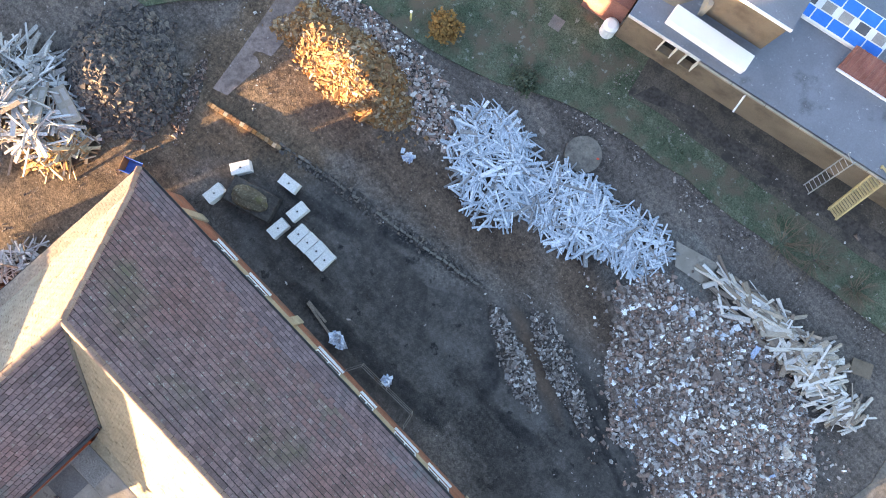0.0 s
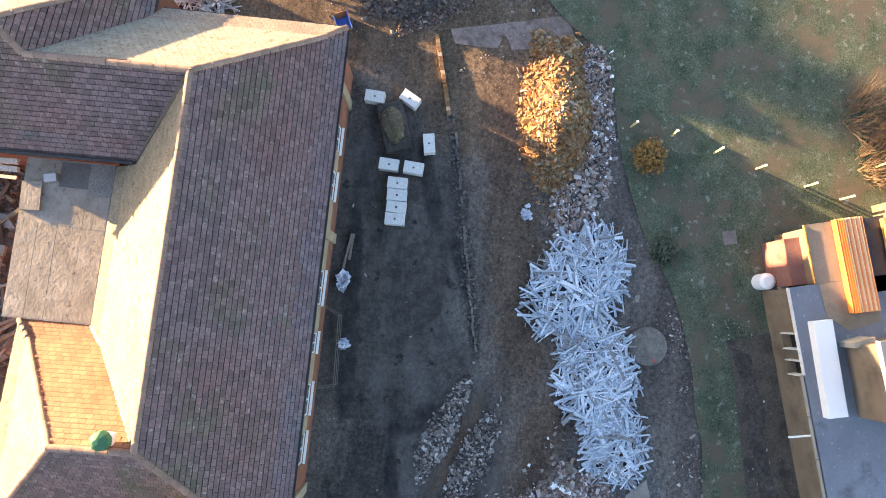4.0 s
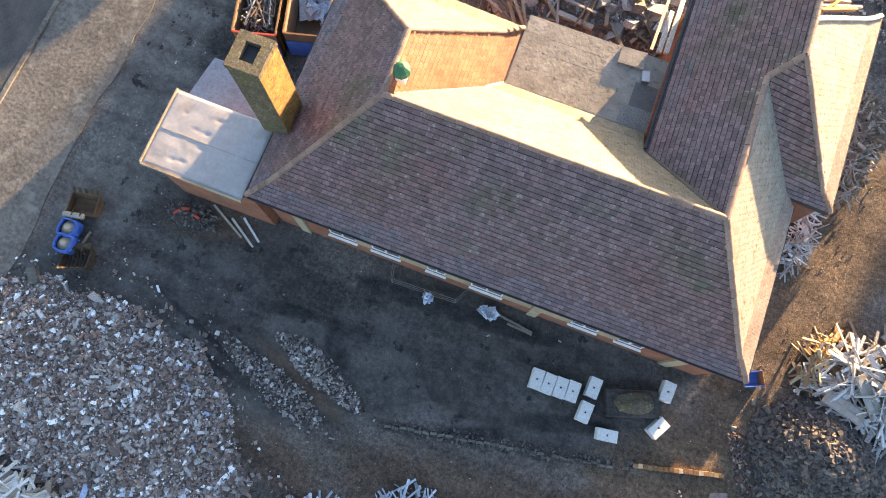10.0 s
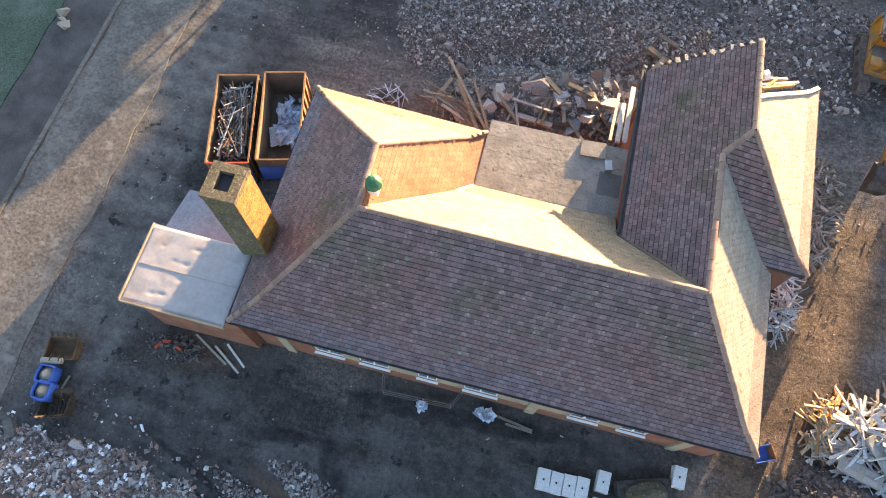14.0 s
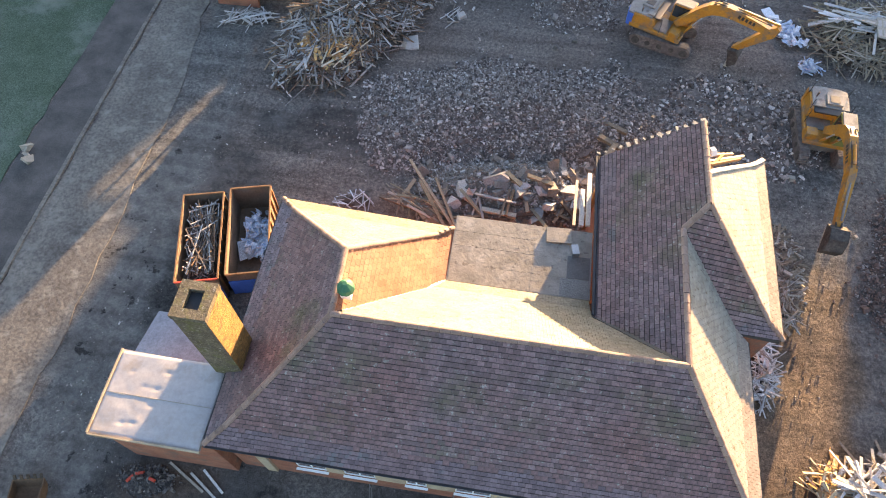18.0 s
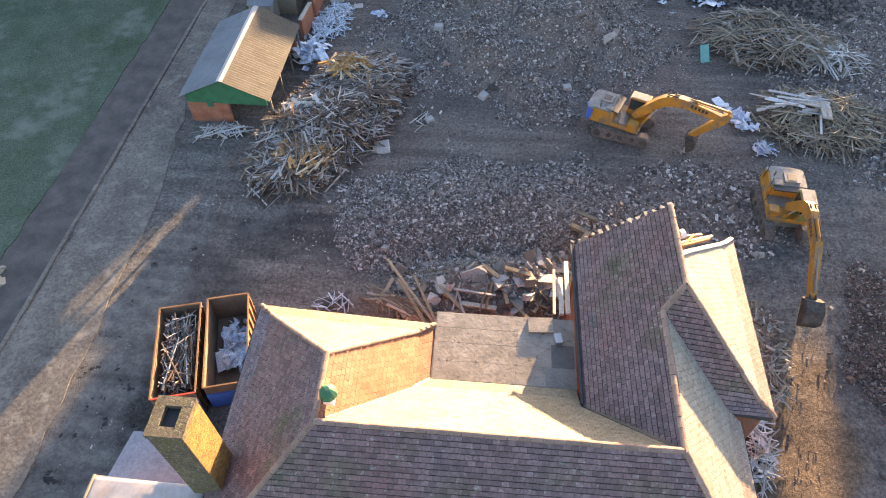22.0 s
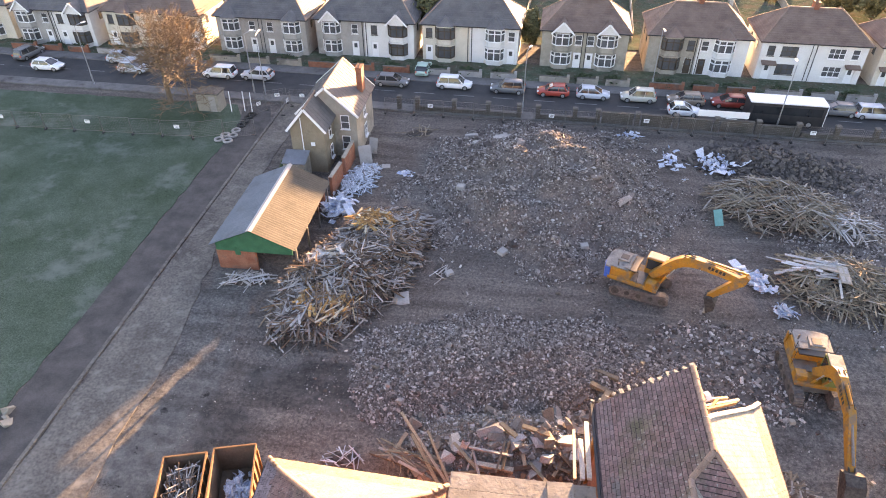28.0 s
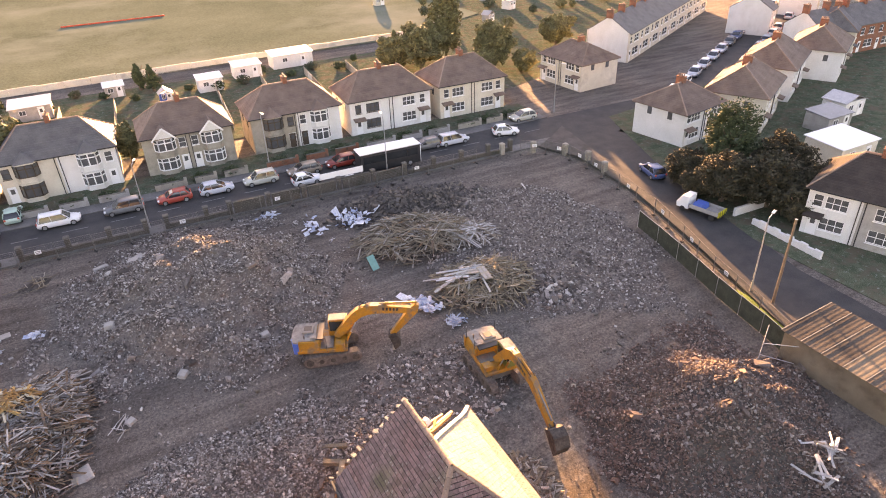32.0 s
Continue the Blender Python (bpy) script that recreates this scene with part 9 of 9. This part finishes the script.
gate = thing("fence_gate_frame", "open steel gate frame leaning at the fence end", "gate")
for a, b in (((39.0, 23.2, 0.0), (40.9, 24.2, 2.0)), ((40.7, 21.2, 0.0), (40.9, 21.1, 2.0)), ((39.05, 23.1, 1.7), (40.85, 21.1, 1.95)), ((39.2, 23.3, 0.4), (40.7, 21.2, 0.3))):
    part("gate_tube", Geo().cyl(a, b, 0.03, n=6), GALV, gate)
long_shed = thing("long_shed", "long low shed with ribbed asbestos roof", "shed")
part("shed_wall", Geo().box((43.2, 13.0, 1.3), (5.2, 19.4, 2.6)), BROWN_RENDER, long_shed)
for k in range(12):
    y0 = 22.9 - k * 1.65
    g = Geo()
    for j in range(10):
        y_, z_ = y0 - 1.68 + j * 0.187, 0.010 * (j % 2)
        g.v += [(40.4, y_, 2.6 + z_), (46.2, y_, 3.0 + z_), (40.4, y_, 2.57 + z_), (46.2, y_, 2.97 + z_)]
    g.f = [q for j in range(9) for q in ((4 * j, 4 * j + 1, 4 * j + 5, 4 * j + 4), (4 * j + 2, 4 * j + 6, 4 * j + 7, 4 * j + 3), (4 * j, 4 * j + 4, 4 * j + 6, 4 * j + 2), (4 * j + 1, 4 * j + 3, 4 * j + 7, 4 * j + 5))]
    part("roof_sheet", g, BROWN_RENDER if k in (3, 5) else MUD, long_shed, "pale replaced sheet" if k in (3, 5) else "")
    part("lap_strip", Geo().beam((40.4, y0, 2.64), (46.2, y0, 3.04), 0.06, 0.02), ROUGHCAST, long_shed)
# ---- houses beyond ----
semi(8.4, pose(70.1, 58.0, 0, 0, 0, 8.8), (WHITEWASH, WHITEWASH), BROWNTILE, "white hip-roofed house at the side road", "flat", depth=8.2, ze=4.6, zr=6.9, group="houses by the side road")
# Unseen houses added beyond the view so their shadows cover the field.
for x_, lb_ in ((-81.5, "grey rendered semi-detached house up the street"), (-96.5, "cream semi-detached house further up the street")):
    semi(12.6, pose(x_, 88.2, 0, 0, 0, -2.3), (GREYWALL, CREAM), SLATE, lb_, "bays")
semi(10.4, pose(69.6, 89.0, 0, 0, 0, -86), (CREAM, CREAM), BROWNTILE, "cream hip-roofed house at the far corner", "flat", ze=4.5, zr=6.6, group="houses by the side road")
semi(9.6, pose(60.8, 30.2, 0, 0, 0, -70), (WHITEWASH, GREYWALL), DARKTILE, "white and grey house with dark roof and porch", "flat", group="houses by the side road")
for x, y, w, wall, rf, lb in ((83.5, 57.8, 11.5, CREAM, BROWNTILE, "cream rear of a tiled semi-detached house"), (98.5, 64.8, 12.5, WHITEWASH, BROWNTILE, "white rear of a semi-detached house"), (113.0, 66.8, 11, WHITEWASH, BROWNTILE, "white house with brown tile roof"), (128.0, 74.5, 12, CREAM, SLATE, "cream house further along")):
    semi(w, pose(x, y, 0, 0, 0, 27.8), (wall, wall), rf, lb, "flat", group="houses along the far street")


def terrace(m, n, w, wall, roof, label, ze=5.4, zr=8.2, depth=8.5):
    """A row of gabled terrace houses, each with its door, windows and chimney."""
    for k in range(n):
        root = thing("terraced_house", label, "house", m @ pose(k * w, 0, 0), group=label)
        wall_with(root, 0, w, 0, 0, ze, [(0.5, 1.4, 0.1, 2.2), (2.2, w - 0.6, 0.9, 2.3), (0.6, 1.7, 3.3, 4.6), (2.8, w - 0.8, 3.3, 4.6)], wall)
        for x in (0, w):
            part("gable_wall", Geo().extrude([(0.29, 0), (depth - 0.29, 0), (depth - 0.29, ze), (depth / 2, zr - 0.1), (0.29, ze)], "x", x + (0.0 if x == 0 else -0.25), x + (0.25 if x == 0 else 0.0)), WHITEWASH, root)
        part("rear_wall", Geo().box((w / 2, depth - 0.14, ze / 2), (w, 0.28, ze)), wall, root)
        door(root, 0.95, 0.1)
        window(root, (2.2 + w - 0.6) / 2, 0.1, 0.9, w - 2.8, 1.4, 2, 2)
        window(root, 1.15, 0.1, 3.3, 1.1, 1.3, 1, 2)
        window(root, (2.8 + w - 0.8) / 2, 0.1, 3.3, w - 3.6, 1.3, 2, 2)
        for s, y0 in ((-1, -0.3), (1, depth + 0.3)):
            part("roof_slope", Geo().slab([(0, y0, ze - 0.15), (w, y0, ze - 0.15), (w, depth / 2, zr), (0, depth / 2, zr)], 0.14, (0, 0, -0.14)), roof, root)
        chimney_stack(root, 0.1, depth / 2, zr - 0.4, pots=2)


FAR = pose(92.0, 82.5, 0, 0, 0, 27.8)
terrace(FAR @ pose(2, 11, 0, 0, 0, 0), 9, 6.0, CREAM, SLATE, "pale terraced house on the far street")
terrace(pose(117.0, 74.5, 0, 0, 0, -3), 6, 5.2, BRICK, SLATE, "red brick terraced house with white gable")
terrace(pose(150.0, 98.0, 0, 0, 0, 27.8), 6, 5.2, CREAM, SLATE, "cream terraced house up the street")
terrace(pose(126.0, 92.0, 0, 0, 0, 27.8), 1, 5.2, WHITEWASH, SLATE, "white end terraced house")
rr5 = random.Random(5)
first = {}
for k in range(34):
    side = k % 2
    t = 12 + (k // 2) * 6.2 + rr5.uniform(-0.4, 0.4)
    if rr5.random() < 0.12:
        continue
    off = 3.0 if side else -3.0
    x, y = 66.5 + t * 0.885 - off * 0.466, 63.2 + t * 0.466 + off * 0.885
    key = rr5.choice(("white", "silver", "grey", "silver", "blue", "white"))
    mm = pose(x, y, 0.05, 0, 0, 27.8 + (180 if side else 0))
    if key in first:
        copy_thing(first[key], mm)
    else:
        first[key] = car(mm, key, COLS[key], key + " car parked along the terrace street", group="cars along the terrace street")
# hedges and evergreens
for k, (x, y, r, h) in enumerate(((60.5, 46.0, 3.4, 4.6), (63.5, 42.5, 3.6, 5.0), (66.0, 50.5, 3.4, 7.4), (61.0, 51.5, 2.6, 3.2), (66.5, 38.5, 3.2, 4.4), (69.0, 45.5, 3.2, 5.0), (62.8, 38.4, 2.2, 3.4), (58.9, 48.6, 1.6, 2.6))):
    leafy("evergreen_tree", pose(x - 2.6, y - 2.4, 0), r * 1.12, h * 1.3, 6500, LEAF if h > 7 else LEAF_B, ("large dense dark evergreen by the house" if h > 5 else "dark overgrown evergreen hedge clump"), "tree", seed=60 + k, leaf=0.20)
for k, (x, y, r, h) in enumerate(((6.0, 129.0, 1.6, 5.0), (-16.5, 126.5, 1.9, 5.5), (8.0, 127.0, 1.6, 4.8))):
    leafy("conifer", pose(x, y, 0), r, h, 1200, LEAF, "small dark garden conifer", "tree", seed=80 + k, leaf=0.3, upright=True)
# Added trees: they block low sun through the gaps between houses.
for k, (x, y, r, h) in enumerate(((0.9, 93.4, 1.5, 5.4), (-13.3, 93.6, 3.3, 9.4))):
    leafy("evergreen_tree", pose(x, y, 0), r, h, 2600, LEAF_O, "added evergreen blocking sun through a house gap", "tree", seed=87 + k, leaf=0.34)
# The 14.5 m tree is placed and heightened to block sun from the grass.
for k, (x, y, r, h) in enumerate(((54.6, 112.5, 5.6, 8.8), (50.4, 115.0, 3.6, 6.6), (61.0, 114.0, 3.3, 14.5), (66.0, 104.5, 4.2, 9.0), (69.6, 99.5, 2.4, 4.0), (63.4, 103.0, 2.2, 4.6), (86.0, 112.0, 3.5, 6.5))):
    leafy("garden_tree", pose(x, y, 0), r, h, 5200, LEAF_O, "tall dense garden tree, its leaf colour lightened for haze", "tree", seed=90 + k, leaf=0.36)
for k in range(26):
    x = -60 + 4.6 * k
    y = 117 + 14 * rr5.random()
    leafy("garden_shrub", pose(x, y, 0), rr5.uniform(0.7, 1.7), rr5.uniform(0.8, 2.0), 260, LEAF if k % 3 else GRASS_BROWN, "low winter shrub in a back garden", "bush", seed=120 + k, leaf=0.22, trunk=0.06)
for k, (x0, x1, y, ww, roof, style, label, more) in enumerate(PAIRS):
    for j in range(3):
        x = x0 + (j + 0.5) * (x1 - x0) / 3
        leafy("garden_hedge", pose(x, street_y(x, 7.0), 0.1), 1.4, 0.9, 260, LEAF, "clipped front garden hedge", "hedge", seed=200 + 3 * k + j, leaf=0.16, trunk=0.05)


# ---- back gardens ----
def garden_shed(x, y, w, d, h, wall, roof, label, turn=0, flat=True):
    root = thing("garden_shed", label, "shed", pose(x, y, 0.05, 0, 0, turn), group="sheds in the back gardens")
    part("shed_wall", Geo().box((0, 0, h / 2), (w, d, h)), wall, root)
    if flat:
        part("shed_roof", Geo().slab([(-w / 2 - 0.2, -d / 2 - 0.2, h), (w / 2 + 0.2, -d / 2 - 0.2, h), (w / 2 + 0.2, d / 2 + 0.2, h + 0.35), (-w / 2 - 0.2, d / 2 + 0.2, h + 0.35)], 0.1), roof, root)
    else:
        for s in (-1, 1):
            part("shed_roof", Geo().slab([(s * (w / 2 + 0.2), -d / 2 - 0.2, h - 0.1), (s * (w / 2 + 0.2), d / 2 + 0.2, h - 0.1), (0, d / 2 + 0.2, h + 0.8), (0, -d / 2 - 0.2, h + 0.8)], 0.08, (0, 0, -0.08)), roof, root)
    window(root, -w * 0.2, -d / 2 - 0.02, h * 0.45, min(1.0, w * 0.3), 0.8, 2, 1, sill=False)
    door(root, w * 0.25, -d / 2 - 0.03, w=0.8, h=min(1.9, h - 0.15))


for x, y, w, d, h, wall, roof, label, flat in (
        (-83, 119.5, 6, 4, 2.4, ROUGHCAST, GREYWALL, "long grey garage with flat roof", True), (-73, 119, 7, 4, 2.4, WHITEWASH, WHITE, "white-roofed garage at the garden end", True), (-66.5, 118.5, 5, 4, 2.5, WHITEWASH, WHITE, "white garden workshop at the garden end", True),
        (-49, 119.5, 8.5, 5, 2.7, CREAM, SHEETMETAL, "cream chalet with pale roof", True), (-42, 119.5, 5.5, 5, 2.7, WHITEWASH, WHITE, "white chalet with pale roof", True), (-11.3, 123.5, 6.0, 5, 2.3, GREYWALL, GALV, "greenhouse-like shed with ribbed pale roof", True),
        (-23.0, 116.0, 2.2, 2.0, 1.8, BRICK, BRICK, "small red garden shed at the garden end", False), (-28.0, 117.0, 2.4, 2.2, 1.9, CREAM, WHITE, "pale garden shed at the garden end", False), (1.6, 128.0, 3.2, 2.4, 2.0, GREYWALL, WHITE, "pale garden shed at the garden end", True),
        (9.0, 119.0, 2.0, 1.8, 1.7, BLUE_P, SHEETMETAL, "small blue garden shed at the garden end", False), (17.0, 122.0, 4.2, 3.0, 2.3, WHITEWASH, WHITE, "white caravan-like shed at the garden end", True), (24.8, 127.0, 5.0, 3.4, 2.4, WHITEWASH, WHITE, "white garage behind the gardens", True), (34.3, 130.0, 8.0, 4.0, 2.6, WHITEWASH, WHITE, "long white-roofed garage at the garden end", True),
        (-34, 112, 2.6, 2.2, 1.9, GREYWALL, LEADROOF, "grey garden shed at the garden end", False), (79.5, 44.5, 7.0, 5.0, 2.7, CREAM, WHITE, "flat pale-roofed outbuilding at the garden end", True), (88.0, 52.0, 5.0, 3.6, 2.3, GREYWALL, LEADROOF, "grey lean-to extension at the garden end", True), (95.0, 54.5, 4.5, 3.6, 2.4, WHITEWASH, GALV, "white conservatory with glass roof", False)):
    garden_shed(x, y, w, d, h, wall, roof, label, flat=flat)
for k in range(14):
    x = -58 + 8.2 * k
    fence = thing("garden_fence", "pale board fence between two gardens", "fence", pose(x, 98, 0.05, 0, 0, 88 - 0.3 * k), group="garden fences")
    for j in range(7):
        part("fence_board", Geo().box((3.4 * j + 1.7, 0, 0.75), (3.3, 0.05, 1.5)), TIMBER_O if k % 2 else ROUGHCAST, fence)
lane_wall = thing("back_lane_wall", "pale frosty wall along the back lane", "wall", pose(0, 139, 0, 0, 0, -0.5))
for k in range(44):
    part("wall_length", Geo().box((-130 + 4.5 * k, 0, 0.6), (4.46, 0.3, 1.2 + 0.1 * (k % 3))), CREAM, lane_wall)
barrier = thing("red_barrier", "low red and white barrier round the pitch", "barrier", pose(10.0, 200, 0, 0, 0, -2))
for k in range(8):
    part("barrier_panel", Geo().box((-14 + 3.2 * k, 0, 0.25), (3.1, 0.1, 0.5)), RED_P, barrier)
for k in range(12):
    part("barrier_panel", Geo().box((-48.0 + 0.3 * k, -60.0 + 4.2 * k, 0.3), (0.12, 2.6, 0.6)), RED_P if k % 2 else WHITE, barrier)
for x, y in ((-34, 168),):
    gp = thing("goal_posts", "white goal posts on the field", "goal", pose(x, y + 10, 0.1))
    part("goal_frame", Geo().cyl((-2.5, 0, 0), (-2.5, 0, 4), 0.05, n=6).cyl((2.5, 0, 0), (2.5, 0, 4), 0.05, n=6).cyl((-2.5, 0, 2.6), (2.5, 0, 2.6), 0.06, n=6), WHITE, gp)
for a, b in (((56.2, 40.4), (61.5, 40.2)),):
    solid("white_garden_wall", Geo().beam((*a, 0.5), (*b, 0.5), 0.25, 1.0), WHITEWASH, "white painted garden wall at the kerb", "wall")
ww_ = thing("stepped_garden_wall", "white stepped garden wall at the kerb", "wall")
for k in range(10):
    part("wall_block", Geo().box((56.5 - 0.05 * k, 37.8 - 0.82 * k, 0.35 + 0.08 * (k % 2)), (0.3, 0.8, 0.7 + 0.16 * (k % 2))), WHITEWASH, ww_)

# allotments beyond the corner, half lost in the mist
r7 = random.Random(71)
for k in range(11):
    x, y = r7.uniform(72, 130), r7.uniform(125, 205)
    garden_shed(x, y, r7.uniform(2.2, 4.5), r7.uniform(1.8, 3.0), r7.uniform(1.7, 2.3), (CREAM, GREYWALL, WHITEWASH)[k % 3], (WHITE, SHEETMETAL, LEADROOF)[k % 3], "small pale shed on a misty allotment", turn=r7.uniform(-20, 40), flat=k % 2 == 0)
for k in range(16):
    leafy("allotment_bush", pose(r7.uniform(70, 135), r7.uniform(118, 200), 0), r7.uniform(1.0, 2.4), r7.uniform(1.2, 3.2), 220, LEAF_O if k % 2 else GRASS_BROWN, "dull winter bush on a misty allotment", "bush", seed=400 + k, leaf=0.34, trunk=0.08)
